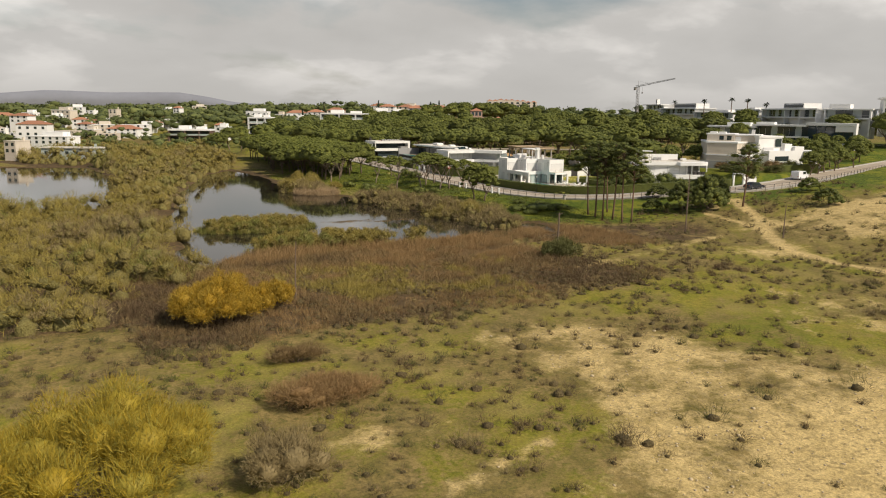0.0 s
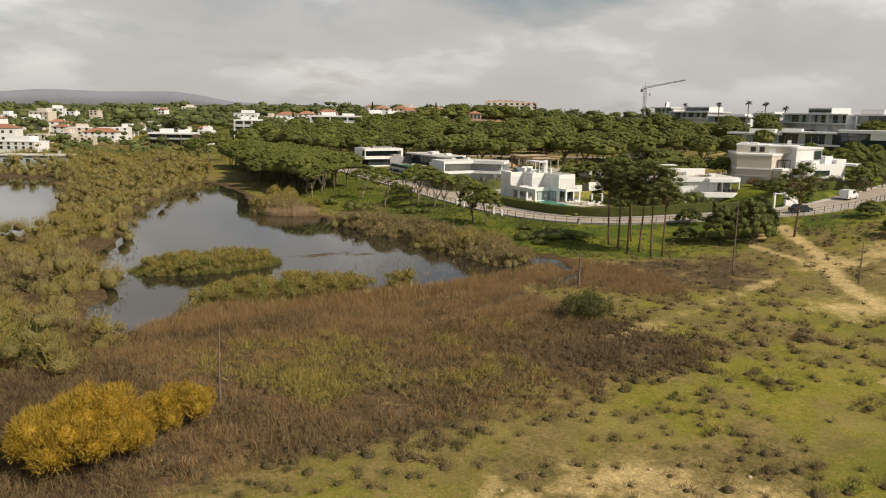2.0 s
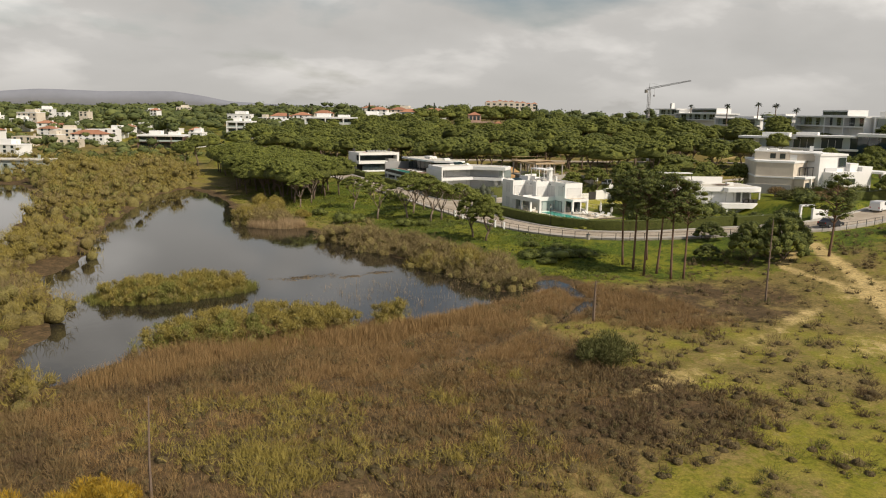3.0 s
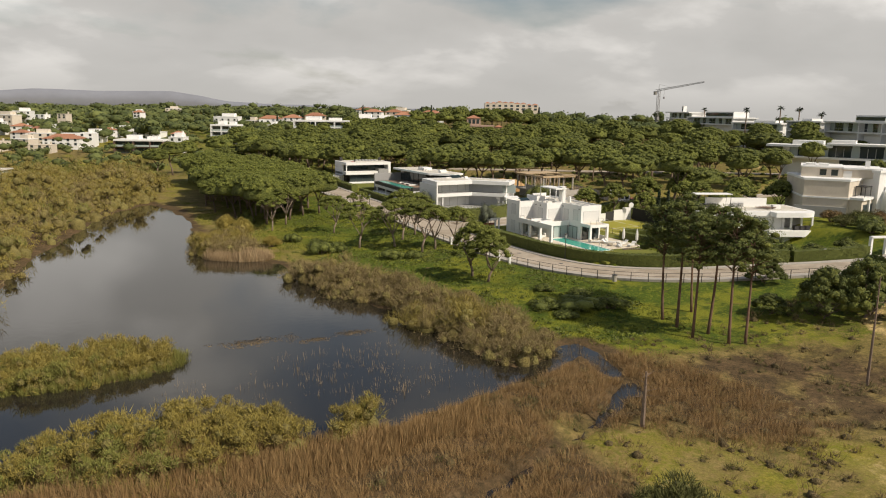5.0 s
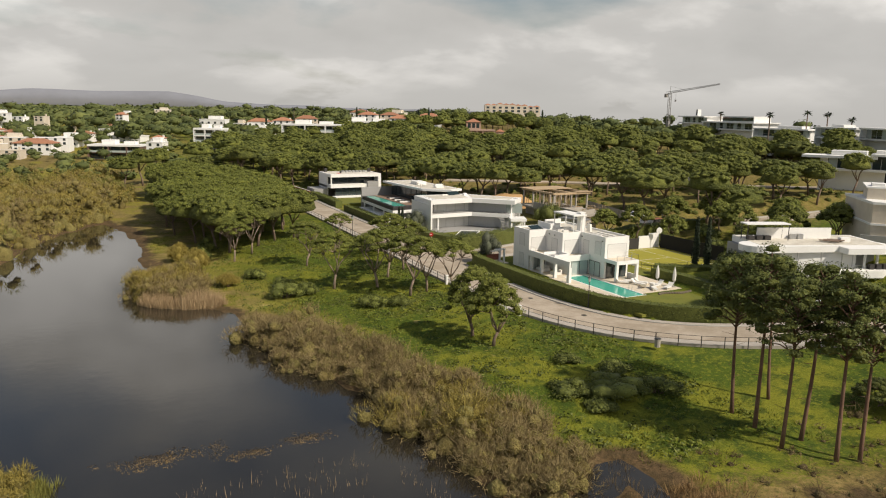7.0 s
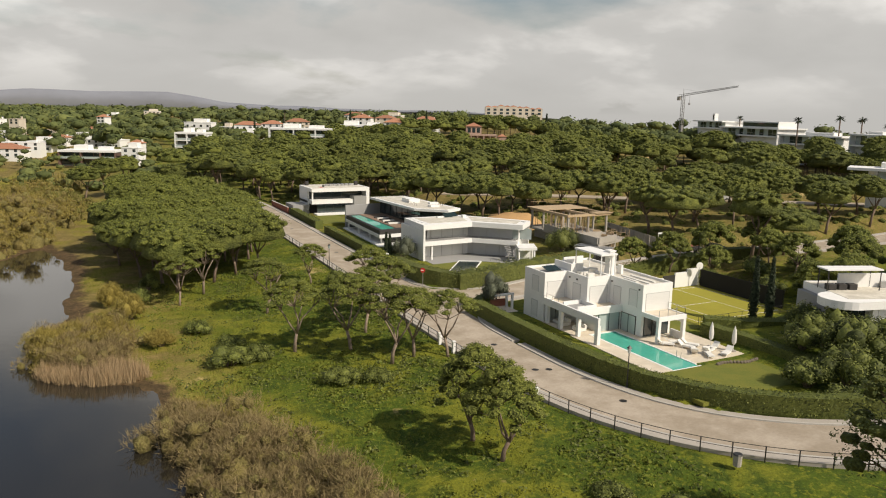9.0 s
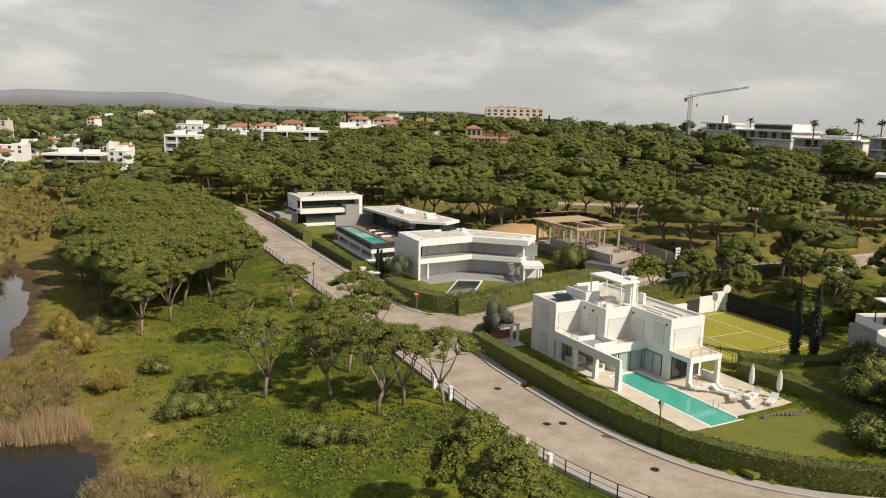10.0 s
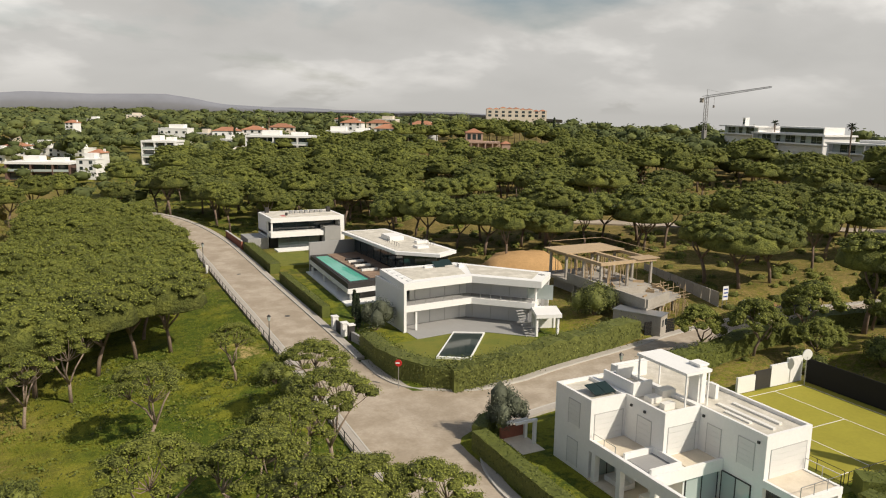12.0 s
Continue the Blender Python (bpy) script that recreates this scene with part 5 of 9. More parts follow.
def build_heath():
    r = np.random.default_rng(33)
    # low brown heath in the marsh
    def marsh(x, y):
        s, g, w = masks(x, y)
        return np.clip(w - s, 0, 1) * (lake_gap(x, y) > 0.5) * (near_line(DITCH_L, x, y)[0] > 0.9) * (y < 97) * (x > 10)
    a = scatter(8, 88, 40, 98, 26000, lambda x, y: marsh(x, y) * (0.45 + 0.5 * (fbm(x, y, 5, 1.5) > -0.2)) * 0.85, r)
    z = height(a[:, 0], a[:, 1])
    tone = fbm(a[:, 0], a[:, 1], 9, 4.4) + 0.4 * fbm(a[:, 0], a[:, 1], 2.6, 2.4) + r.normal(0, 0.12, len(a))
    tone = np.where((a[:, 1] > 74) & (a[:, 0] > 40), np.clip(tone * 0.5 + 0.12, -0.2, 0.38), tone)
    for sel, mat, name, label, grassy in ((tone > 0.40, WILLOW, "marsh_green", "olive green herbs in the marsh", False), ((tone > -0.04) & (tone <= 0.40), REED, "marsh_grass", "straw-brown marsh grass", True), ((tone > -0.38) & (tone <= -0.04), BROWNSHRUB, "marsh_heath", "brown heath in the dry marsh", False), (tone <= -0.38, DARKHEATH, "marsh_dark_heath", "dark red-brown heath in the dry marsh", False)):
        p, pz = a[sel], z[sel]
        if grassy:
            t = tufts(p, pz, r.uniform(0.35, 0.95, len(p)) * np.where(p[:, 1] > 74, 1.35, 1.0), 0.55, 28, 0.016, r, 0.8)
            stuff(name, weld_pairs(name, np.zeros((0, 4, 3)), t.reshape(-1, 3), mat), label, "heath")
        else:
            rad, keep = r.uniform(0.45, 1.0, len(p)), r.uniform(0, 1, len(p)) < 0.8
            p, pz, rad = p[keep], pz[keep], rad[keep]
            tall = rad * r.uniform(0.5, 1.0, len(p))
            t = sprays(p, pz, rad, tall, 36, 0.019, r, 0.0, 0.75)
            stuff(name, weld_pairs(name, np.zeros((0, 4, 3)), t.reshape(-1, 3), mat, cores(p, pz, rad, tall, r, 0.5, 1), INNER_DRY_SHADE), label, "heath")
    # separate low bushes on the sandy heath
    def open_heath(x, y):
        s, g, w = masks(x, y)
        return np.clip(1.0 - 0.86 * s - 0.5 * w, 0, 1) * (lake_gap(x, y) > 1.5)
    b = scatter(-10, 150, 2, 100, 9300, lambda x, y: open_heath(x, y) * np.where(fbm(x, y, 7, 6.6) > -0.1, 0.75, 0.3) * (near_line(ROAD_L, x, y)[0] > 6) * (1 - 0.75 * step(104, 112, y + 0.25 * x - 20)), r)
    z = height(b[:, 0], b[:, 1])
    rad = r.uniform(0.22, 0.72, len(b)) * (0.85 + 0.75 * (r.uniform(0, 1, len(b)) > 0.8))
    pick = r.uniform(0, 1, len(b)) + 0.4 * fbm(b[:, 0], b[:, 1], 9, 3.3)
    for sel, mat, name, label in ((pick < 0.4, DARKHEATH, "dark_heath_bushes", "low dark brown heath bushes on sandy ground"), ((pick >= 0.4) & (pick < 0.75), TWIGS, "grey_heath_bushes", "low grey-brown heath bushes on sandy ground"), (pick >= 0.75, HEATHGREEN, "green_heath_bushes", "low olive green heath bushes on sandy ground")):
        near = b[sel][:, 1] < 55
        tall = rad[sel] * r.uniform(0.6, 1.0, sel.sum())
        t = np.concatenate([sprays(b[sel][k], z[sel][k], rad[sel][k], tall[k], n, wd, r, -0.05, 0.7) for k, n, wd in ((near, 100, 0.010), (~near, 44, 0.018))])
        stuff(name, weld_pairs(name, np.zeros((0, 4, 3)), t.reshape(-1, 3), mat, cores(b[sel], z[sel], rad[sel], tall, r, 0.42, 1), INNER_DRY_SHADE), label, "heath")
    c = scatter(-10, 150, 2, 100, 16000, lambda x, y: np.clip(1 - masks(x, y)[0] * 0.7, 0, 1) * (lake_gap(x, y) > 1) * 0.6, r)
    t = tufts(c, height(c[:, 0], c[:, 1]), r.uniform(0.08, 0.28, len(c)), 0.35, 11, 0.010, r, 0.9)
    stuff("heath_grass", weld_pairs("heath_grass", np.zeros((0, 4, 3)), t.reshape(-1, 3), HEATH), "tufts of dry grass on the heath", "grass")
    d = scatter(58, 100, 98, 240, 16000, lambda x, y: (masks(x, y)[1] > 0.4) * (lake_gap(x, y) > 1.5) * (near_line(ROAD_L, x, y)[0] > 4.5) * 0.8, r)
    t = tufts(d, height(d[:, 0], d[:, 1]), r.uniform(0.15, 0.5, len(d)), 0.6, 10, 0.03, r, 0.9)
    e = scatter(60, 98, 100, 200, 5200, lambda x, y: (masks(x, y)[1] > 0.5) * (lake_gap(x, y) > 2.5) * (near_line(ROAD_L, x, y)[0] > 5) * np.where(fbm(x, y, 6, 8.8) > 0.05, 0.9, 0.25), r)
    tone = fbm(e[:, 0], e[:, 1], 4, 2.2) + r.normal(0, 0.3, len(e))
    for sel, mat, name, label in ((tone > 0.1, GRASS, "meadow_herbs", "bright yellow-green herbs in the meadow"), (tone <= 0.1, HEDGE, "dark_meadow_herbs", "dark green herb clumps in the meadow")):
        rad = r.uniform(0.25, 0.95, sel.sum())
        q = domes(e[sel], height(e[sel][:, 0], e[sel][:, 1]), rad, rad * 0.55, 16, 0.14, r, 0.5)
        stuff(name, weld_pairs(name, q, np.zeros((0, 3)), mat), label, "herbs")
    stuff("meadow_grass", weld_pairs("meadow_grass", np.zeros((0, 4, 3)), t.reshape(-1, 3), GRASS), "lush green grass tufts on the slope", "grass")

    # loose stones on the bare sand
    st = scatter(25, 130, 2, 75, 22000, lambda x, y: (masks(x, y)[0] > 0.55) * np.where(y < 46, 0.30, 0.06), r)
    rad = r.uniform(0.03, 0.10, len(st)) * np.where(r.uniform(0, 1, len(st)) < 0.06, 1.9, 1.0)
    v, f = cores(st, height(st[:, 0], st[:, 1]) + 0.02, rad, rad * 0.6, r, 1.0, 1)
    stuff("stones", weld_pairs("stones", np.zeros((0, 4, 3)), np.zeros((0, 3)), PALESTONE, (v, f), PALESTONE), "small pale stones scattered on the bare sand", "stones")


build_heath()


def leafy_bush(name, label, x, y, rx, ry, h, mat, leaves, leaf, seed, lobes=9, group="", twig=BARK, category="bush", spray=False):
    """One free-standing bush: branches and a crown of lobes."""
    r = np.random.default_rng(seed)
    ob = thing(name, label, category, group, (x, y, at_ground(x, y)))
    ls = []
    for i in range(lobes):
        a, q = i * 2.4 + r.uniform(-0.4, 0.4), math.sqrt((i + 0.3) / lobes) * r.uniform(0.68, 0.86)
        s = r.uniform(0.55, 1.15) / math.sqrt(lobes) * 1.35
        zc = h * (0.66 - 0.40 * q * q) * r.uniform(0.72, 1.16)
        ls.append((q * rx * math.cos(a), q * ry * math.sin(a), zc, rx * s, ry * s, max(h * s * 0.8, zc * 0.45)))
        g = Geo()
        g.chain([(0.1 * math.cos(a), 0.1 * math.sin(a), -0.2), (ls[-1][0] * 0.5, ls[-1][1] * 0.5, zc * 0.6), ls[-1][:3]], [0.06, 0.045, 0.015], 5)
        part("branch", g, twig, ob)
    if spray:
        c = np.array(ls)
        t = np.concatenate([sprays(c[i:i + 1, :2], c[i:i + 1, 2], max(c[i, 3], c[i, 4]), c[i, 5], leaves, leaf, r, -0.8, 0.32) for i in range(lobes)])
        k = join([lump(q[:3], q[3:] * 0.6, 1, r, 0.16) for q in c])
        part("crown", weld_pairs("crown", np.zeros((0, 4, 3)), t.reshape(-1, 3), mat, k, mat), None, ob)
    else:
        part("crown", crown_mesh("crown", mat, ls, leaf, leaves, r, core=0.8, low=-0.75, body=mat), None, ob)
    return ob


leafy_bush("mimosa_bush", "large mimosa bush covered in bright yellow blossom", 17.6, 56.8, 4.8, 4.0, 5.0, GORSE, 1500, 0.020, 1, 24, spray=True)
leafy_bush("mimosa_bush", "smaller rounded mimosa bush in yellow blossom", 23.4, 60.2, 2.6, 2.4, 3.4, GORSE, 1200, 0.019, 2, 16, spray=True)
leafy_bush("mimosa_bush", "big dull yellow-green mimosa bush with fading blossom", 6.6, 27.6, 7.4, 5.4, 5.8, GORSE_DULL, 1900, 0.014, 3, 26, spray=True)
leafy_bush("bare_bush", "leafless grey-brown bush beside the mimosa", 15.6, 25.6, 2.7, 2.3, 2.8, TWIGS, 900, 0.014, 4, 8, spray=True)
leafy_bush("dark_bush", "dark green and brown bush standing alone in the marsh", 65.2, 69.8, 2.9, 2.2, 2.5, HEATHGREEN, 900, 0.03, 5, 8, spray=True)
leafy_bush("shrub_clump", "brown grass clump on the heath", 21.5, 44.0, 2.3, 1.3, 1.3, BROWNSHRUB, 900, 0.014, 6, 7, spray=True)
leafy_bush("shrub_clump", "wide brown grass clump on the heath", 21.0, 35.2, 4.0, 1.7, 1.8, REED, 1100, 0.014, 7, 10, spray=True)


# ---- villas ----
def wpart(name, g, mat, parent, label="", smooth=False):
    """A part whose faces were given in world places."""
    o = Vector((0, 0, 0))
    p = parent
    while p is not None:
        o += p.location
        p = p.parent
    g.v = [(x - o.x, y - o.y, z - o.z) for x, y, z in g.v]
    return part(name, g, mat, parent, label, smooth)


def flat_roof(house, x0, y0, x1, y1, z, top=ROOFING, rim=0.22, drop=0.28):
    """A parapet rim with a sunken roof surface."""
    g = Geo()
    g.box(x0, y0, z - drop, x1, y0 + rim, z).box(x0, y1 - rim, z - drop, x1, y1, z)
    g.box(x0, y0 + rim, z - drop, x0 + rim, y1 - rim, z).box(x1 - rim, y0 + rim, z - drop, x1, y1 - rim, z)
    wpart("parapet", g, WHITE, house)
    wpart("roof", Geo().box(x0 + rim, y0 + rim, z - drop - 0.1, x1 - rim, y1 - rim, z - drop + 0.03), top, house, "pale gravel flat roof")


def shutter(house, face, at, a, b, z0, z1, mat=None, name="window"):
    """A closed roller shutter in a wall: face 'x' or 'y' says which axis it stands across; at is the wall, facing minus."""
    d, n = 0.035, max(3, int((z1 - z0) / 0.35))

    def slab(u0, u1, w0, w1, out, back=0.03):
        return Geo().box(u0, at - out, w0, u1, at + back, w1) if face == "y" else Geo().box(at - out, u0, w0, at + back, u1, w1)

    w = wpart(name, slab(a - 0.05, b + 0.05, z1, z1 + 0.06, d, 0.05), SEAM, house)
    wpart("jamb", slab(a - 0.05, a, z0 - 0.05, z1, d, 0.05), SEAM, w)
    wpart("jamb", slab(b, b + 0.05, z0 - 0.05, z1, d, 0.05), SEAM, w)
    for i in range(n):
        h = (z1 - z0) / n
        wpart("slat", slab(a, b, z0 + i * h + 0.008, z0 + (i + 1) * h - 0.008, 0.022), mat or SHUTTER, w)


def glazing(house, face, at, a, b, z0, z1, panes, mat=None):
    """A glazed front of several panes in a thin frame."""
    bar = 0.06

    def slab(u0, u1, w0, w1, t):
        return Geo().box(u0, at - t, w0, u1, at + t, w1) if face == "y" else Geo().box(at - t, u0, w0, at + t, u1, w1)

    w = wpart("window", slab(a - bar / 2, b + bar / 2, z1, z1 + bar, 0.06), METAL, house)
    for i in range(panes + 1):
        c = a + (b - a) * i / panes
        wpart("mullion", slab(c - bar / 2, c + bar / 2, z0, z1, 0.055), METAL, w)
        if i < panes:
            wpart("pane", slab(c + bar / 2, a + (b - a) * (i + 1) / panes - bar / 2, z0, z1, 0.02), mat or GLASS, w)


def balustrade(house, points, z, h=0.95):
    """Clear glass panels on small steel shoes, seen as thin pale edges."""
    for a, b in zip(points[:-1], points[1:]):
        a, b = Vector(a), Vector(b)
        n = max(1, round((b - a).length / 1.4))
        w = wpart("balcony_rail", Geo().tube((a.x, a.y, z + h), (b.x, b.y, z + h), 0.022, n=4), STEEL, house, "slim steel balcony rail")
        for i in range(n + 1):
            p = a.lerp(b, i / n)
            wpart("baluster", Geo().box(p.x - 0.02, p.y - 0.02, z, p.x + 0.02, p.y + 0.02, z + h), STEEL, w)


def villa_pool():
    """The white stepped villa with the turquoise pool."""
    h = thing("villa", "white cubic villa with stepped blocks and roof terrace by turquoise pool", "villa", "villas along the road", (113.5, 150, 2.42))
    X0, X1, X2, X3 = 108.08, 111.27, 114.6, 118.94
    Y1, Y2, Y3, YB = 153.35, 149.34, 143.71, 157.6
    Z0, ZM, ZR = 2.0, 5.47, 8.45
    # upper and lower walls
    wpart("wall", Geo().box(X0, Y1, Z0, X1, YB, ZR - 0.28), WHITE, h)
    wpart("wall", Geo().box(X1, Y2, ZM - 0.35, X2, YB, ZR - 0.28), WHITE, h)
    wpart("wall", Geo().box(X2, Y3, Z0, X3, YB + 1.5, ZR - 0.28), WHITE, h)
    wpart("wall", Geo().box(X1, 147.3, Z0, X2, YB - 0.3, ZM - 0.35), WHITE, h)
    flat_roof(h, X0, Y1, X1 + 0.0, YB, ZR)
    flat_roof(h, X1, Y2, X2, YB, ZR)
    flat_roof(h, X2, Y3, X3, YB + 1.5, ZR)
    # first-floor terraces over the ground floor
    g = Geo().box(X0 + 0.28, 147.2, ZM - 0.6, X1, Y1, ZM - 0.33).box(X1, 147.2, ZM - 0.6, X2, Y2, ZM - 0.33)
    wpart("terrace_slab", g, WHITE, h)
    wpart("terrace_floor", Geo().box(X0 + 0.3, 150.6, ZM - 0.33, X1 - 0.02, Y1 - 0.02, ZM - 0.26), TILE, h, "beige tiled terrace floor")
    wpart("terrace_floor", Geo().box(X1 + 0.5, 147.5, ZM - 0.33, X2 - 0.02, Y2 - 0.02, ZM - 0.26), TILE, h, "beige tiled terrace floor")
    # parapet beam over the colonnade, its free end standing past the pool front
    beam = Geo().box(X0, 143.2, ZM - 0.85, X0 + 0.28, Y1, ZM)
    wpart("beam", beam, WHITE, h)
    g = Geo().box(X0 + 0.28, 147.0, ZM - 0.85, X2, 147.24, ZM)
    wpart("beam", g, WHITE, h)
    g = Geo().box(X0 + 0.6, 147.6, ZM - 0.33, X1 + 0.1, 147.8, ZM + 0.15).box(X0 + 0.6, 150.2, ZM - 0.33, X1 + 0.1, 150.4, ZM + 0.15).box(X1 - 0.1, 147.8, ZM - 0.33, X1 + 0.1, 150.2, ZM + 0.15)
    wpart("light_well", g, WHITE, h)
    wpart("light_well_floor", Geo().box(X0 + 0.8, 147.8, ZM - 0.33, X1 - 0.1, 150.2, ZM - 0.29), GREY, h)
    for y, w in ((143.2, 0.55), (146.6, 0.42), (149.9, 0.42), (152.6, 0.42)):
        wpart("pillar", Geo().box(X0 + 0.003, y, Z0, X0 + 0.42, y + w, ZM - 0.85), WHITE, h)
    # openings
    shutter(h, "x", X0, 154.6, 155.9, 5.9, 7.75)
    shutter(h, "x", X0, 154.7, 155.9, 2.75, 4.7)
    shutter(h, "y", Y1, X0 + 0.4, X1 - 0.25, 5.3, 7.3)
    shutter(h, "x", X1, 150.6, 152.0, 5.3, 7.3)
    shutter(h, "y", Y2, X1 + 0.4, X2 - 0.4, 5.3, 7.3)
    shutter(h, "x", X2, 147.4, 148.6, 5.3, 7.4)
    shutter(h, "x", X2, 144.6, 145.9, 5.75, 7.6)
    shutter(h, "y", Y3, X2 + 0.5, X3 - 0.45, 5.4, 7.4)
    glazing(h, "y", 147.28, X1 + 0.2, X2 - 0.15, 2.5, 4.6, 2, REFLECTGLASS)
    glazing(h, "x", X2 - 0.03, 144.6, 147.0, 2.5, 4.6, 2, REFLECTGLASS)
    glazing(h, "y", Y1 - 0.02, X0 + 0.5, X1 - 0.3, 2.5, 4.5, 2, REFLECTGLASS)
    glazing(h, "y", Y3 - 0.03, X2 + 0.4, X3 - 0.4, 2.5, 4.8, 3)
    # porch
    g = Geo().box(114.5, 140.85, ZM - 0.5, 118.5, Y3, ZM - 0.12).box(114.5, 140.85, ZM - 0.12, 118.5, 141.1, ZM).box(114.5, 141.1, ZM - 0.12, 114.72, Y3, ZM).box(118.28, 141.1, ZM - 0.12, 118.5, Y3, ZM)
    wpart("porch_roof", g, WHITE, h)
    wpart("terrace_floor", Geo().box(114.72, 141.1, ZM - 0.12, 118.28, Y3, ZM - 0.08), TILE, h, "beige tiled balcony floor")
    for x in (114.5, 118.12):
        wpart("pillar", Geo().box(x, 140.88, Z0, x + 0.38, 141.26, ZM - 0.5), WHITE, h)
    wpart("porch_screen", Geo().box(118.2, 141.3, Z0, 118.42, 142.9, 3.3), WHITE, h)
    wpart("porch_screen", Geo().box(118.2, 141.3, 4.5, 118.42, 142.9, ZM - 0.5), WHITE, h)
    balustrade(h, [(114.6, 141.0), (118.4, 141.0), (118.4, 143.6)], ZM, 0.75)
    balustrade(h, [(108.3, 150.8), (108.3, 153.2)], ZM - 0.26, 0.75)
    # roof terrace
    zr = ZR - 0.25
    g = Geo().box(113.2, 149.5, 10.75, 115.6, 154.6, 10.95)
    wpart("roof_pergola", g, WHITE, h, "white slab pergola on the roof terrace")
    for x, y in ((113.3, 149.6), (115.42, 149.6), (113.3, 154.4), (115.42, 154.4)):
        wpart("pergola_post", Geo().box(x, y, zr, x + 0.1, y + 0.1, 10.75), WHITE, h)
    wpart("chimney", Geo().box(115.0, 150.1, zr, 115.75, 151.0, 11.05).box(114.92, 150.02, 11.05, 115.83, 151.08, 11.2), WHITE, h)
    wpart("roof_wall", Geo().box(111.6, 153.0, zr, 113.4, 153.2, 9.3), WHITE, h)
    wpart("roof_wall", Geo().box(111.6, 153.2, zr, 111.8, 156.4, 9.3), WHITE, h)
    wpart("roof_wall", Geo().box(113.0, 156.4, zr, 116.0, 156.6, 9.4), WHITE, h)
    wpart("roof_wall", Geo().box(116.9, 150.2, zr, 117.2, 150.9, 9.3), WHITE, h)
    wpart("roof_bench", Geo().box(112.0, 150.2, zr, 113.0, 150.7, 8.65), CANVAS, h)
    wpart("roof_bench", Geo().box(112.0, 151.5, zr, 113.0, 152.3, 8.6), CANVAS, h)
    wpart("roof_bench", Geo().box(113.5, 152.0, zr, 114.8, 152.8, 8.75), CANVAS, h)
    g = Geo()
    for i in range(2):
        x = 109.0 + i * 1.0
        n = len(g.v)
        g.v += [(x, 154.1, 8.46), (x + 0.95, 154.1, 8.46), (x + 0.95, 155.4, 8.8), (x, 155.4, 8.8)]
        g.v += [(a, b, c - 0.05) for a, b, c in g.v[n:n + 4]]
        g.f += [(n, n + 1, n + 2, n + 3), (n + 7, n + 6, n + 5, n + 4)] + [(n + i2, n + 4 + i2, n + 4 + (i2 + 1) % 4, n + (i2 + 1) % 4) for i2 in range(4)]
    wpart("solar_panel", g, POOLDARK, h, "dark solar panels tilted on the roof")
    wpart("roof_trough", Geo().box(116.2, 144.6, zr, 116.5, 149.4, 8.34), CANVAS, h)
    wpart("roof_trough", Geo().box(117.3, 145.0, zr, 117.6, 149.0, 8.34), CANVAS, h)
    wpart("roof_trough", Geo().box(115.6, 146.0, zr, 115.9, 148.2, 8.32), CANVAS, h)
    # small wall lights
    for x, y in ((111.24, 152.6), (111.24, 151.2), (X2 - 0.03, 144.2), (X2 - 0.03, 148.9)):
        wpart("wall_light", Geo().box(x - 0.1, y, 7.75, x + 0.02, y + 0.16, 7.92), METAL, h)
    return h


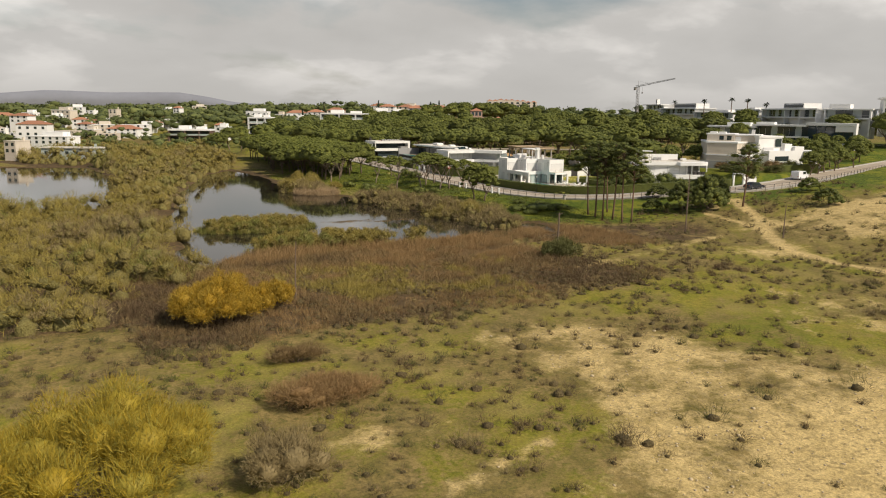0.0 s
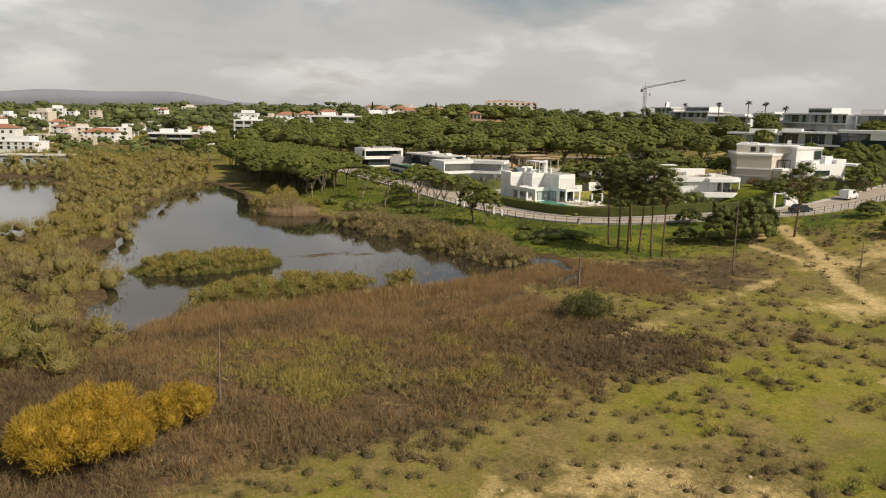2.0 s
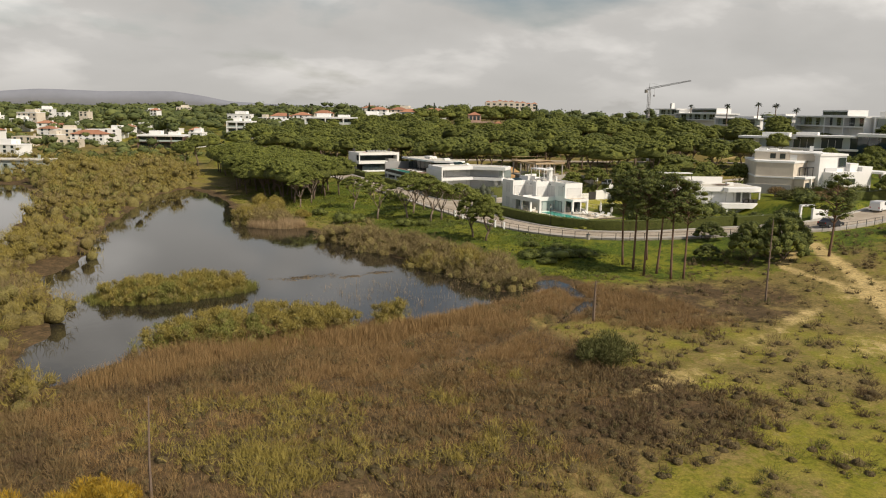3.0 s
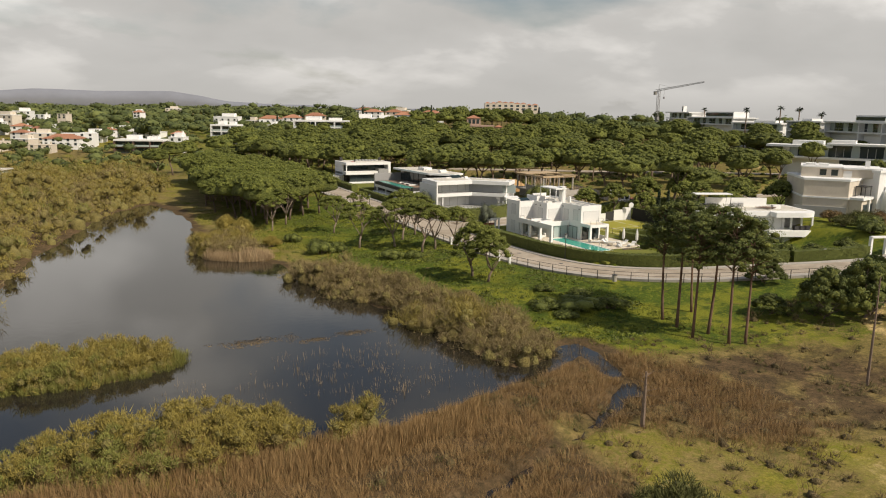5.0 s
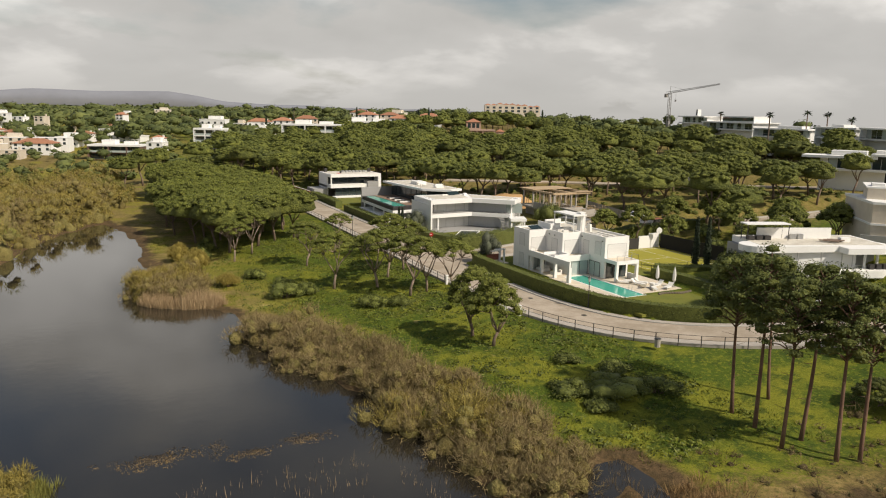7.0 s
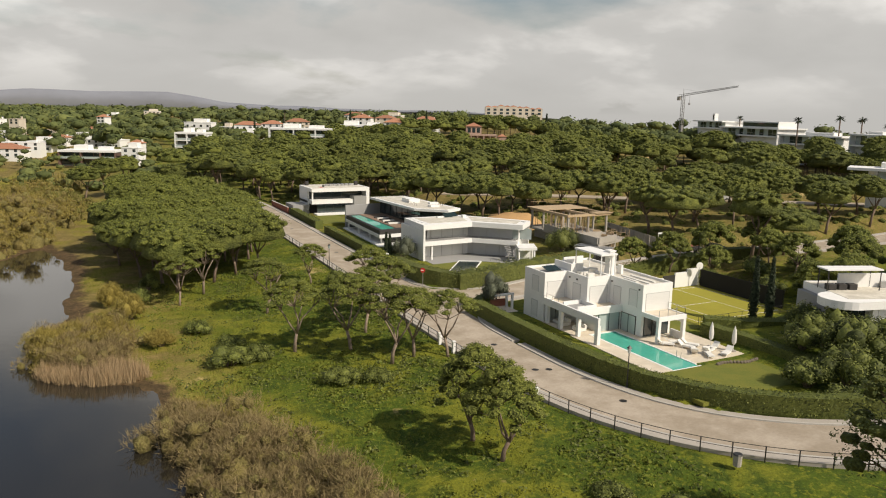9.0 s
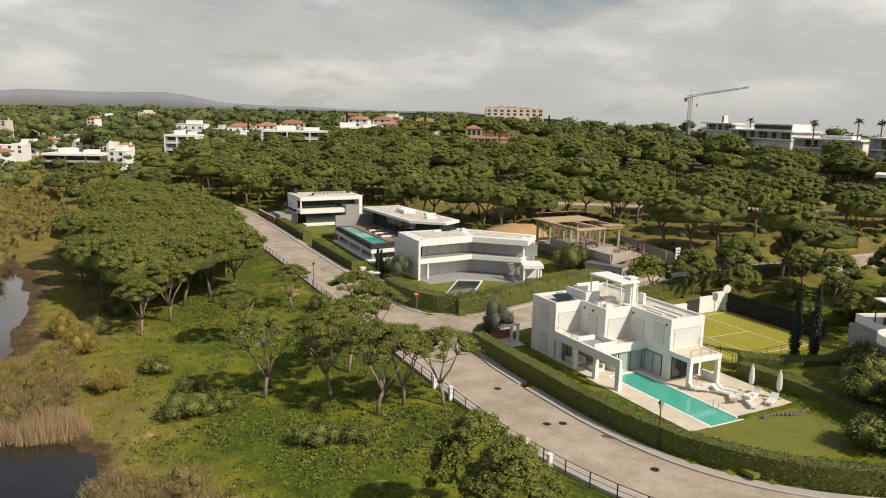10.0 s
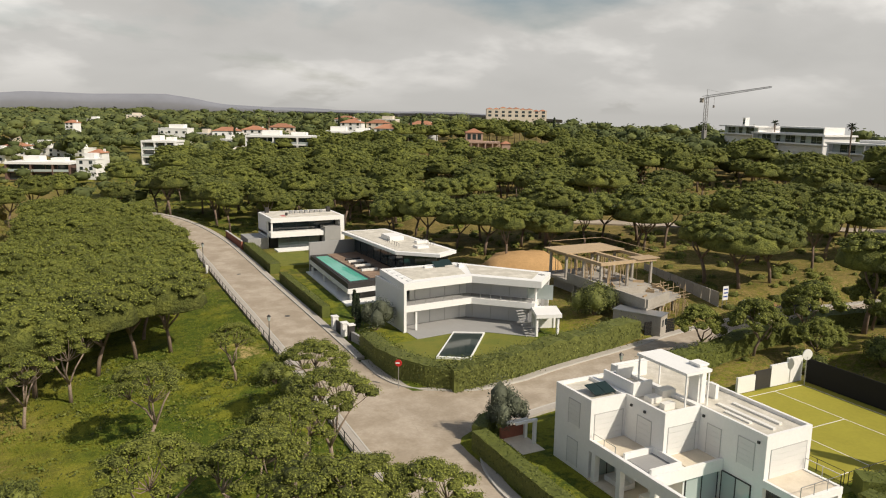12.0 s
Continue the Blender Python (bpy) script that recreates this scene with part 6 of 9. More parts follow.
def pool_garden():
    deck = Geo().box(107.6, 133.9, 2.1, 110.0, 147.3, 2.5).box(113.5, 134.6, 2.1, 121.0, 143.6, 2.5).box(113.5, 143.6, 2.1, 114.6, 147.3, 2.5).box(110.0, 146.8, 2.1, 113.5, 147.3, 2.5)
    tagged(new("pool_deck", deck.mesh("pool_deck", TILE)), "warm cream stone deck round the pool", "pool deck", kind="structure")
    tagged(new("terrace", Geo().box(108.0, 147.3, 2.1, 114.6, 153.4, 2.49).mesh("terrace", TILE)), "cream stone floor under the colonnade", "terrace", kind="structure")
    p = thing("swimming_pool", "long rectangular pool of turquoise water with a white overflow edge", "swimming pool", at=(111.7, 140, 2.4))
    g = Geo().box(109.8, 134.0, 1.4, 110.05, 146.85, 2.52).box(113.4, 134.3, 1.4, 113.62, 146.85, 2.51).box(110.05, 146.6, 1.4, 113.4, 146.85, 2.51)
    wpart("coping", g, WHITE, p)
    wpart("overflow_wall", Geo().box(109.8, 133.7, 1.4, 113.8, 134.0, 2.44), WHITE, p, "white overflow wall and trough")
    wpart("overflow_wall", Geo().box(109.4, 133.2, 1.2, 114.3, 133.7, 1.75), WHITE, p, "white overflow wall and trough")
    wpart("pool_water", Geo().box(110.05, 134.0, 1.5, 113.4, 146.6, 2.45), POOLW, p, "clear turquoise water")
    wpart("pool_ladder", Geo().tube((113.3, 136.2, 2.4), (113.3, 136.2, 3.2), 0.03), STEEL, p)
    wpart("pool_ladder", Geo().tube((113.3, 136.8, 2.4), (113.3, 136.8, 3.2), 0.03), STEEL, p)
    tagged(new("lawn", Geo().box(106.4, 126.5, 2.1, 121.8, 133.8, 2.445).mesh("lawn", LAWN)), "mown garden lawn below the pool", "lawn", kind="structure")
    tagged(new("lawn", Geo().box(119.2, 143.7, 2.1, 124.5, 162.5, 2.445).mesh("lawn", LAWN)), "mown garden lawn behind the villa", "lawn", kind="structure")

    def lounger(x, y, turn):
        o = thing("sun_lounger", "white sun lounger with raised back on the pool deck", "sun lounger", "sun loungers by the pool", (x, y, 2.5))
        o.rotation_euler = (0, 0, turn)
        part("frame", Geo().box(-0.33, -0.95, 0.22, 0.33, 0.35, 0.29), WHITE, o)
        b = Geo()
        b.v += [(-0.33, 0.35, 0.22), (0.33, 0.35, 0.22), (0.33, 0.92, 0.72), (-0.33, 0.92, 0.72), (-0.33, 0.35, 0.32), (0.33, 0.35, 0.32), (0.33, 0.88, 0.80), (-0.33, 0.88, 0.80)]
        b.f += [(3, 2, 1, 0), (4, 5, 6, 7), (0, 1, 5, 4), (1, 2, 6, 5), (2, 3, 7, 6), (3, 0, 4, 7)]
        part("backrest", b, CANVAS, o)
        part("cushion", Geo().box(-0.3, -0.92, 0.292, 0.3, 0.33, 0.37), CANVAS, o)
        for sx in (-0.28, 0.24):
            for sy in (-0.85, 0.25):
                part("leg", Geo().box(sx, sy, 0, sx + 0.05, sy + 0.05, 0.22), WHITE, o)
        return o

    for x, y, a in ((115.0, 140.2, 0.9), (116.2, 140.4, 1.1), (116.4, 138.6, 0.4), (117.3, 138.9, 0.6), (115.9, 136.9, 2.4), (117.4, 136.4, 1.9), (116.6, 135.6, -0.5), (118.8, 135.2, -1.2), (118.6, 137.0, -1.4)):
        lounger(x, y, a)
    for x, y in ((119.3, 137.9), (120.3, 135.7)):
        o = thing("parasol", "closed white canvas parasol beside the pool", "parasol", "parasols by the pool", (x, y, 2.5))
        part("pole", Geo().tube((0, 0, 0), (0, 0, 2.75), 0.03), WHITE, o)
        part("base", Geo().tube((0, 0, 0), (0, 0, 0.1), 0.32, n=12), CONCRETE, o)
        part("canopy", Geo().chain([(0, 0, 0.75), (0, 0, 0.95), (0, 0, 1.6), (0, 0, 2.3), (0, 0, 2.78)], [0.10, 0.23, 0.25, 0.17, 0.03], 9), CANVAS, o, "folded white canvas")
    for x, y, a, b2 in ((109.0, 150.6, 0.9, 2.0), (109.3, 147.9, 0.8, 1.4)):
        o = thing("outdoor_sofa", "cream outdoor sofa under the colonnade", "sofa", "", (x, y, 2.49))
        part("seat", Geo().box(0, 0, 0.05, a, b2, 0.42), CANVAS, o)
        part("backrest", Geo().box(a, 0, 0.05, a + 0.22, b2, 0.8), CANVAS, o)
    o = thing("stone_edge", "low dark rough stone edging in the lawn", "stone edging", "", (115.5, 133.3, 2.4))
    r = np.random.default_rng(3)
    for i in range(16):
        v, f = lump((i * 0.33, 0.25 * math.sin(i * 0.5) - i * 0.05, 0.12), (0.24, 0.22, 0.22), 1, r, 0.2)
        g = Geo(); g.v, g.f = [tuple(q) for q in v], [tuple(int(k) for k in q) for q in f]
        part("stone", g, ROUGHSTONE, o)
    # entrance side
    o = thing("entrance_canopy", "white entrance beams on a low brick-red wall", "entrance", "", (106.9, 159.5, 2.4))
    part("beam", Geo().box(-0.9, 0.3, 1.95, 1.1, 0.55, 2.15), WHITE, o)
    part("beam", Geo().box(-0.9, 1.6, 1.5, 1.1, 1.85, 1.7), WHITE, o)
    part("post", Geo().box(0.8, 0.3, 0, 1.05, 0.55, 1.95), WHITE, o)
    part("post", Geo().box(0.8, 1.6, 0, 1.05, 1.85, 1.5), WHITE, o)
    part("low_wall", Geo().box(-1.1, 2.2, -0.2, 1.2, 2.45, 0.95), BRICKRED, o, "brick-red wall")
    part("step", Geo().box(-1.0, -0.9, -0.2, 1.1, 2.2, 0.04), TILE, o)
    # court
    tagged(new("sports_court", Geo().box(124.6, 144.6, 2.0, 140.6, 160.4, 2.452).mesh("sports_court", COURT)), "yellow-green artificial turf court with white lines", "sports court", kind="structure")
    c = thing("court_lines", "white painted court lines", "court marking", "", (125, 145, 2.456))
    for x0, y0, x1, y1 in ((0.6, 0.6, 0.68, 14.6), (14.6, 0.6, 14.68, 14.6), (0.6, 0.6, 14.6, 0.68), (0.6, 14.52, 14.6, 14.6), (4.0, 0.68, 4.08, 14.5), (10.5, 0.68, 10.58, 14.5), (4.08, 7.2, 10.5, 7.28)):
        part("line", Geo().box(x0, y0, 0.0, x1, y1, 0.006), WHITE, c)
    s = thing("windscreen", "black mesh windscreen along the court fence", "windscreen", "", (140.8, 152, 2.4))
    wpart("mesh", Geo().box(140.75, 146.0, 2.45, 140.85, 160.2, 4.9), SCREEN, s)
    for y in np.arange(146, 160.4, 2.8):
        wpart("post", Geo().tube((140.95, y, 2.2), (140.95, y, 5.1), 0.05), METAL, s)
    w = thing("garden_wall", "white garden wall with a stepped top beside the court", "wall", "", (136, 160.8, 2.4))
    wpart("wall", Geo().box(131.6, 160.6, 2.0, 134.0, 160.85, 4.0), WHITE, w)
    wpart("wall", Geo().box(136.2, 160.6, 2.0, 138.6, 160.85, 4.6), WHITE, w)
    wpart("wall", Geo().box(138.6, 160.6, 2.0, 140.7, 160.85, 5.0), WHITE, w)
    wpart("timber_gate", Geo().box(134.0, 160.65, 2.1, 136.2, 160.8, 4.3), DARK, w, "dark timber trellis gate")
    hoop = thing("basketball_hoop", "white round basketball board on a pole", "basketball hoop", "", (139.6, 159.4, 2.45))
    part("pole", Geo().tube((0, 0, 0), (0, 0, 3.0), 0.06), STEEL, hoop)
    part("board", Geo().tube((0, -0.05, 3.2), (0.02, 0.03, 3.2), 0.55, n=16), WHITE, hoop)
    f = thing("court_fence", "low green wire fence beside the court", "fence", "", (124.4, 150, 2.4))
    for y in np.arange(144.6, 160, 2.2):
        wpart("post", Geo().tube((124.4, y, 2.3), (124.4, y, 3.5), 0.03), METAL, f)
    wpart("rail", Geo().tube((124.4, 144.6, 3.48), (124.4, 159.6, 3.48), 0.025), METAL, f)
    wpart("rail", Geo().tube((124.4, 144.6, 2.6), (124.4, 159.6, 2.6), 0.02), METAL, f)
    f = thing("court_fence", "low green wire fence beside the court", "fence", "", (132, 144.4, 2.4))
    for x in np.arange(124.6, 140.8, 2.3):
        wpart("post", Geo().tube((x, 144.4, 2.3), (x, 144.4, 3.5), 0.03), METAL, f)
    wpart("rail", Geo().tube((124.6, 144.4, 3.48), (140.6, 144.4, 3.48), 0.025), METAL, f)
    wpart("rail", Geo().tube((124.6, 144.4, 2.7), (140.6, 144.4, 2.7), 0.02), METAL, f)


def villa_angled():
    """The white villa whose two wings bend round a terrace and a dark pool."""
    h = thing("villa", "white two-storey villa with a bent front, deep balconies and grey shutters", "villa", "villas along the road", (118, 196, 2.2))
    A, B, C = (110.9, 192.6), (120.6, 193.3), (126.9, 187.0)
    D, E, F = (131.2, 191.2), (122.6, 201.8), (111.5, 201.8)
    top = [A, B, C, D, E, F]
    wpart("roof_slab", Geo().prism(top, 7.45, 8.3), WHITE, h)
    g = Geo().prism([(112.8, 194.2), (120.4, 194.7), (121.9, 200.4), (113.0, 200.8)], 8.3, 8.33).prism([(121.2, 194.6), (126.8, 188.9), (129.6, 191.6), (123.2, 199.6)], 8.3, 8.33)
    wpart("roof", g, ROOFING, h, "pale gravel flat roof")
    wpart("balcony_slab", Geo().prism([(110.9, 192.6), (120.6, 193.3), (126.4, 187.6), (130, 191), (122.6, 201.4), (111.5, 201.4)], 4.7, 5.45), WHITE, h)
    wpart("terrace_floor", Geo().prism([(111.3, 192.9), (120.7, 193.6), (126.2, 188.1), (127.6, 189.4), (121.4, 195.9), (111.3, 195.3)], 5.45, 5.48), GREY, h)
    # side wall, back walls
    wpart("wall", Geo().box(110.9, 192.6, 1.9, 111.25, 201.8, 7.45), WHITE, h)
    wpart("wall", Geo().wall((111.3, 201.6), (122.5, 201.6), 1.9, 7.45, 0.3), WHITE, h)
    wpart("wall", Geo().wall((122.6, 201.6), (131, 191.2), 1.9, 7.45, 0.3), WHITE, h)
    # recessed fronts
    wpart("front", Geo().wall((111.3, 195.4), (121.3, 196.1), 1.9, 4.7, 0.25), WHITE, h)
    wpart("front", Geo().wall((121.3, 196.1), (128.4, 189.2), 1.9, 4.7, 0.25), GREYSHUT, h)
    wpart("front", Geo().wall((112.9, 195.5), (121.3, 196.1), 5.45, 7.45, 0.25), WHITE, h)
    wpart("front", Geo().wall((121.3, 196.1), (126.9, 190.6), 5.45, 7.45, 0.25), GREYSHUT, h)
    for z0, z1 in ((2.3, 4.55), (5.55, 7.3)):
        wpart("shutter", Geo().wall((113.6, 195.38), (120.2, 195.86), z0, z1, 0.1), SHUTTER, h, "closed pale roller shutters")
        wpart("shutter", Geo().wall((121.9, 195.3), (127.2, 190.2), z0, z1, 0.1), GREYSHUT, h, "closed grey roller shutters")
        for u in (0.0, 0.33, 0.66, 1.0):
            p, q = Vector((113.6, 195.36)).lerp(Vector((120.2, 195.84)), u), Vector((121.9, 195.27)).lerp(Vector((127.2, 190.17)), u)
            wpart("shutter_rail", Geo().box(p.x - 0.03, p.y - 0.08, z0, p.x + 0.03, p.y, z1), SEAM, h)
            wpart("shutter_rail", Geo().box(q.x - 0.07, q.y - 0.07, z0, q.x - 0.01, q.y - 0.01, z1), SEAM, h)
    wpart("window", Geo().wall((127.0, 190.3), (129.4, 188.0), 5.5, 7.4, 0.06), REFLECTGLASS, h, "clear glazed corner of the upper floor")
    for x, y in ((112.7, 193.0), (127.2, 188.6), (128.6, 189.6)):
        wpart("pillar", Geo().box(x - 0.12, y - 0.12, 1.9 if x < 120 else 5.45, x + 0.12, y + 0.12, 4.7 if x < 120 else 7.45), WHITE, h)
    wpart("buttress", Geo().box(128.9, 189.9, 1.9, 129.5, 190.8, 8.35), GREY, h, "grey concrete upright at the corner")
    balustrade(h, [(111.3, 192.9), (120.6, 193.55), (126.2, 188.0)], 5.45, 0.7)
    # outside stair and low annexe
    wpart("annexe_roof", Geo().prism([(124.6, 184.5), (127.7, 183.6), (129.4, 187.2), (126.4, 188.4)], 4.5, 4.95), WHITE, h)
    for x, y in ((124.9, 184.8), (127.4, 184.0), (129.0, 187.0)):
        wpart("pillar", Geo().box(x - 0.14, y - 0.14, 1.9, x + 0.14, y + 0.14, 4.5), WHITE, h)
    wpart("annexe_wall", Geo().wall((126.3, 188.0), (129.2, 187.0), 1.9, 4.5, 0.2), WHITE, h)
    for i in range(10):
        u = i / 9
        wpart("stair_tread", Geo().box(124.2 - 0.5, 185.2 + u * 2.3, 2.2 + 0.28 * i, 124.2 + 0.6, 185.5 + u * 2.3, 2.28 + 0.28 * i), GREY, h)
    # roof things
    for x, y in ((118.5, 199.5), (120.0, 200.2)):
        g = Geo()
        n = 0
        g.v += [(x, y, 8.4), (x + 1.5, y + 0.1, 8.4), (x + 1.5, y + 1.3, 8.95), (x, y + 1.2, 8.95), (x, y, 8.34), (x + 1.5, y + 0.1, 8.34), (x + 1.5, y + 1.3, 8.89), (x, y + 1.2, 8.89)]
        g.f += [(0, 1, 2, 3), (7, 6, 5, 4), (0, 4, 5, 1), (1, 5, 6, 2), (2, 6, 7, 3), (3, 7, 4, 0)]
        wpart("solar_panel", g, POOLDARK, h, "dark solar panel on the roof")
    wpart("roof_vent", Geo().box(117.0, 199.6, 8.3, 118.2, 200.1, 8.55), WHITE, h)
    wpart("roof_vent", Geo().box(121.6, 198.6, 8.3, 122.3, 199.3, 8.75), WHITE, h)
    for i in range(5):
        wpart("skylight", Geo().box(111.7 + 0.15, 193.4 + i * 1.6, 8.3, 112.4, 194.2 + i * 1.6, 8.36), SHUTTER, h)
    tagged(new("terrace", Geo().prism([(111.3, 189.6), (117.2, 190.2), (120.4, 188.6), (124.6, 184.6), (128.6, 188.8), (121.4, 196), (111.3, 195.3)], 1.8, 2.25).mesh("terrace", GREY)), "grey paved terrace in front of the villa", "terrace", kind="structure")
    tagged(new("lawn", Geo().prism([(106.2, 181), (108.6, 179.3), (112, 178.6), (124, 181.2), (124.4, 184.4), (120.2, 188.4), (117, 190), (111.2, 189.4), (106.5, 189)], 1.8, 2.232).mesh("lawn", LAWN)), "mown lawn round the dark pool", "lawn", kind="structure")
    p = thing("swimming_pool", "narrow slanted pool of dark water in a white rim", "swimming pool", "", (114.8, 185.3, 2.2))
    q = [Vector(v) for v in ((110.2, 182.4), (113.3, 180.3), (119.7, 188.2), (116.3, 190.0))]
    mid = sum(q, Vector((0, 0))) / 4
    inner = [mid + (v - mid) * 0.93 for v in q]
    wpart("pool_water", Geo().prism([tuple(v) for v in inner], 1.9, 2.36), POOLDARK, p, "still dark water")
    for i in range(4):
        a, b, c, d = q[i], q[(i + 1) % 4], inner[(i + 1) % 4], inner[i]
        wpart("coping", Geo().prism([tuple(a), tuple(b), tuple(c), tuple(d)], 1.5, 2.45), WHITE, p)
    return h


def villa_deck():
    """The dark glass villa with a raised pool deck."""
    h = thing("villa", "low dark glass villa under a wide white roof with pool deck", "villa", "villas along the road", (117, 219, 2.35))
    roof = [(116.6, 231.4), (117.6, 210.8), (122.6, 206.2), (126.4, 208.4), (124.6, 231.4)]
    wpart("roof_slab", Geo().prism(roof, 8.15, 8.6), WHITE, h)
    wpart("roof", Geo().prism([(117.3, 230.8), (118.2, 211.2), (122.7, 207.2), (125.6, 208.9), (124.0, 230.8)], 8.6, 8.63), ROOFING, h, "pale gravel flat roof")
    for a, b in (((118.6, 230.6), (119.4, 211.8)), ((119.4, 211.8), (122.8, 207.6))):
        a, b = Vector(a), Vector(b)
        n = 7 if (b - a).length > 8 else 3
        w = wpart("window", Geo().wall(a, b, 5.25, 5.35, 0.12).wall(a, b, 8.05, 8.15, 0.12), METAL, h)
        for i in range(n):
            p, q = a.lerp(b, i / n + 0.008), a.lerp(b, (i + 1) / n - 0.008)
            wpart("pane", Geo().wall(p, q, 5.35, 8.05, 0.05), GLASS, w)
    wpart("wall", Geo().prism([(119.2, 230.6), (120.2, 212.4), (123.2, 208.6), (125.6, 209.6), (124.0, 230.8)], 2.0, 8.1), DARK, h)
    wpart("wall", Geo().wall((110.6, 230.4), (119, 231.2), 2.2, 7.2, 0.35), GREY, h, "grey rendered end wall")
    # deck
    wpart("deck_slab", Geo().prism([(109.2, 207.8), (116.4, 208.6), (119.6, 211.0), (118.8, 230.2), (110.5, 230.0)], 3.75, 4.4), WHITE, h)
    wpart("deck_side", Geo().prism([(109.3, 208.0), (116.2, 208.8), (119.3, 211.2), (118.6, 230.0), (110.6, 229.8)], 4.4, 5.16), DARK, h, "black deck edge")
    r = np.random.default_rng(8)
    for i in range(15):
        y0 = 210.2 + i * 1.3
        x1 = 118.9 if i > 1 else 117.2
        wpart("deck_board", Geo().box(113.4, y0, 5.16, x1, y0 + 1.22, 5.21), DECKWOOD, h, "brown timber deck boards")
    wpart("pool_rim", Geo().prism([(109.6, 208.4), (113.1, 208.8), (113.3, 228.6), (110.7, 228.6)], 5.16, 5.24), DARK, h)
    wpart("pool_water", Geo().prism([(110.0, 209.0), (112.8, 209.3), (112.9, 227.8), (110.9, 227.8)], 5.24, 5.27), POOLW, h, "turquoise pool on the deck")
    for i in range(6):
        wpart("deck_rug", Geo().box(113.9 + 0.1 * i, 214.6 + i * 1.7, 5.21, 116.4 + 0.1 * i, 215.1 + i * 1.7, 5.5), DARK if i % 2 else CANVAS, h)
    wpart("lower_wall", Geo().prism([(111.6, 209.4), (116.2, 210), (118.4, 229), (112.6, 229)], 2.0, 3.75), DARK, h)
    wpart("lower_floor", Geo().prism([(108.6, 206.6), (116.4, 207.4), (118.6, 229.6), (109.8, 229.6)], 2.0, 2.55), WHITE, h, "white terrace slab under the deck")
    for y in (209.2, 215, 221, 227):
        wpart("column", Geo().box(110.0, y, 2.4, 110.3, y + 0.3, 3.75), WHITE, h)
    wpart("roof_box", Geo().box(120.2, 219, 8.6, 122.6, 222.5, 9.35), WHITE, h)
    wpart("roof_box", Geo().box(121.5, 211.5, 8.6, 123.4, 213, 8.95), WHITE, h)
    wpart("roof_box", Geo().box(123.2, 215.4, 8.6, 125.2, 216.4, 9.0), WHITE, h)
    g = Geo()
    for i in range(6):
        g.tube((119.6, 214 + i * 0.9, 8.6), (119.6, 214 + i * 0.9, 9.15), 0.03)
        g.tube((124.8, 213 + i * 0.9, 8.6), (124.8, 213 + i * 0.9, 9.3), 0.03)
    g.tube((119.6, 214, 9.15), (119.6, 218.6, 9.15), 0.025).tube((124.8, 213, 9.3), (124.8, 217.5, 9.3), 0.025)
    wpart("roof_rail", g, METAL, h)
    return h


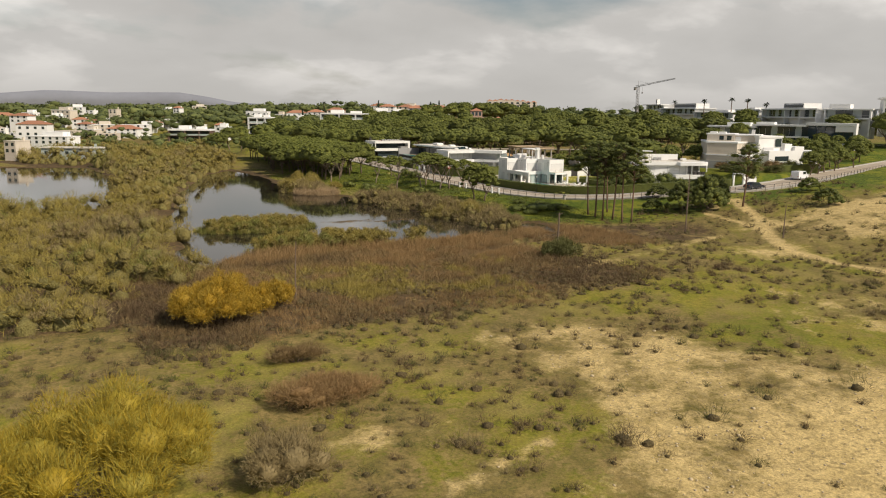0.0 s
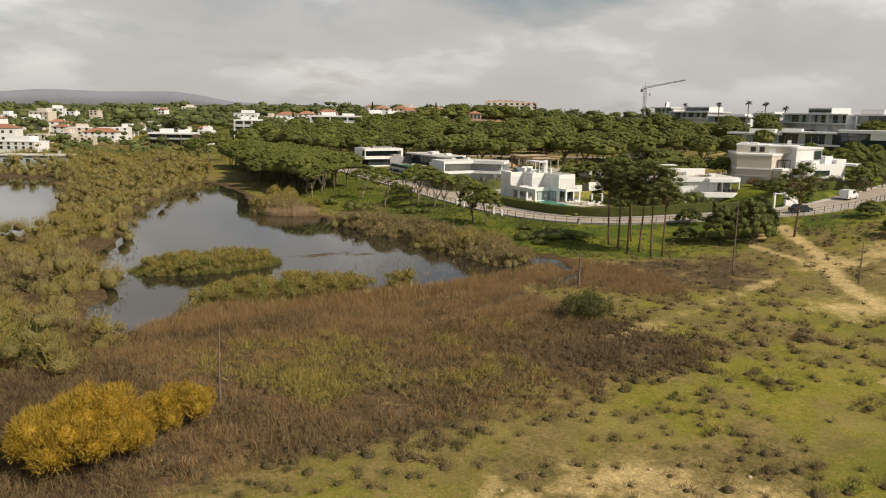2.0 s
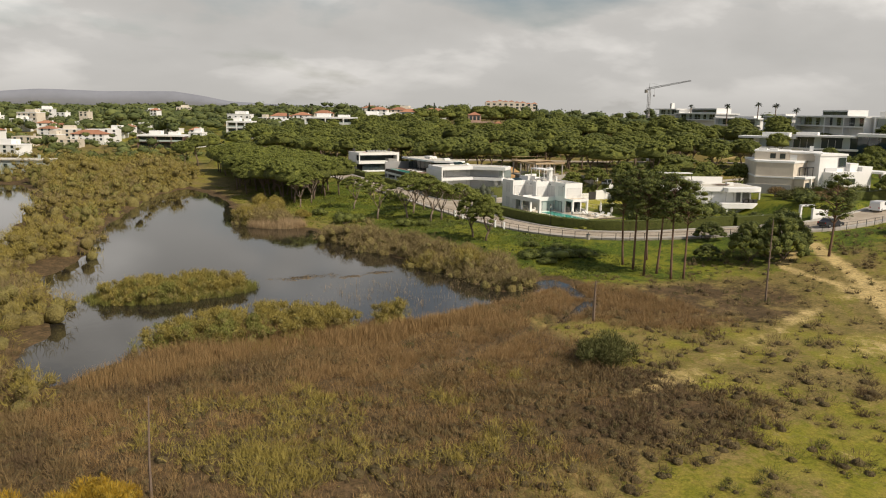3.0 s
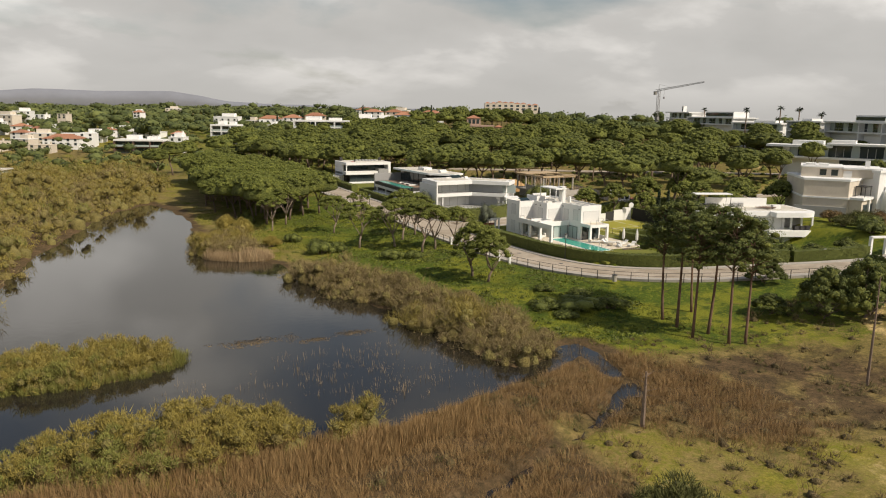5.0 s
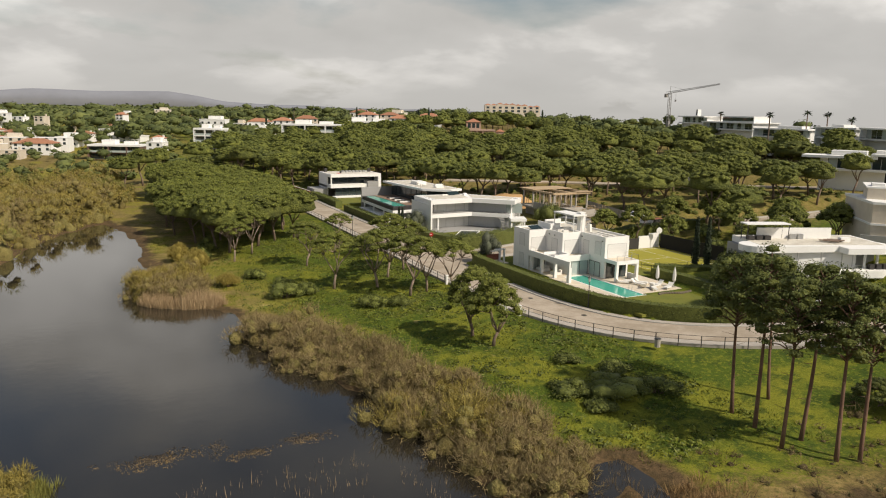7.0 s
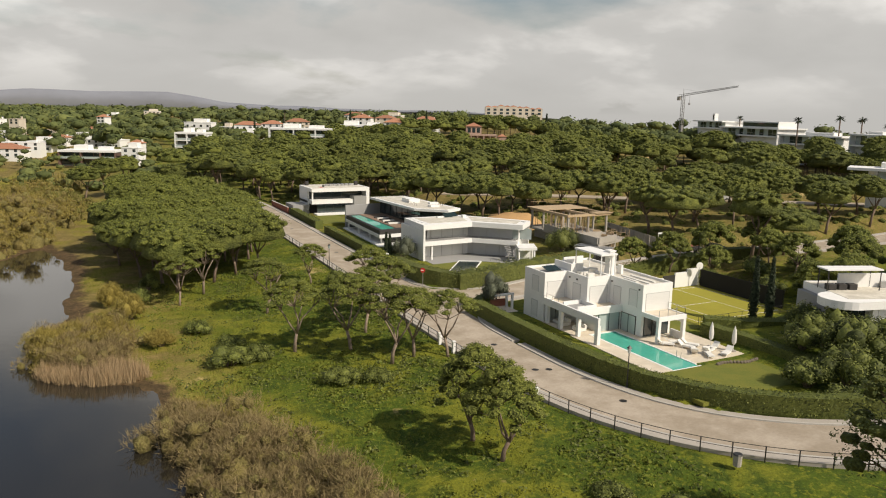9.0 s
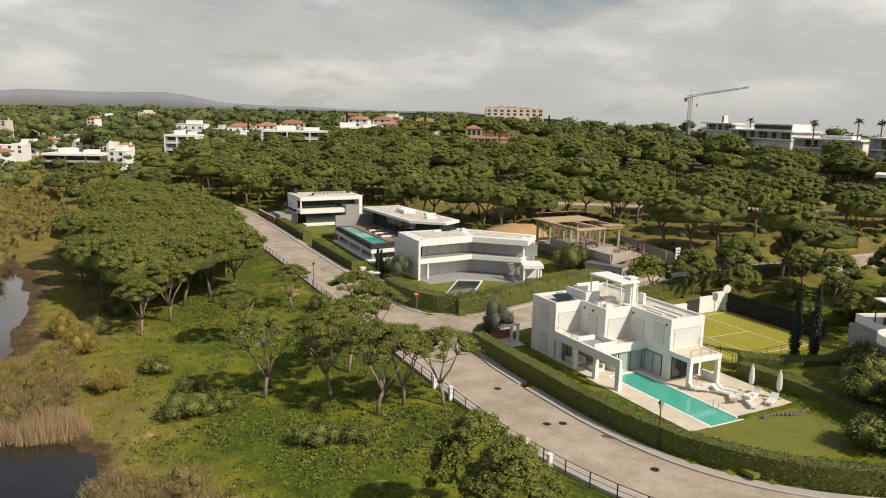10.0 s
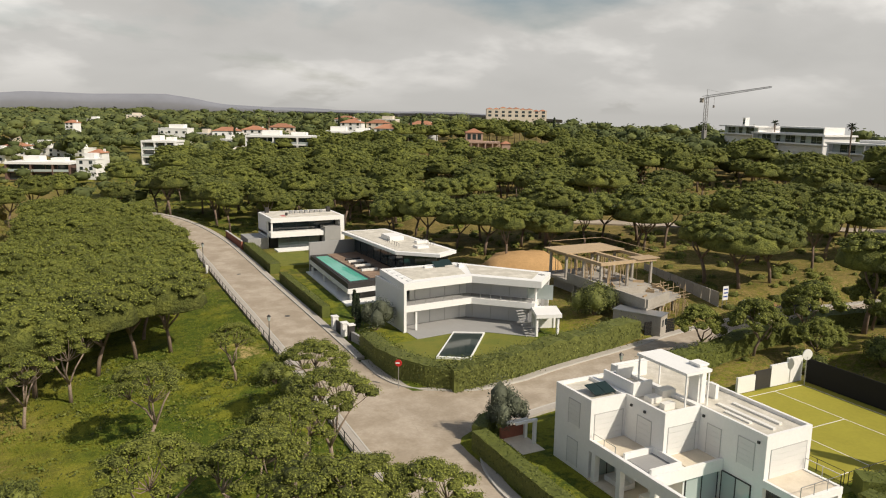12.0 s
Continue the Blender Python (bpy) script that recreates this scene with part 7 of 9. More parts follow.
def villa_bands():
    """The villa of stacked white bands and dark glass at the road's bend."""
    h = thing("villa", "white two-storey villa with banded floors and dark glass behind balconies", "villa", "villas along the road", (115, 252, 2.9))
    x0, x1, y0, y1 = 108.6, 122.8, 247.6, 257.6
    wpart("roof_slab", Geo().box(x0, y0, 8.15, x1, y1, 8.95), WHITE, h)
    wpart("roof", Geo().box(x0 + 0.5, y0 + 0.5, 8.95, x1 - 0.5, y1 - 0.5, 8.98), ROOFING, h, "pale gravel flat roof")
    wpart("balcony_band", Geo().box(x0, y0, 5.35, x1 - 4.0, y0 + 2.6, 6.25), WHITE, h)
    wpart("balcony_band", Geo().box(x0, y0 + 2.6, 5.35, x1, y1, 5.8), WHITE, h)
    wpart("wall", Geo().box(x1 - 0.8, y0, 2.6, x1, y1, 8.15), WHITE, h)
    wpart("wall", Geo().box(x0, y1 - 0.35, 2.6, x1 - 0.8, y1, 8.15), WHITE, h)
    wpart("wall", Geo().box(x0, y0 + 3.2, 2.6, x0 + 0.35, y1 - 0.35, 8.15), WHITE, h)
    wpart("inner_wall", Geo().box(x0 + 0.6, y0 + 3.3, 2.6, x1 - 0.8, y1 - 0.4, 8.1), DARK, h)
    wpart("pillar", Geo().box(x0 + 0.1, y0 + 0.2, 6.25, x0 + 0.4, y0 + 0.5, 8.15), WHITE, h)
    glazing(h, "y", y0 + 2.9, x0 + 0.5, x1 - 0.9, 5.85, 8.1, 5)
    glazing(h, "y", y0 + 1.2, x0 + 1.6, x1 - 4.6, 2.95, 5.3, 4)
    wpart("grey_block", Geo().box(x1 - 4.0, y0 - 0.4, 2.6, x1 - 0.9, y0 + 2.6, 6.9), GREY, h, "grey rendered block")
    wpart("plinth", Geo().box(x0 + 0.8, y0 - 1.6, 2.4, x1 - 3.4, y0 + 1.2, 3.15), WHITE, h)
    wpart("garage", Geo().box(104.9, 250.2, 2.6, 108.6, 256.5, 5.0), GREY, h, "grey flat-roofed garage")
    for x, y, s in ((109.6, 255.6, 0.7), (121.2, 253.2, 0.7), (112.2, 250.6, 0.4)):
        wpart("chimney", Geo().box(x, y, 8.95, x + s, y + s, 8.95 + s * 1.4), DARK, h)
    for i in range(7):
        wpart("roof_unit", Geo().box(113.6 + i * 1.0, 252.8, 8.95, 114.2 + i * 1.0, 253.5, 9.45), STEEL, h, "air-conditioning unit")
    wpart("roof_mat", Geo().box(111.2, 249.6, 8.98, 112.0, 251.0, 9.02), REDSIGN, h)
    tagged(new("lawn", Geo().box(105.5, 233.5, 2.0, 114, 245.6, 2.93).mesh("lawn", LAWN)), "sloping lawn in front of the banded villa", "lawn", kind="structure")
    w = thing("brick_wall", "low brick-red garden wall with a pale coping", "wall", "", (104.4, 258, 3))
    wpart("wall", Geo().wall((104.0, 266), (104.2, 252), 2.4, 4.3, 0.3), BRICKRED, w)
    wpart("coping", Geo().wall((104.0, 266), (104.2, 252), 4.3, 4.38, 0.38), KERB, w)
    return h


def rounded(cx, cy, r, a0, a1, n=14):
    return [(cx + r * math.cos(radians(a0 + (a1 - a0) * i / n)), cy + r * math.sin(radians(a0 + (a1 - a0) * i / n))) for i in range(n + 1)]


def villa_round():
    """The white villa with rounded balconies behind the tall pines."""
    h = thing("villa", "white villa with rounded balcony ends and a wide roof terrace", "villa", "villas along the road", (137, 129, 3.6))
    d = Vector((142.7 - 127.1, 124.0 - 130.2)).normalized()
    n = Vector((-d.y, d.x))

    def at(u, v):
        p = Vector((127.4, 130.4)) + d * u + n * v
        return (p.x, p.y)

    def block(name, u0, v0, u1, v1, z0, z1, mat=WHITE, label=""):
        wpart(name, Geo().prism([at(u0, v0), at(u1, v0), at(u1, v1), at(u0, v1)], z0, z1), mat, h, label)

    bow = [at(2.4 + 2.6 * math.cos(radians(a)), 1.0 + 2.4 * math.sin(radians(a))) for a in range(90, 271, 15)]
    wpart("roof_band", Geo().prism(bow[::1] + [at(5.4, -1.0), at(20.5, -0.2), at(20.5, 8.5), at(2.4, 8.5)], 7.9, 8.75), WHITE, h)
    wpart("terrace_floor", Geo().prism([at(2.2, 0), at(20.0, 0.2), at(20.0, 8.0), at(2.4, 8.0)], 8.75, 8.78), ROOFING, h)
    bow2 = [at(17.6 + 3.6 * math.cos(radians(a)), 0.9 + 3.6 * math.sin(radians(a))) for a in range(-90, 91, 10)]
    wpart("balcony", Geo().prism([at(12.0, -2.7)] + bow2 + [at(12.0, 4.5)], 4.75, 5.7), WHITE, h)
    wpart("balcony_roof", Geo().prism([at(13.0, -2.6)] + [at(17.6 + 3.5 * math.cos(radians(a)), 0.9 + 3.5 * math.sin(radians(a))) for a in range(-90, 91, 10)] + [at(13.0, 4.4)], 7.95, 8.72), WHITE, h)
    block("lower_wall", 5.0, -1.2, 19.6, 4.0, 1.5, 4.74, GREYSHUT, "grey ribbed ground floor under the balcony")
    for k in range(9):
        block("lower_mullion", 5.6 + k * 1.55, -1.3, 5.72 + k * 1.55, -1.2, 1.5, 4.74, SEAM)
    for u in (8.0, 13.0, 18.0):
        block("column", u, -2.5, u + 0.3, -2.2, 1.5, 4.74)
    block("inner_wall", 16.0, 1.4, 19.6, 4.2, 5.7, 7.95, GREY)
    for k in range(3):
        block("balcony_seat", 17.0 + k * 1.0, -1.6, 17.7 + k * 1.0, -0.9, 5.7, 6.4, DARK, "dark balcony seat")
    block("wall", 5.0, 0.0, 16.0, 8.2, 3.2, 7.9)
    block("wall", 1.6, 1.2, 5.0, 8.2, 3.2, 7.9, GREY)
    block("floor_band", 4.4, -2.0, 16.4, 0.0, 4.8, 5.2)
    for i, (a, b) in enumerate(((5.6, 7.4), (7.7, 10.8), (11.0, 13.8), (14.0, 15.4))):
        block("shutter", a, -0.06, b, 0.0, 5.35, 7.7, SHUTTER, "closed white shutter")
        block("shutter_rail", b, -0.08, b + 0.12, 0.0, 5.3, 7.75, SEAM)
    for i in range(4):
        block("window", 1.9 + i * 0.8, 1.12, 2.6 + i * 0.8, 1.2, 5.3, 7.7, GLASS)
        block("lower_window", 6 + i * 2.4, -0.05, 7.9 + i * 2.4, 0.0, 3.3, 4.7, GREYSHUT)
    for u in (16.6, 18.4, 20.3):
        block("pillar", u, -0.9, u + 0.25, -0.65, 5.6, 8.1)
    block("upper_wall", 4.4, 5.2, 15.4, 5.5, 8.75, 10.3)
    block("upper_wall", 15.0, 2.2, 16.4, 3.0, 8.75, 9.4)
    block("pergola", 1.8, 3.4, 8.2, 5.4, 11.0, 11.15, WHITE, "thin white terrace pergola")
    for u, v in ((2.0, 3.5), (8.0, 3.5), (2.0, 5.2), (8.0, 5.2)):
        block("pergola_post", u, v, u + 0.08, v + 0.08, 8.75, 11.0, METAL)
    for u in (2.4, 3.6, 4.8):
        block("terrace_sofa", u, 3.8, u + 0.9, 4.6, 8.78, 9.4, DARK, "dark lounge seat")
    for u in (9.0, 10.1):
        block("roof_unit", u, 4.6, u + 0.8, 5.0, 8.78, 9.5, STEEL, "air-conditioning unit")
    for k in range(3):
        a, b = at(12 + k * 0.8, 2.6 + k * 0.3), at(14 + k * 0.7, 1.2 + k * 0.4)
        wpart("terrace_lounger", Geo().wall(a, b, 9.0, 9.1, 0.6), DECKWOOD, h)
    return h


def villa_cream():
    """The large cream and white hillside house with its lower white wing."""
    h = thing("villa", "large cream and white hillside house of stepped blocks", "villa", "villas along the road", (163, 124, 6.6))
    A, C, D, B = (155.2, 131.2), (159.6, 125.4), (171.5, 128.6), (163.5, 141.4)
    wpart("wall", Geo().prism([A, C, D, B], 3.5, 13.0), CREAM, h)

    def out(p, k):
        m = Vector((162.4, 131.7))
        return tuple(m + (Vector(p) - m) * k)

    wpart("parapet", Geo().prism([out(p, 1.025) for p in (A, C, D, B)], 13.0, 13.4), WHITE, h, "white rendered parapet")
    wpart("ledge", Geo().prism([out(p, 1.03) for p in (A, C, D, B)], 9.85, 10.15), WHITE, h)
    e, k = Vector((0.6, -0.8)), Vector((0.8, 0.6))

    def at(u, v, o=(159.6, 125.4)):
        p = Vector(o) + e * u + k * v
        return (p.x, p.y)

    def block(name, u0, v0, u1, v1, z0, z1, mat=WHITE, label=""):
        wpart(name, Geo().prism([at(u0, v0), at(u1, v0), at(u1, v1), at(u0, v1)], z0, z1), mat, h, label)

    # the upper storey with its two windows and pitched skylights
    block("upper_wall", -8.0, 4.2, -1.2, 13.0, 13.4, 15.1, CREAM)
    block("upper_wall", -1.2, 4.8, 5.0, 13.0, 13.4, 14.9, CREAM)
    block("upper_roof", -8.2, 4.0, -1.0, 13.2, 15.1, 15.35)
    block("upper_roof", -1.0, 4.6, 5.2, 13.2, 14.9, 15.2)
    for u in (-4.9, -3.0):
        block("window", u, 4.12, u + 1.1, 4.2, 13.7, 14.8, GLASS)
    block("door", -1.0, 4.72, 0.4, 4.8, 13.42, 14.6, SHUTTER)
    for u in (-7.4, -5.2):
        block("skylight", u, 5.0, u + 1.7, 7.4, 15.35, 15.8)
    block("chimney", 2.6, 8.0, 3.4, 8.8, 15.2, 16.4)
    # the lower wing in front with openings and a dark pergola
    lw = Vector((0.965, 0.262))

    def low(u, v):
        p = Vector(C) + lw * u + Vector((lw.y, -lw.x)) * v
        return (p.x, p.y)

    def lower(name, u0, v0, u1, v1, z0, z1, mat=WHITE, label=""):
        wpart(name, Geo().prism([low(u0, v1), low(u1, v1), low(u1, v0), low(u0, v0)], z0, z1), mat, h, label)

    lower("lower_wall", 0.4, 0.0, 9.0, 2.2, 5.0, 9.8, CREAM)
    lower("lower_roof", 0.2, 0.0, 9.3, 2.5, 9.8, 10.25)
    for u in (1.2, 3.8, 6.4):
        lower("opening", u, 2.2, u + 1.9, 2.26, 6.6, 9.0, GLASS if u < 6 else TIMBER)
        lower("pier", u + 1.9, 2.2, u + 2.3, 2.6, 5.0, 9.8)
    lower("pergola", 2.4, 0.2, 5.4, 2.0, 12.0, 12.15, METAL, "dark steel pergola")
    for u, v in ((2.5, 0.3), (5.25, 0.3), (2.5, 1.9), (5.25, 1.9)):
        lower("pergola_post", u, v - 0.08, u + 0.1, v + 0.02, 10.25, 12.0, METAL)
    wpart("terrace_wall", Geo().wall((152.6, 131.0), (157.6, 124.2), 4.5, 8.6, 0.3), GREY, h)
    # the white house joined on its east side
    P = [(165.6, 123.9), (173.9, 123.6), (174.2, 133.0), (166.5, 133.0)]
    wpart("white_wall", Geo().prism(P, 5.0, 14.5), WHITE, h, "white rendered wall")
    wpart("white_parapet", Geo().prism([(165.4, 123.7), (174.1, 123.4), (174.4, 133.2), (166.3, 133.2)], 14.5, 14.95), WHITE, h)
    wpart("glass_front", Geo().box(171.4, 123.38, 12.2, 173.5, 123.55, 14.2), GLASS, h)
    # flat grey sheet on the wall, the shade of a recess put into its colour
    wpart("recess", Geo().box(167.2, 123.6, 10.6, 171.0, 123.76, 12.0), GREYSHUT, h)
    wpart("white_wall", Geo().prism([(166.8, 121.4), (176.6, 121.2), (176.8, 131.0), (167.2, 131.0)], 5.0, 11.2), WHITE, h)
    wpart("white_wall", Geo().prism([(176.6, 121.6), (180.2, 121.7), (180.2, 130.0), (176.8, 130.0)], 5.0, 12.2), WHITE, h)
    wpart("ramp_wall", Geo().prism([(173.9, 122.6), (176.6, 122.6), (176.6, 130.0), (174.0, 130.0)], 11.2, 12.9), WHITE, h)
    wpart("window", Geo().box(169.0, 121.18, 8.6, 174.0, 121.34, 9.8), GLASS, h)
    wpart("porch_roof", Geo().box(180.2, 119.2, 10.7, 184.6, 126.0, 11.15), WHITE, h)
    wpart("porch_wall", Geo().box(180.2, 125.4, 5.0, 184.6, 126.0, 10.7), WHITE, h)
    # grey sheet before the back wall: porch shade put into its colour
    wpart("porch_shade", Geo().box(180.3, 125.2, 6.0, 184.4, 125.38, 10.5), GREYSHUT, h)
    for x in (180.4, 182.4, 184.1):
        wpart("pillar", Geo().box(x, 119.3, 5.0, x + 0.4, 119.7, 10.7), WHITE, h)
    g = thing("garden_gate", "white entrance gate with a small roof beside the road", "gate", "", (140, 107, 4.9))
    wpart("post", Geo().box(138.2, 106.6, 4.6, 138.6, 107.0, 7.2), WHITE, g)
    wpart("post", Geo().box(140.6, 105.9, 4.6, 141.0, 106.3, 7.2), WHITE, g)
    wpart("lintel", Geo().wall((138.3, 106.8), (140.9, 106.1), 7.2, 7.45, 0.6), WHITE, g)
    wpart("wall", Geo().wall((141, 106.1), (144.4, 105.8), 4.8, 6.6, 0.25), WHITE, g)
    wpart("wall", Geo().wall((132, 109.5), (138.2, 106.9), 4.2, 5.6, 0.25), WHITE, g)
    return h


villa_pool()
pool_garden()
villa_angled()
villa_deck()
villa_bands()
villa_round()
villa_cream()


# ---- hedges, railing, street things ----
def hedge(name, line, lo, hi, tall, mat, label, seed, leaf=0.085, per=170, ragged=0.06):
    """A clipped hedge between two offsets of a line: a solid body and a coat of leaves."""
    r = np.random.default_rng(seed)
    a, b = ribbon(line, (lo, hi), 0.0)
    o = thing(name, label, "hedge", "garden hedges", (float(line[len(line) // 2][0]), float(line[len(line) // 2][1]), float(line[len(line) // 2][2])))
    g = Geo()
    n = len(a)
    w = r.uniform(-ragged, ragged, n)
    ca, cb = a + (b - a) * 0.06, b - (b - a) * 0.06
    for p in (ca, cb):
        g.v += [(x, y, z - 0.4) for x, y, z in p] + [(x, y, z + tall - 0.08 + k) for (x, y, z), k in zip(p, w)]
    for i in range(n - 1):
        g.f += [(n + i, n + i + 1, 3 * n + i + 1, 3 * n + i), (i, n + i, n + i + 1, i + 1)[::-1], (2 * n + i, 2 * n + i + 1, 3 * n + i + 1, 3 * n + i)[::-1]]
    g.f += [(0, 2 * n, 3 * n, n), (n - 1, 2 * n - 1, 4 * n - 1, 3 * n - 1)]
    g.v = [(x - o.location.x, y - o.location.y, z - o.location.z) for x, y, z in g.v]
    part("body", g, mat, o)
    length = np.linalg.norm(np.diff(a[:, :2], axis=0), axis=1).sum()
    wide = abs(hi - lo)
    m = int(length * per * (wide + 2 * tall) / 4)
    u = r.uniform(0, n - 1.001, m); i = u.astype(int); f = (u - i)[:, None]
    pa, pb = a[i] * (1 - f) + a[i + 1] * f, b[i] * (1 - f) + b[i + 1] * f
    side = r.uniform(0, wide + 2 * tall, m)
    top = (side > tall) & (side < tall + wide)
    q = np.where(side <= tall, 0.0, np.where(top, (side - tall) / wide, 1.0))[:, None]
    h = np.where(side <= tall, side, np.where(top, tall, side - tall - wide))
    p = pa * (1 - q) + pb * q
    across = (pb - pa) / np.linalg.norm(pb - pa, axis=1)[:, None]
    nrm = np.where(top[:, None], np.array([0, 0, 1.0]), np.where(q < 0.5, -across, across))
    p = p + np.c_[np.zeros(m), np.zeros(m), h] + nrm * r.normal(0.0, ragged, (m, 1))
    c = cards(p - np.array(o.location), nrm, np.full(m, leaf), 0.6, r)
    part("leaves", weld_pairs("leaves", c, np.zeros((0, 3)), mat), None, o)
    return o


def piece(line, test):
    return line[[bool(test(p)) for p in line]]


ROAD_F, LANE_F = spline(ROAD, 12), spline(LANE, 10)
GREENH = "clipped dark green hedge around the white villa's garden"
hedge("hedge", piece(ROAD_F, lambda p: p[1] < 162.5 and p[0] < 125), 4.35, 5.85, 1.85, HEDGE, GREENH, 1)
hedge("hedge", piece(LANE_F, lambda p: 107.5 < p[0] < 136), 4.1, 6.5, 2.4, HEDGE_LIGHT, "sunlit yellow-green hedge along the side street", 2, 0.11, 160, 0.32)
hedge("hedge", np.array([(104.9, 189.5, 1.9), (104.6, 184, 1.85), (105.0, 179.5, 1.8), (106.6, 176.9, 1.75), (108.6, 175.2, 1.75)]), -1.0, 1.2, 2.3, HEDGE_LIGHT, "sunlit yellow-green hedge at the street corner", 3, 0.11, 160, 0.3)
hedge("hedge", piece(ROAD_F, lambda p: 203 < p[1] < 226), 4.4, 5.6, 1.5, HEDGE, "low dark hedge beside the raised deck", 4)
hedge("hedge", piece(ROAD_F, lambda p: 231 < p[1] < 252), 4.4, 6.2, 1.5, HEDGE, "broad garden hedge below the banded villa", 5)
hedge("hedge", piece(ROAD_F, lambda p: p[1] < 120 and 125 < p[0] < 136.5), 4.6, 6.2, 1.6, HEDGE, "dark hedge along the rising road", 6)
hedge("hedge", piece(LANE_F, lambda p: 122 < p[0] < 172), -6.6, -4.3, 2.2, HEDGE, "ragged dark shrubs along the side street", 7, 0.12, 110, 0.3)
hedge("hedge", np.array([(122.4, 141.8, 2.4), (122.8, 136, 2.4), (122.9, 131, 2.4), (122.6, 126, 2.4)]), -0.8, 0.8, 1.5, HEDGE, "dark hedge between two gardens", 8)
hedge("hedge", np.array([(123.8, 143.2, 2.4), (127.5, 140.5, 2.4), (131, 138.5, 2.5), (135, 137.8, 3.0)]), -1.0, 1.0, 1.6, HEDGE, "dark hedge between two gardens", 9)
hedge("hedge", np.array([(149.5, 121.5, 4.6), (152, 117.5, 5.2), (156, 115, 5.8), (163, 112.8, 6.4), (172, 111.5, 6.6)]), -0.8, 0.8, 2.0, HEDGE, "dark hedge below the cream house", 11)
hedge("hedge", np.array([(104.6, 163.2, 1.7), (106.2, 164.9, 1.75), (107.6, 165.0, 1.8)]), -0.7, 0.7, 1.5, HEDGE, GREENH, 10)


def railing(line, every, label):
    o = thing("railing", label, "railing", "", tuple(line[0]))
    pts, left = [], 0.0
    for a, b in zip(line[:-1], line[1:]):
        d = np.linalg.norm(b[:2] - a[:2])
        while left < d:
            pts.append(a + (b - a) * left / d); left += every
        left -= d
    post = Geo().box(-0.035, -0.035, -0.3, 0.035, 0.035, 1.02).mesh("post", METAL)
    for p in pts:
        q = part("post", post, None, o)
        q.location = Vector(p) - o.location
    for a, b in zip(pts[:-1], pts[1:]):
        g = Geo().tube(tuple(a + (0, 0, 1.0)), tuple(b + (0, 0, 1.0)), 0.03, n=4).tube(tuple(a + (0, 0, 0.55)), tuple(b + (0, 0, 0.55)), 0.022, n=4)
        wpart("rail", g, METAL, o)


side = ribbon(ROAD_F, (-4.5,), 0.05)[0]
railing(side[[bool(p[1] < 252 and p[0] < 125) for p in side]], 2.3, "dark metal railing between the road and the meadow")
railing(side[[bool(p[1] < 112 and p[0] > 128) for p in side]], 2.3, "dark metal railing along the rising road")


def bollard(x, y, z, h=1.15):
    o = thing("bollard", "white concrete post beside the railing", "bollard", "white roadside posts", (x, y, z))
    part("shaft", Geo().box(-0.16, -0.16, -0.2, 0.16, 0.16, h - 0.08), WHITE, o)
    part("cap", Geo().box(-0.2, -0.2, h - 0.08, 0.2, 0.2, h), WHITE, o)


for x, y in ((94.55, 134.8), (94.35, 137.6), (94.3, 150.2), (94.3, 153.5), (95.0, 235.5), (95.1, 250)):
    bollard(x, y, at_ground(x, y) + 0.2)
bin_ = thing("litter_bin", "grey-brown litter bin at the railing", "litter bin", "", (100.5, 117.6, 1.95))
part("body", Geo().tube((0, 0, 0), (0, 0, 0.85), 0.3, 0.34, 10), CONCRETE, bin_)
part("lid", Geo().tube((0, 0, 0.86), (0, 0, 0.95), 0.37, 0.3, 10), METAL, bin_)


def lantern(x, y, z, h=4.0):
    o = thing("street_lamp", "black iron street lamp with a lantern head", "street lamp", "street lamps", (x, y, z))
    part("pole", Geo().chain([(0, 0, -0.3), (0, 0, 0.5), (0, 0, 0.55), (0, 0, h - 0.6)], [0.10, 0.09, 0.06, 0.045], 8), METAL, o)
    part("lantern", Geo().tube((0, 0, h - 0.6), (0, 0, h - 0.1), 0.12, 0.22, 6), REFLECTGLASS, o)
    part("hood", Geo().tube((0, 0, h - 0.1), (0, 0, h + 0.15), 0.27, 0.03, 6), METAL, o)


for x, y in ((94.9, 194.0), (104.0, 133.6), (95.2, 240.0), (122.0, 166.3), (150.5, 170.2)):
    lantern(x, y, at_ground(x, y) + 0.1)
sg = thing("road_sign", "round red no-entry sign with a white bar", "road sign", "", (103.5, 177.3, 1.75))
part("pole", Geo().tube((0, 0, -0.2), (0, 0, 2.9), 0.035), STEEL, sg)
part("disc", Geo().tube((-0.02, -0.04, 2.6), (-0.045, -0.075, 2.6), 0.36, n=20), REDSIGN, sg)
part("bar", Geo().wall((-0.28, 0.08), (0.17, -0.2), 2.53, 2.67, 0.03), WHITE, sg)
sg.children[2].location = (-0.0, -0.02, 0)
gate = thing("driveway_gate", "white and dark gate posts with a low grey wall", "gate", "", (104.3, 195, 1.9))
for x, y, h in ((104.05, 198.2, 2.0), (104.3, 195.4, 1.9), (104.5, 193.6, 2.1)):
    g = wpart("post", Geo().box(x - 0.35, y - 0.35, 1.6, x + 0.35, y + 0.35, 1.6 + h), WHITE if h < 2.05 else DARK, gate)
    wpart("cap", Geo().box(x - 0.42, y - 0.42, 1.6 + h, x + 0.42, y + 0.42, 1.72 + h), WHITE, g)
wpart("wall", Geo().wall((104.5, 193.2), (104.8, 190.2), 1.5, 3.0, 0.3), GREY, gate)
wpart("leaf", Geo().wall((104.1, 197.8), (104.3, 195.8), 1.9, 3.3, 0.08), DARK, gate)
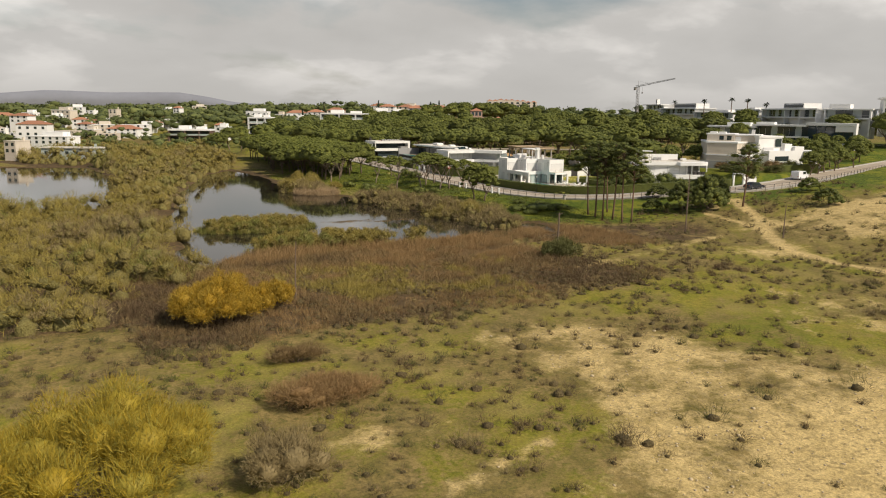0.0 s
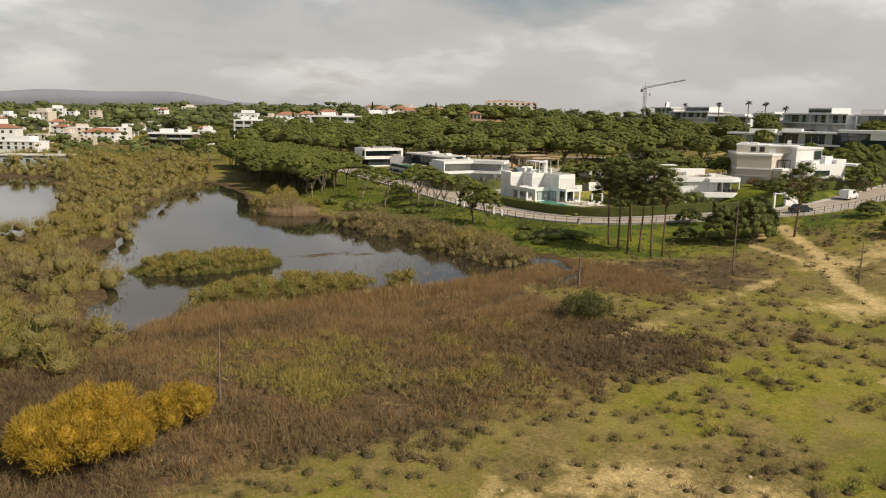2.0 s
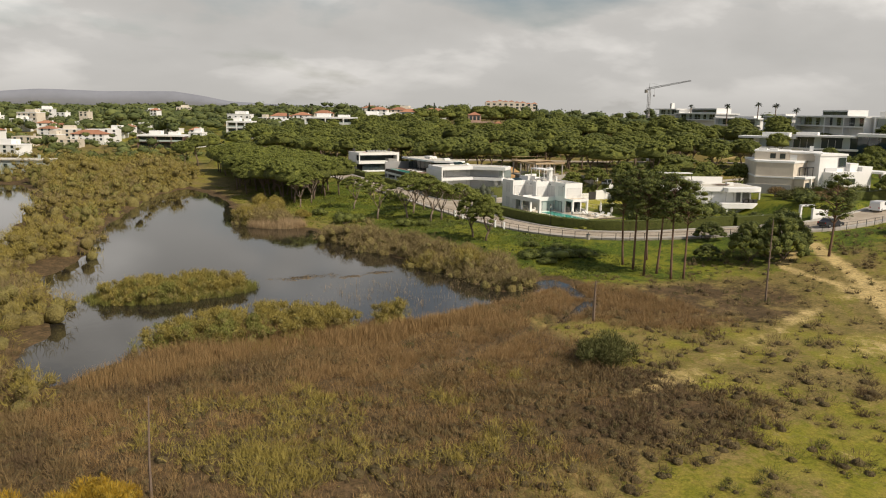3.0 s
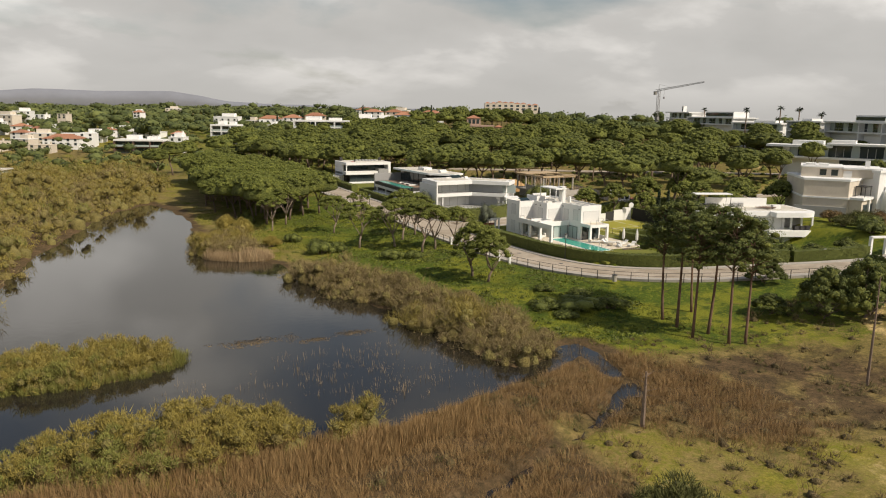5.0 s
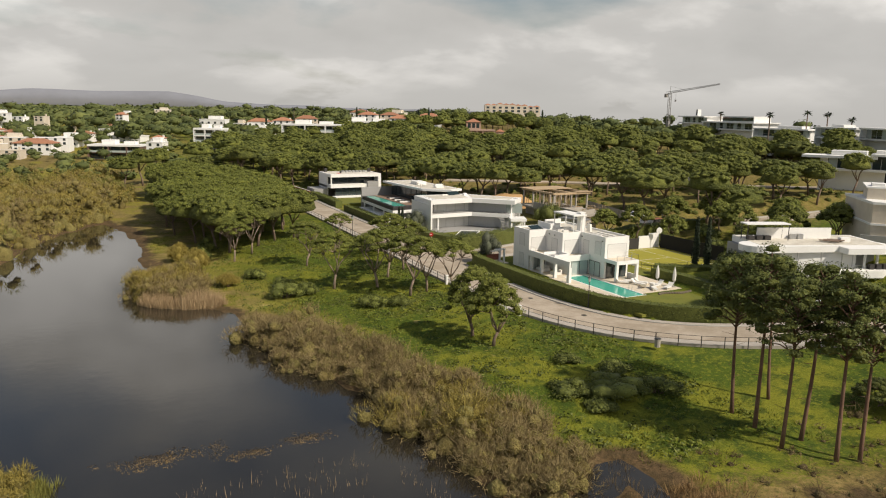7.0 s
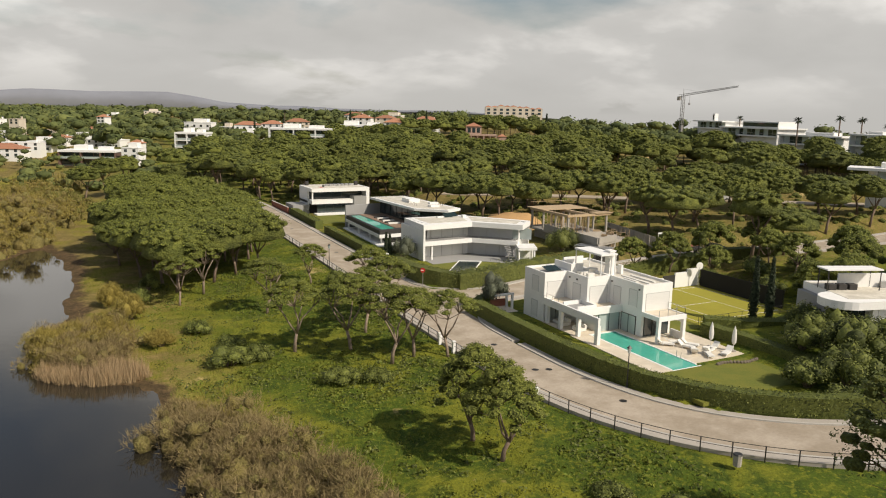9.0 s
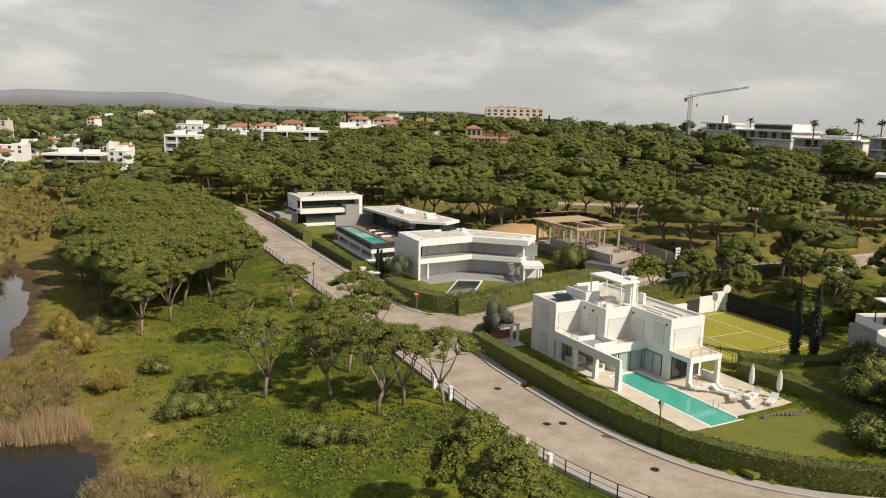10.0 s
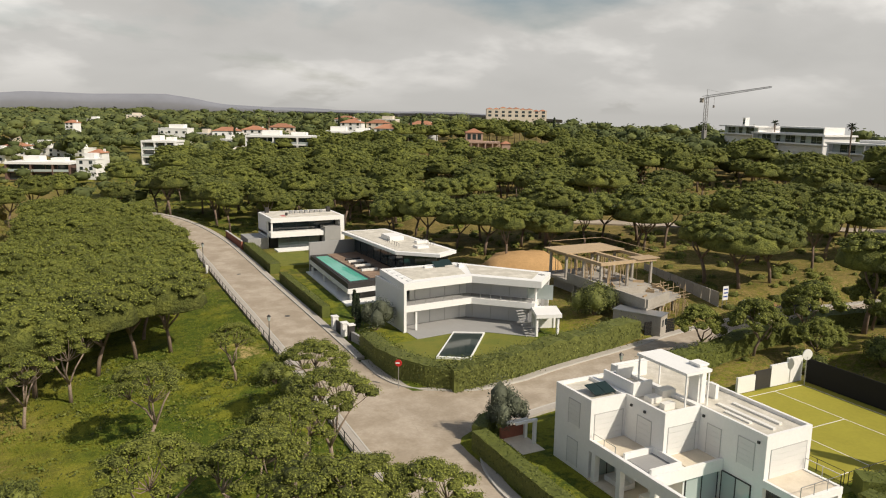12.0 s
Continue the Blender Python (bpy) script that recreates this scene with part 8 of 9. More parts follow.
for x0, y0 in ((99.5, 150.4), (99.0, 141.5), (100.3, 141.0), (101.5, 131.2), (98.6, 182), (100.2, 206), (101.4, 171.6), (99.4, 232)):
    z = float(near_line(ROAD_F, np.array([x0]), np.array([y0]))[1][0])
    tagged(new("manhole_cover", Geo().tube((x0, y0, z - 0.02), (x0, y0, z + 0.006), 0.36, n=14).mesh("manhole_cover", METAL)), "dark iron manhole cover in the road", "manhole cover", "manhole covers")


# ---- garden trees and bushes ----
def cypress(x, y, h, r0, label="slim dark green cypress beside the court"):
    o = thing("cypress", label, "cypress", "", (x, y, at_ground(x, y)))
    part("trunk", Geo().tube((0, 0, -0.2), (0, 0, h * 0.5), 0.12, 0.06), BARK, o)
    lobes = [(0, 0, 0.4 + h * 0.94 * (i + 0.5) / 14, r0 * (1.0 - 0.07 * abs(i - 3.5)), r0 * (1.0 - 0.07 * abs(i - 3.5)), h * 0.065) for i in range(14)]
    part("crown", crown_mesh("crown", CYPRESS, lobes, 0.16, 90, np.random.default_rng(int(x * 10)), core=0.9, low=-0.9, body=CYPRESS), None, o)


cypress(131.1, 142.5, 8.2, 0.6)
cypress(131.5, 140.6, 8.0, 0.56)
cypress(106.4, 196.4, 4.2, 0.38, "young cypress at the villa's gate")
cypress(107.6, 200.8, 3.6, 0.36, "young cypress at the villa's gate")
leafy_bush("olive_tree", "small grey-green olive tree at the villa's corner", 108.3, 195.2, 2.4, 2.4, 4.2, OLIVE, 520, 0.08, 31, 9, "", BARK, "tree")
leafy_bush("olive_tree", "small grey-green olive tree at the street corner", 106.9, 162.6, 1.9, 1.9, 4.6, OLIVE, 520, 0.08, 32, 8, "", BARK, "tree")
leafy_bush("garden_tree", "yellow-green mimosa tree beside the building site", 135.4, 187.0, 3.0, 3.0, 4.6, HEDGE_LIGHT, 600, 0.11, 33, 10, "", BARK, "tree")
for i, (x, y, rx, h) in enumerate([(118.4, 125.4, 2.6, 3.4), (121.4, 123.4, 3.0, 4.2), (125.0, 126.0, 3.2, 5.0), (127.6, 130.4, 3.0, 4.6), (124.6, 130.8, 2.6, 3.6), (128.6, 125.2, 3.0, 4.6), (129.6, 134.2, 2.6, 3.8), (132.0, 121.0, 2.6, 3.2), (126.0, 121.8, 2.6, 3.4), (136.5, 114.4, 1.8, 1.6), (141.5, 112.6, 2.0, 1.8), (146.6, 112.0, 2.2, 2.0), (149.5, 114.6, 2.4, 2.8), (129.5, 114.0, 2.2, 2.4), (117.0, 120.6, 1.8, 2.2), (146.2, 152.4, 2.2, 2.6), (150.2, 158.2, 2.6, 3.2), (143.2, 162.0, 2.2, 2.6), (156.6, 155.6, 2.6, 3.0), (149.6, 149.2, 2.0, 2.4)]):
    leafy_bush("laurel", "dense dark green garden laurel", x, y, rx, rx, h, HEDGE, 200, 0.13, 40 + i, 14, "garden laurels")
round_pine = [umbrella(700 + i, 3.0, 6.2, 2.9, 54, 50, 0.10, NEEDLES, solid=False) for i in range(2)]
for i, (x, y, s) in enumerate([(137.0, 171.0, 1.0), (141.2, 167.0, 1.1), (149.4, 166.4, 1.2), (146.0, 162.6, 0.9), (158.5, 165.0, 1.1), (155.0, 160.0, 1.0), (152.0, 153.0, 1.15), (146.5, 146.0, 1.0), (144.0, 140.0, 1.0), (150.0, 143.0, 1.1), (157, 147, 1.2), (160, 140, 1.1), (163, 152, 1.2)]):
    plant_tree(round_pine, i, x, y, s, i * 1.1, "round-crowned pine between the gardens", "garden pines")
wide = [tall_pine(760, 11.0, 0.45, 3.9, 32, 150)]
plant_tree(wide, 0, 119.8, 87.5, 1.0, 0.3, "tall dark pine with a broad crown above the sandy track", "", name="tall_pine_tree")
for i, (x, y, s) in enumerate([(167.5, 109.6, 1.0), (171.5, 110.6, 1.1), (176.5, 112.4, 1.0), (182, 113.6, 1.1), (187, 116, 1.0), (190.5, 121, 1.2), (193, 128, 1.2), (161.5, 140.5, 1.1), (168, 143, 1.2), (197, 135, 1.3), (200, 143, 1.2), (205, 150, 1.3), (196, 118, 1.2), (212, 140, 1.2), (220, 134, 1.2), (213, 128, 1.2), (225, 144, 1.1)]):
    plant_tree(round_pine, i, x, y, s, i * 0.8, "dark round pine beside the hillside houses", "pines beside the hillside houses")
thick = [umbrella(780 + i, 3.6, 5.0, 0.7, 70, 60, 0.10, NEEDLES_DARK, solid=False) for i in range(2)]
for i, (x, y, s) in enumerate([(110.6, 93.6, 0.95), (113.8, 91.0, 1.1), (117.2, 92.4, 1.0), (116.0, 106.0, 0.75), (107.6, 98.4, 0.62), (129.5, 77.0, 0.8), (145.0, 70.0, 0.95), (151.0, 60.0, 1.0), (139.0, 88.0, 0.7)]):
    plant_tree(thick, i, x, y, s, i * 1.7, "low spreading dark pine on the sandy slope", "low pines on the sandy slope", squash=1.3 if i < 3 else 0.85)
for i, (x, y, rx, h) in enumerate([(75.5, 158.5, 1.6, 1.5), (73.2, 163.5, 1.4, 1.5), (84.0, 146.5, 1.5, 1.3), (82.0, 148.8, 1.1, 1.0), (93.0, 184.0, 1.7, 2.4), (94.0, 180.0, 1.6, 2.2), (71, 171, 1.6, 1.6), (92.8, 115, 1.6, 1.1), (90, 119, 1.4, 0.9), (86.5, 109.5, 1.3, 0.8), (68, 196, 1.8, 2.6), (66, 188, 1.6, 2.4), (89.6, 111.4, 3.0, 1.6), (86.2, 113.0, 2.2, 1.3), (93.4, 109.8, 2.4, 1.4), (72.2, 158.4, 2.4, 1.9), (80.6, 147.6, 1.9, 1.5)]):
    leafy_bush("meadow_bush", "dark green leafy bush in the meadow", x, y, rx, rx, h, HEDGE, 420, 0.09, 60 + i, 7, "bushes in the meadow")
for i, (x, y, rx, h) in enumerate([(64.5, 181, 2.2, 3.6), (62.5, 189, 2.0, 3.2), (61, 172, 2.2, 2.8), (66.5, 168, 1.8, 2.0)]):
    leafy_bush("shore_bush", "ochre and green willow bush on the shore", x, y, rx, rx, h, WILLOW, 900, 0.022, 80 + i, 8, "bushes on the shore", spray=True)


for i, (x, y, rx, h) in enumerate([(151.5, 122.5, 2.2, 2.2), (154.5, 119.6, 2.4, 2.4), (158.2, 118.0, 2.4, 2.2), (149.0, 118.6, 2.0, 2.0), (162.5, 116.6, 2.4, 2.6), (167.0, 115.6, 2.4, 2.6), (152.6, 113.4, 2.0, 1.8), (157.4, 111.6, 2.2, 2.0)]):
    leafy_bush("garden_bush", "brown and olive bush in the sloping garden", x, y, rx, rx, h, HEATHGREEN if i % 2 else BROWNSHRUB, 420, 0.028, 500 + i, 8, "bushes in the sloping garden", spray=True)
sp = thing("swimming_pool", "small blue garden pool behind the roadside hedge", "swimming pool", "", (131.0, 116.5, 3.6))
POOLBLUE = material("blue_pool_water", (0.05, 0.20, 0.36), 0.06, grain=0.1, scale=0.8, spec=0.5)
sp.rotation_euler = (0, 0, radians(-22))
part("pool_water", Geo().box(-4.0, -1.5, -1.0, 4.0, 1.5, 0.06), POOLBLUE, sp, "clear blue water")
for x0, y0, x1, y1 in ((-4.3, -1.8, 4.3, -1.5), (-4.3, 1.5, 4.3, 1.8), (-4.3, -1.5, -4.0, 1.5), (4.0, -1.5, 4.3, 1.5)):
    part("coping", Geo().box(x0, y0, -0.6, x1, y1, 0.12), WHITE, sp)


# ---- poles and dead stems ----
def bare_stem(x, y, h, label, name="dead_tree", twigs=9, r0=0.13):
    o = thing(name, label, "dead tree" if name == "dead_tree" else "post", "", (x, y, at_ground(x, y)))
    r = np.random.default_rng(int(x * 7))
    g = Geo().chain([(0, 0, -0.3), (0.05 * h * r.uniform(-0.3, 0.3), 0, h * 0.4), (0.03 * h, 0.02 * h, h)], [r0, r0 * 0.8, r0 * 0.4], 6)
    part("stem", g, BARK, o)
    for i in range(twigs):
        z, a, s = h * r.uniform(0.45, 0.97), r.uniform(0, 6.28), r.uniform(0.4, 1.1)
        part("twig", Geo().chain([(0.03 * z, 0.01 * z, z), (0.03 * z + s * math.cos(a), s * math.sin(a), z + r.uniform(-0.1, 0.4))], [0.03, 0.008], 4), BARK, o)


bare_stem(98.1, 80.0, 10.0, "slender dead pine trunk with broken twigs", twigs=12)
bare_stem(105.1, 66.5, 5.2, "old wooden pole beside the track", "wooden_post", 0, 0.11)
bare_stem(73.5, 81.9, 4.4, "weathered dead tree with bare twigs by the puddle", twigs=18, r0=0.2)
bare_stem(26.6, 62.5, 6.2, "thin old wooden pole in the marsh", "wooden_post", 0, 0.09)


# ---- vehicles ----
def vehicle(name, label, x, y, z, turn, length, width, prof, paint, glass_z, cab):
    """prof: side outline (along, up); cab: the part of it that is glazed (from, to)."""
    o = thing(name, label, "car" if name == "car" else name, "", (x, y, z))
    o.rotation_euler = (0, 0, turn)
    g = Geo()
    k = len(prof)
    inset = [0.10 if h > glass_z else 0.0 for _, h in prof]
    g.v += [(a, -width / 2 + i, h) for (a, h), i in zip(prof, inset)] + [(a, width / 2 - i, h) for (a, h), i in zip(prof, inset)]
    g.f += [tuple(range(k)), tuple(reversed(range(k, 2 * k)))] + [(i, k + i, k + (i + 1) % k, (i + 1) % k) for i in range(k)]
    part("body", g, paint, o)
    zt = max(h for _, h in prof)
    for s in (-1, 1):
        y0 = s * (width / 2 - 0.045)
        a, b = cab
        n = 3
        for i in range(n):
            u0, u1 = a + (b - a) * i / n + 0.05, a + (b - a) * (i + 1) / n - 0.03
            part("side_window", Geo().box(u0, min(y0, y0 + s * 0.03), glass_z + 0.04, u1, max(y0, y0 + s * 0.03), zt - 0.14), GLASS, o)
    part("windscreen", Geo().box(cab[1] + 0.02, -width / 2 + 0.2, glass_z, cab[1] + 0.10, width / 2 - 0.2, zt - 0.16), GLASS, o)
    part("rear_window", Geo().box(cab[0] - 0.10, -width / 2 + 0.2, glass_z, cab[0] - 0.02, width / 2 - 0.2, zt - 0.16), GLASS, o)
    for u in (-length * 0.31, length * 0.31):
        for s in (-1, 1):
            w = part("wheel", Geo().tube((u, s * (width / 2 - 0.2), 0.32), (u, s * (width / 2 + 0.01), 0.32), 0.32, n=14), RUBBER, o)
            part("rim", Geo().tube((u, s * (width / 2), 0.32), (u, s * (width / 2 + 0.02), 0.32), 0.19, n=10), STEEL, w)
    for s in (-1, 1):
        part("headlight", Geo().box(length / 2 - 0.08, s * width * 0.34 - 0.14, 0.62, length / 2 + 0.01, s * width * 0.34 + 0.14, 0.76), REFLECTGLASS, o)
        part("tail_light", Geo().box(-length / 2 - 0.01, s * width * 0.38 - 0.1, 0.7, -length / 2 + 0.06, s * width * 0.38 + 0.1, 0.9), REDSIGN, o)
    return o


SALOON = [(-2.25, 0.3), (2.25, 0.3), (2.27, 0.72), (1.2, 0.92), (0.55, 1.42), (-1.0, 1.45), (-1.7, 1.0), (-2.25, 0.95)]
VAN = [(-2.5, 0.3), (2.5, 0.3), (2.5, 0.95), (1.75, 1.15), (1.1, 1.88), (-2.4, 1.92), (-2.5, 1.6)]
vehicle("car", "dark parked saloon car at the roadside", 136.4, 99.4, 4.75, 0.0, 4.5, 1.8, SALOON, CARDARK, 0.92, (-1.25, 0.8))
vehicle("van", "white delivery van parked on the road", 157.2, 104.6, 5.75, 0.25, 5.0, 1.95, VAN, CARWHITE, 1.15, (-0.4, 1.3))
vehicle("van", "white van on the road through the wood", 206.0, 217.0, 6.4, -0.6, 5.0, 1.95, VAN, CARWHITE, 1.15, (-0.4, 1.3))
tr = thing("truck", "small white truck with an open dark loading bed", "truck", "", (155.0, 177.6, 3.0))
tr.rotation_euler = (0, 0, radians(185))
part("cab", Geo().box(0.9, -1.0, 0.5, 2.7, 1.0, 2.4), CARWHITE, tr)
part("bed", Geo().box(-2.9, -1.05, 0.8, 0.8, 1.05, 1.0), DARK, tr)
part("bed", Geo().box(-2.9, -1.05, 1.0, 0.8, -0.98, 1.5), DARK, tr)
part("bed", Geo().box(-2.9, 0.98, 1.0, 0.8, 1.05, 1.5), DARK, tr)
part("load", Geo().box(-2.7, -0.9, 1.0, 0.5, 0.9, 1.45), BRICKRED, tr)
part("windscreen", Geo().box(2.66, -0.85, 1.5, 2.73, 0.85, 2.2), GLASS, tr)
part("windscreen", Geo().box(1.3, -1.02, 1.5, 2.4, -0.97, 2.2), GLASS, tr)
part("windscreen", Geo().box(1.3, 0.97, 1.5, 2.4, 1.02, 2.2), GLASS, tr)
for u in (-1.9, 1.9):
    for s in (-0.85, 0.85):
        part("wheel", Geo().tube((u, s - 0.13, 0.42), (u, s + 0.13, 0.42), 0.42, n=14), RUBBER, tr)
vehicle("car", "dark car parked on the side street", 161.5, 177.2, 3.1, 3.0, 4.4, 1.8, SALOON, CARDARK, 0.92, (-1.25, 0.8))


# ---- building site ----
def building_site():
    r = np.random.default_rng(17)
    o = thing("building_site", "unfinished concrete house with timber props and formwork", "building site", "", (142, 192, 3.2))
    # lower storey: slab, parapet walls, columns
    wpart("slab", Geo().prism([(137.8, 180.2), (147.0, 183.8), (148.8, 203.2), (138.4, 203.2)], 5.0, 5.4), CONCRETE, o, "raw concrete floor slab")
    wpart("wall", Geo().wall((137.8, 180.4), (138.3, 197), 5.4, 6.5, 0.25), CONCRETE, o)
    wpart("wall", Geo().wall((137.9, 180.3), (143.4, 182.4), 5.4, 6.5, 0.25), CONCRETE, o)
    wpart("wall", Geo().wall((138.2, 187), (144, 187), 5.4, 6.3, 0.2), CONCRETE, o)
    wpart("wall", Geo().prism([(139.6, 184), (147, 186.5), (148.4, 202.6), (140, 202.6)], 2.6, 5.0), CONCRETE, o)
    for x, y in ((138.4, 181.2), (138.6, 186), (138.7, 191), (138.8, 196), (142.6, 183), (146.4, 184.6)):
        wpart("column", Geo().box(x - 0.17, y - 0.17, 2.6, x + 0.17, y + 0.17, 5.0), CONCRETE, o)
    for x in (139.2, 143.8, 148.0):
        for y in (190.8, 194.6, 198.6, 202.4):
            wpart("column", Geo().box(x - 0.16, y - 0.16, 5.4, x + 0.16, y + 0.16, 8.6), CONCRETE, o)
    wpart("beam", Geo().box(138.8, 190.4, 8.6, 148.6, 190.9, 9.0), TIMBER, o, "timber formwork beams")
    wpart("beam", Geo().box(138.8, 202.2, 8.6, 148.6, 202.8, 9.0), TIMBER, o, "timber formwork beams")
    wpart("beam", Geo().box(138.8, 190.9, 8.6, 139.4, 202.2, 9.0), TIMBER, o, "timber formwork beams")
    wpart("beam", Geo().box(148.0, 190.9, 8.6, 148.6, 202.2, 9.0), TIMBER, o, "timber formwork beams")
    wpart("beam", Geo().box(143.5, 190.9, 8.6, 144.1, 202.2, 9.0), TIMBER, o, "timber formwork beams")
    wpart("formwork_deck", Geo().box(138.4, 197.5, 9.0, 148.9, 203.2, 9.12), TIMBER, o, "timber formwork deck")
    wpart("formwork_deck", Geo().box(145, 190.2, 9.0, 149.0, 192.4, 9.12), TIMBER, o, "timber formwork deck")
    for i in range(46):
        x, y = r.uniform(139, 148.5), r.uniform(190.5, 203)
        wpart("prop", Geo().tube((x, y, 5.4), (x + r.uniform(-0.1, 0.1), y, 8.6), 0.05, n=4), TIMBER, o)
    for i in range(20):
        x, y = r.uniform(139.5, 147), r.uniform(181.5, 186)
        wpart("prop", Geo().tube((x + 0.5, y - 1.6, 2.8), (x + 0.5, y - 1.6, 5.0), 0.05, n=4), TIMBER, o)
    for i in range(26):
        x, y, a, l = r.uniform(139, 147.5), r.uniform(184.5, 196), r.uniform(0, 3.1), r.uniform(0.8, 2.6)
        wpart("plank", Geo().wall((x, y), (x + l * math.cos(a), y + l * math.sin(a)), 5.41, 5.5 + r.uniform(0, 0.3), 0.16), TIMBER, o)
    for i in range(7):
        x, y = 145.6 + r.uniform(-1, 1.4), 182.4 + i * 0.6
        wpart("scaffold_pole", Geo().tube((x, y, 2.8), (x, y, 7.0), 0.04, n=4).tube((x - 1.2, y, 5.4 + 0.2 * i), (x + 1.2, y + 0.2, 5.4 + 0.2 * i), 0.04, n=4), TIMBER, o)
    wpart("rail", Geo().tube((139, 203, 10.0), (149, 203, 10.0), 0.04, n=4), TIMBER, o)
    wpart("rail", Geo().tube((149, 203, 10.0), (149, 190.5, 9.9), 0.04, n=4), TIMBER, o)
    f = thing("site_fence", "grey concrete panel fence round the building site", "fence", "", (155, 192, 3.5))
    a, b = Vector((157.5, 202.5)), Vector((153.2, 183.0))
    for i in range(10):
        p, q = a.lerp(b, i / 10 + 0.004), a.lerp(b, (i + 1) / 10 - 0.004)
        wpart("panel", Geo().wall(p, q, 3.0, 5.3, 0.12), CONCRETE, f)
    s = thing("site_board", "small white site notice board with blue bars", "notice board", "", (153.4, 182.2, 3.2))
    part("board", Geo().box(-0.5, -0.05, 1.2, 0.5, 0.0, 3.1), WHITE, s)
    for i in range(3):
        part("bar", Geo().box(-0.38, -0.075, 1.6 + 0.5 * i, 0.38, -0.05, 1.78 + 0.5 * i), material("blue_ink", (0.05, 0.09, 0.3), 0.5), s)
    part("post", Geo().tube((-0.4, 0.03, 0), (-0.4, 0.03, 3.1), 0.04), STEEL, s)
    part("post", Geo().tube((0.4, 0.03, 0), (0.4, 0.03, 3.1), 0.04), STEEL, s)
    c = thing("site_cabin", "grey site cabin with a white end", "site cabin", "", (137.2, 180.6, 2.5))
    c.rotation_euler = (0, 0, radians(-62))
    part("body", Geo().box(-3.0, -1.2, 0.1, 3.0, 1.2, 2.5), CONCRETE, c)
    part("roof", Geo().box(-3.08, -1.28, 2.5, 3.08, 1.28, 2.62), STEEL, c)
    for u in (-0.7, 0.3):
        part("window", Geo().box(3.0, u, 1.2, 3.03, u + 0.6, 2.0), GLASS, c)
    d = thing("site_screen", "dark green corrugated site screen", "fence", "", (138.4, 178.4, 2.3))
    for i in range(9):
        part("slat", Geo().box(-2.4, -0.05, 0.1 + 0.22 * i, 2.4, 0.05, 0.27 + 0.22 * i), SCREEN, d)
    m = new("earth_mound")
    v, fc = lump((0, 0, 0), (7.5, 6.0, 3.6), 3, r, 0.09)
    g = Geo(); g.v, g.f = [tuple(q) for q in v], [tuple(int(k) for k in q) for q in fc]
    bpy.data.objects.remove(m)
    o2 = tagged(new("earth_mound", g.mesh("earth_mound", EARTH, True)), "heap of orange excavated earth behind the villas", "earth heap")
    o2.location = (142.5, 215, 2.6)


building_site()


# ---- far houses ----
TURN = radians(-27)


def small_house(x, y, z, w, d, h, roof="flat", wall=None, label="", seed=0, turn=None, floors=2):
    """A far house: walls, roof, rows of windows, a chimney."""
    r = np.random.default_rng(seed)
    o = thing("house", label, "house", "houses among the far pines", (x, y, z))
    o.rotation_euler = (0, 0, TURN + r.uniform(-0.25, 0.25) if turn is None else turn)
    wall = wall or WHITE
    part("wall", Geo().box(-w / 2, -d / 2, min(-0.6, at_ground(x, y) - z - 1.0), w / 2, d / 2, h), wall, o)
    if roof == "plain":
        part("parapet", Geo().box(-w / 2 - 0.1, -d / 2 - 0.1, h, w / 2 + 0.1, d / 2 + 0.1, h + 0.3), wall, o)
    elif roof == "flat":
        part("parapet", Geo().box(-w / 2 - 0.15, -d / 2 - 0.15, h, w / 2 + 0.15, d / 2 + 0.15, h + 0.35), WHITE, o)
        part("upper_block", Geo().box(-w * 0.2, -d * 0.2, h + 0.35, w * 0.3, d * 0.4, h + 2.2), wall, o)
    elif roof == "low":
        part("roof", Geo().box(-w / 2 - 0.5, -d / 2 - 0.6, h, w / 2 + 0.5, d / 2 + 0.5, h + 0.3), ROOFING, o)
    else:
        part("roof", Geo().roof(-w / 2, -d / 2, w / 2, d / 2, h, d * 0.22), CLAYROOF, o, "terracotta tiled roof")
    part("chimney", Geo().box(w * 0.3, d * 0.1, h, w * 0.3 + 0.7, d * 0.1 + 0.7, h + 1.5), wall, o)
    for fl in range(floors):
        n = max(2, int(w / 3.2))
        zz = 0.7 + fl * (h / floors)
        for i in range(n):
            u = -w / 2 + (i + 0.5) * w / n
            part("window", Geo().box(u - 0.6, -d / 2 - 0.05, zz, u + 0.6, -d / 2 + 0.02, zz + 1.2), GLASS, o)
    return o


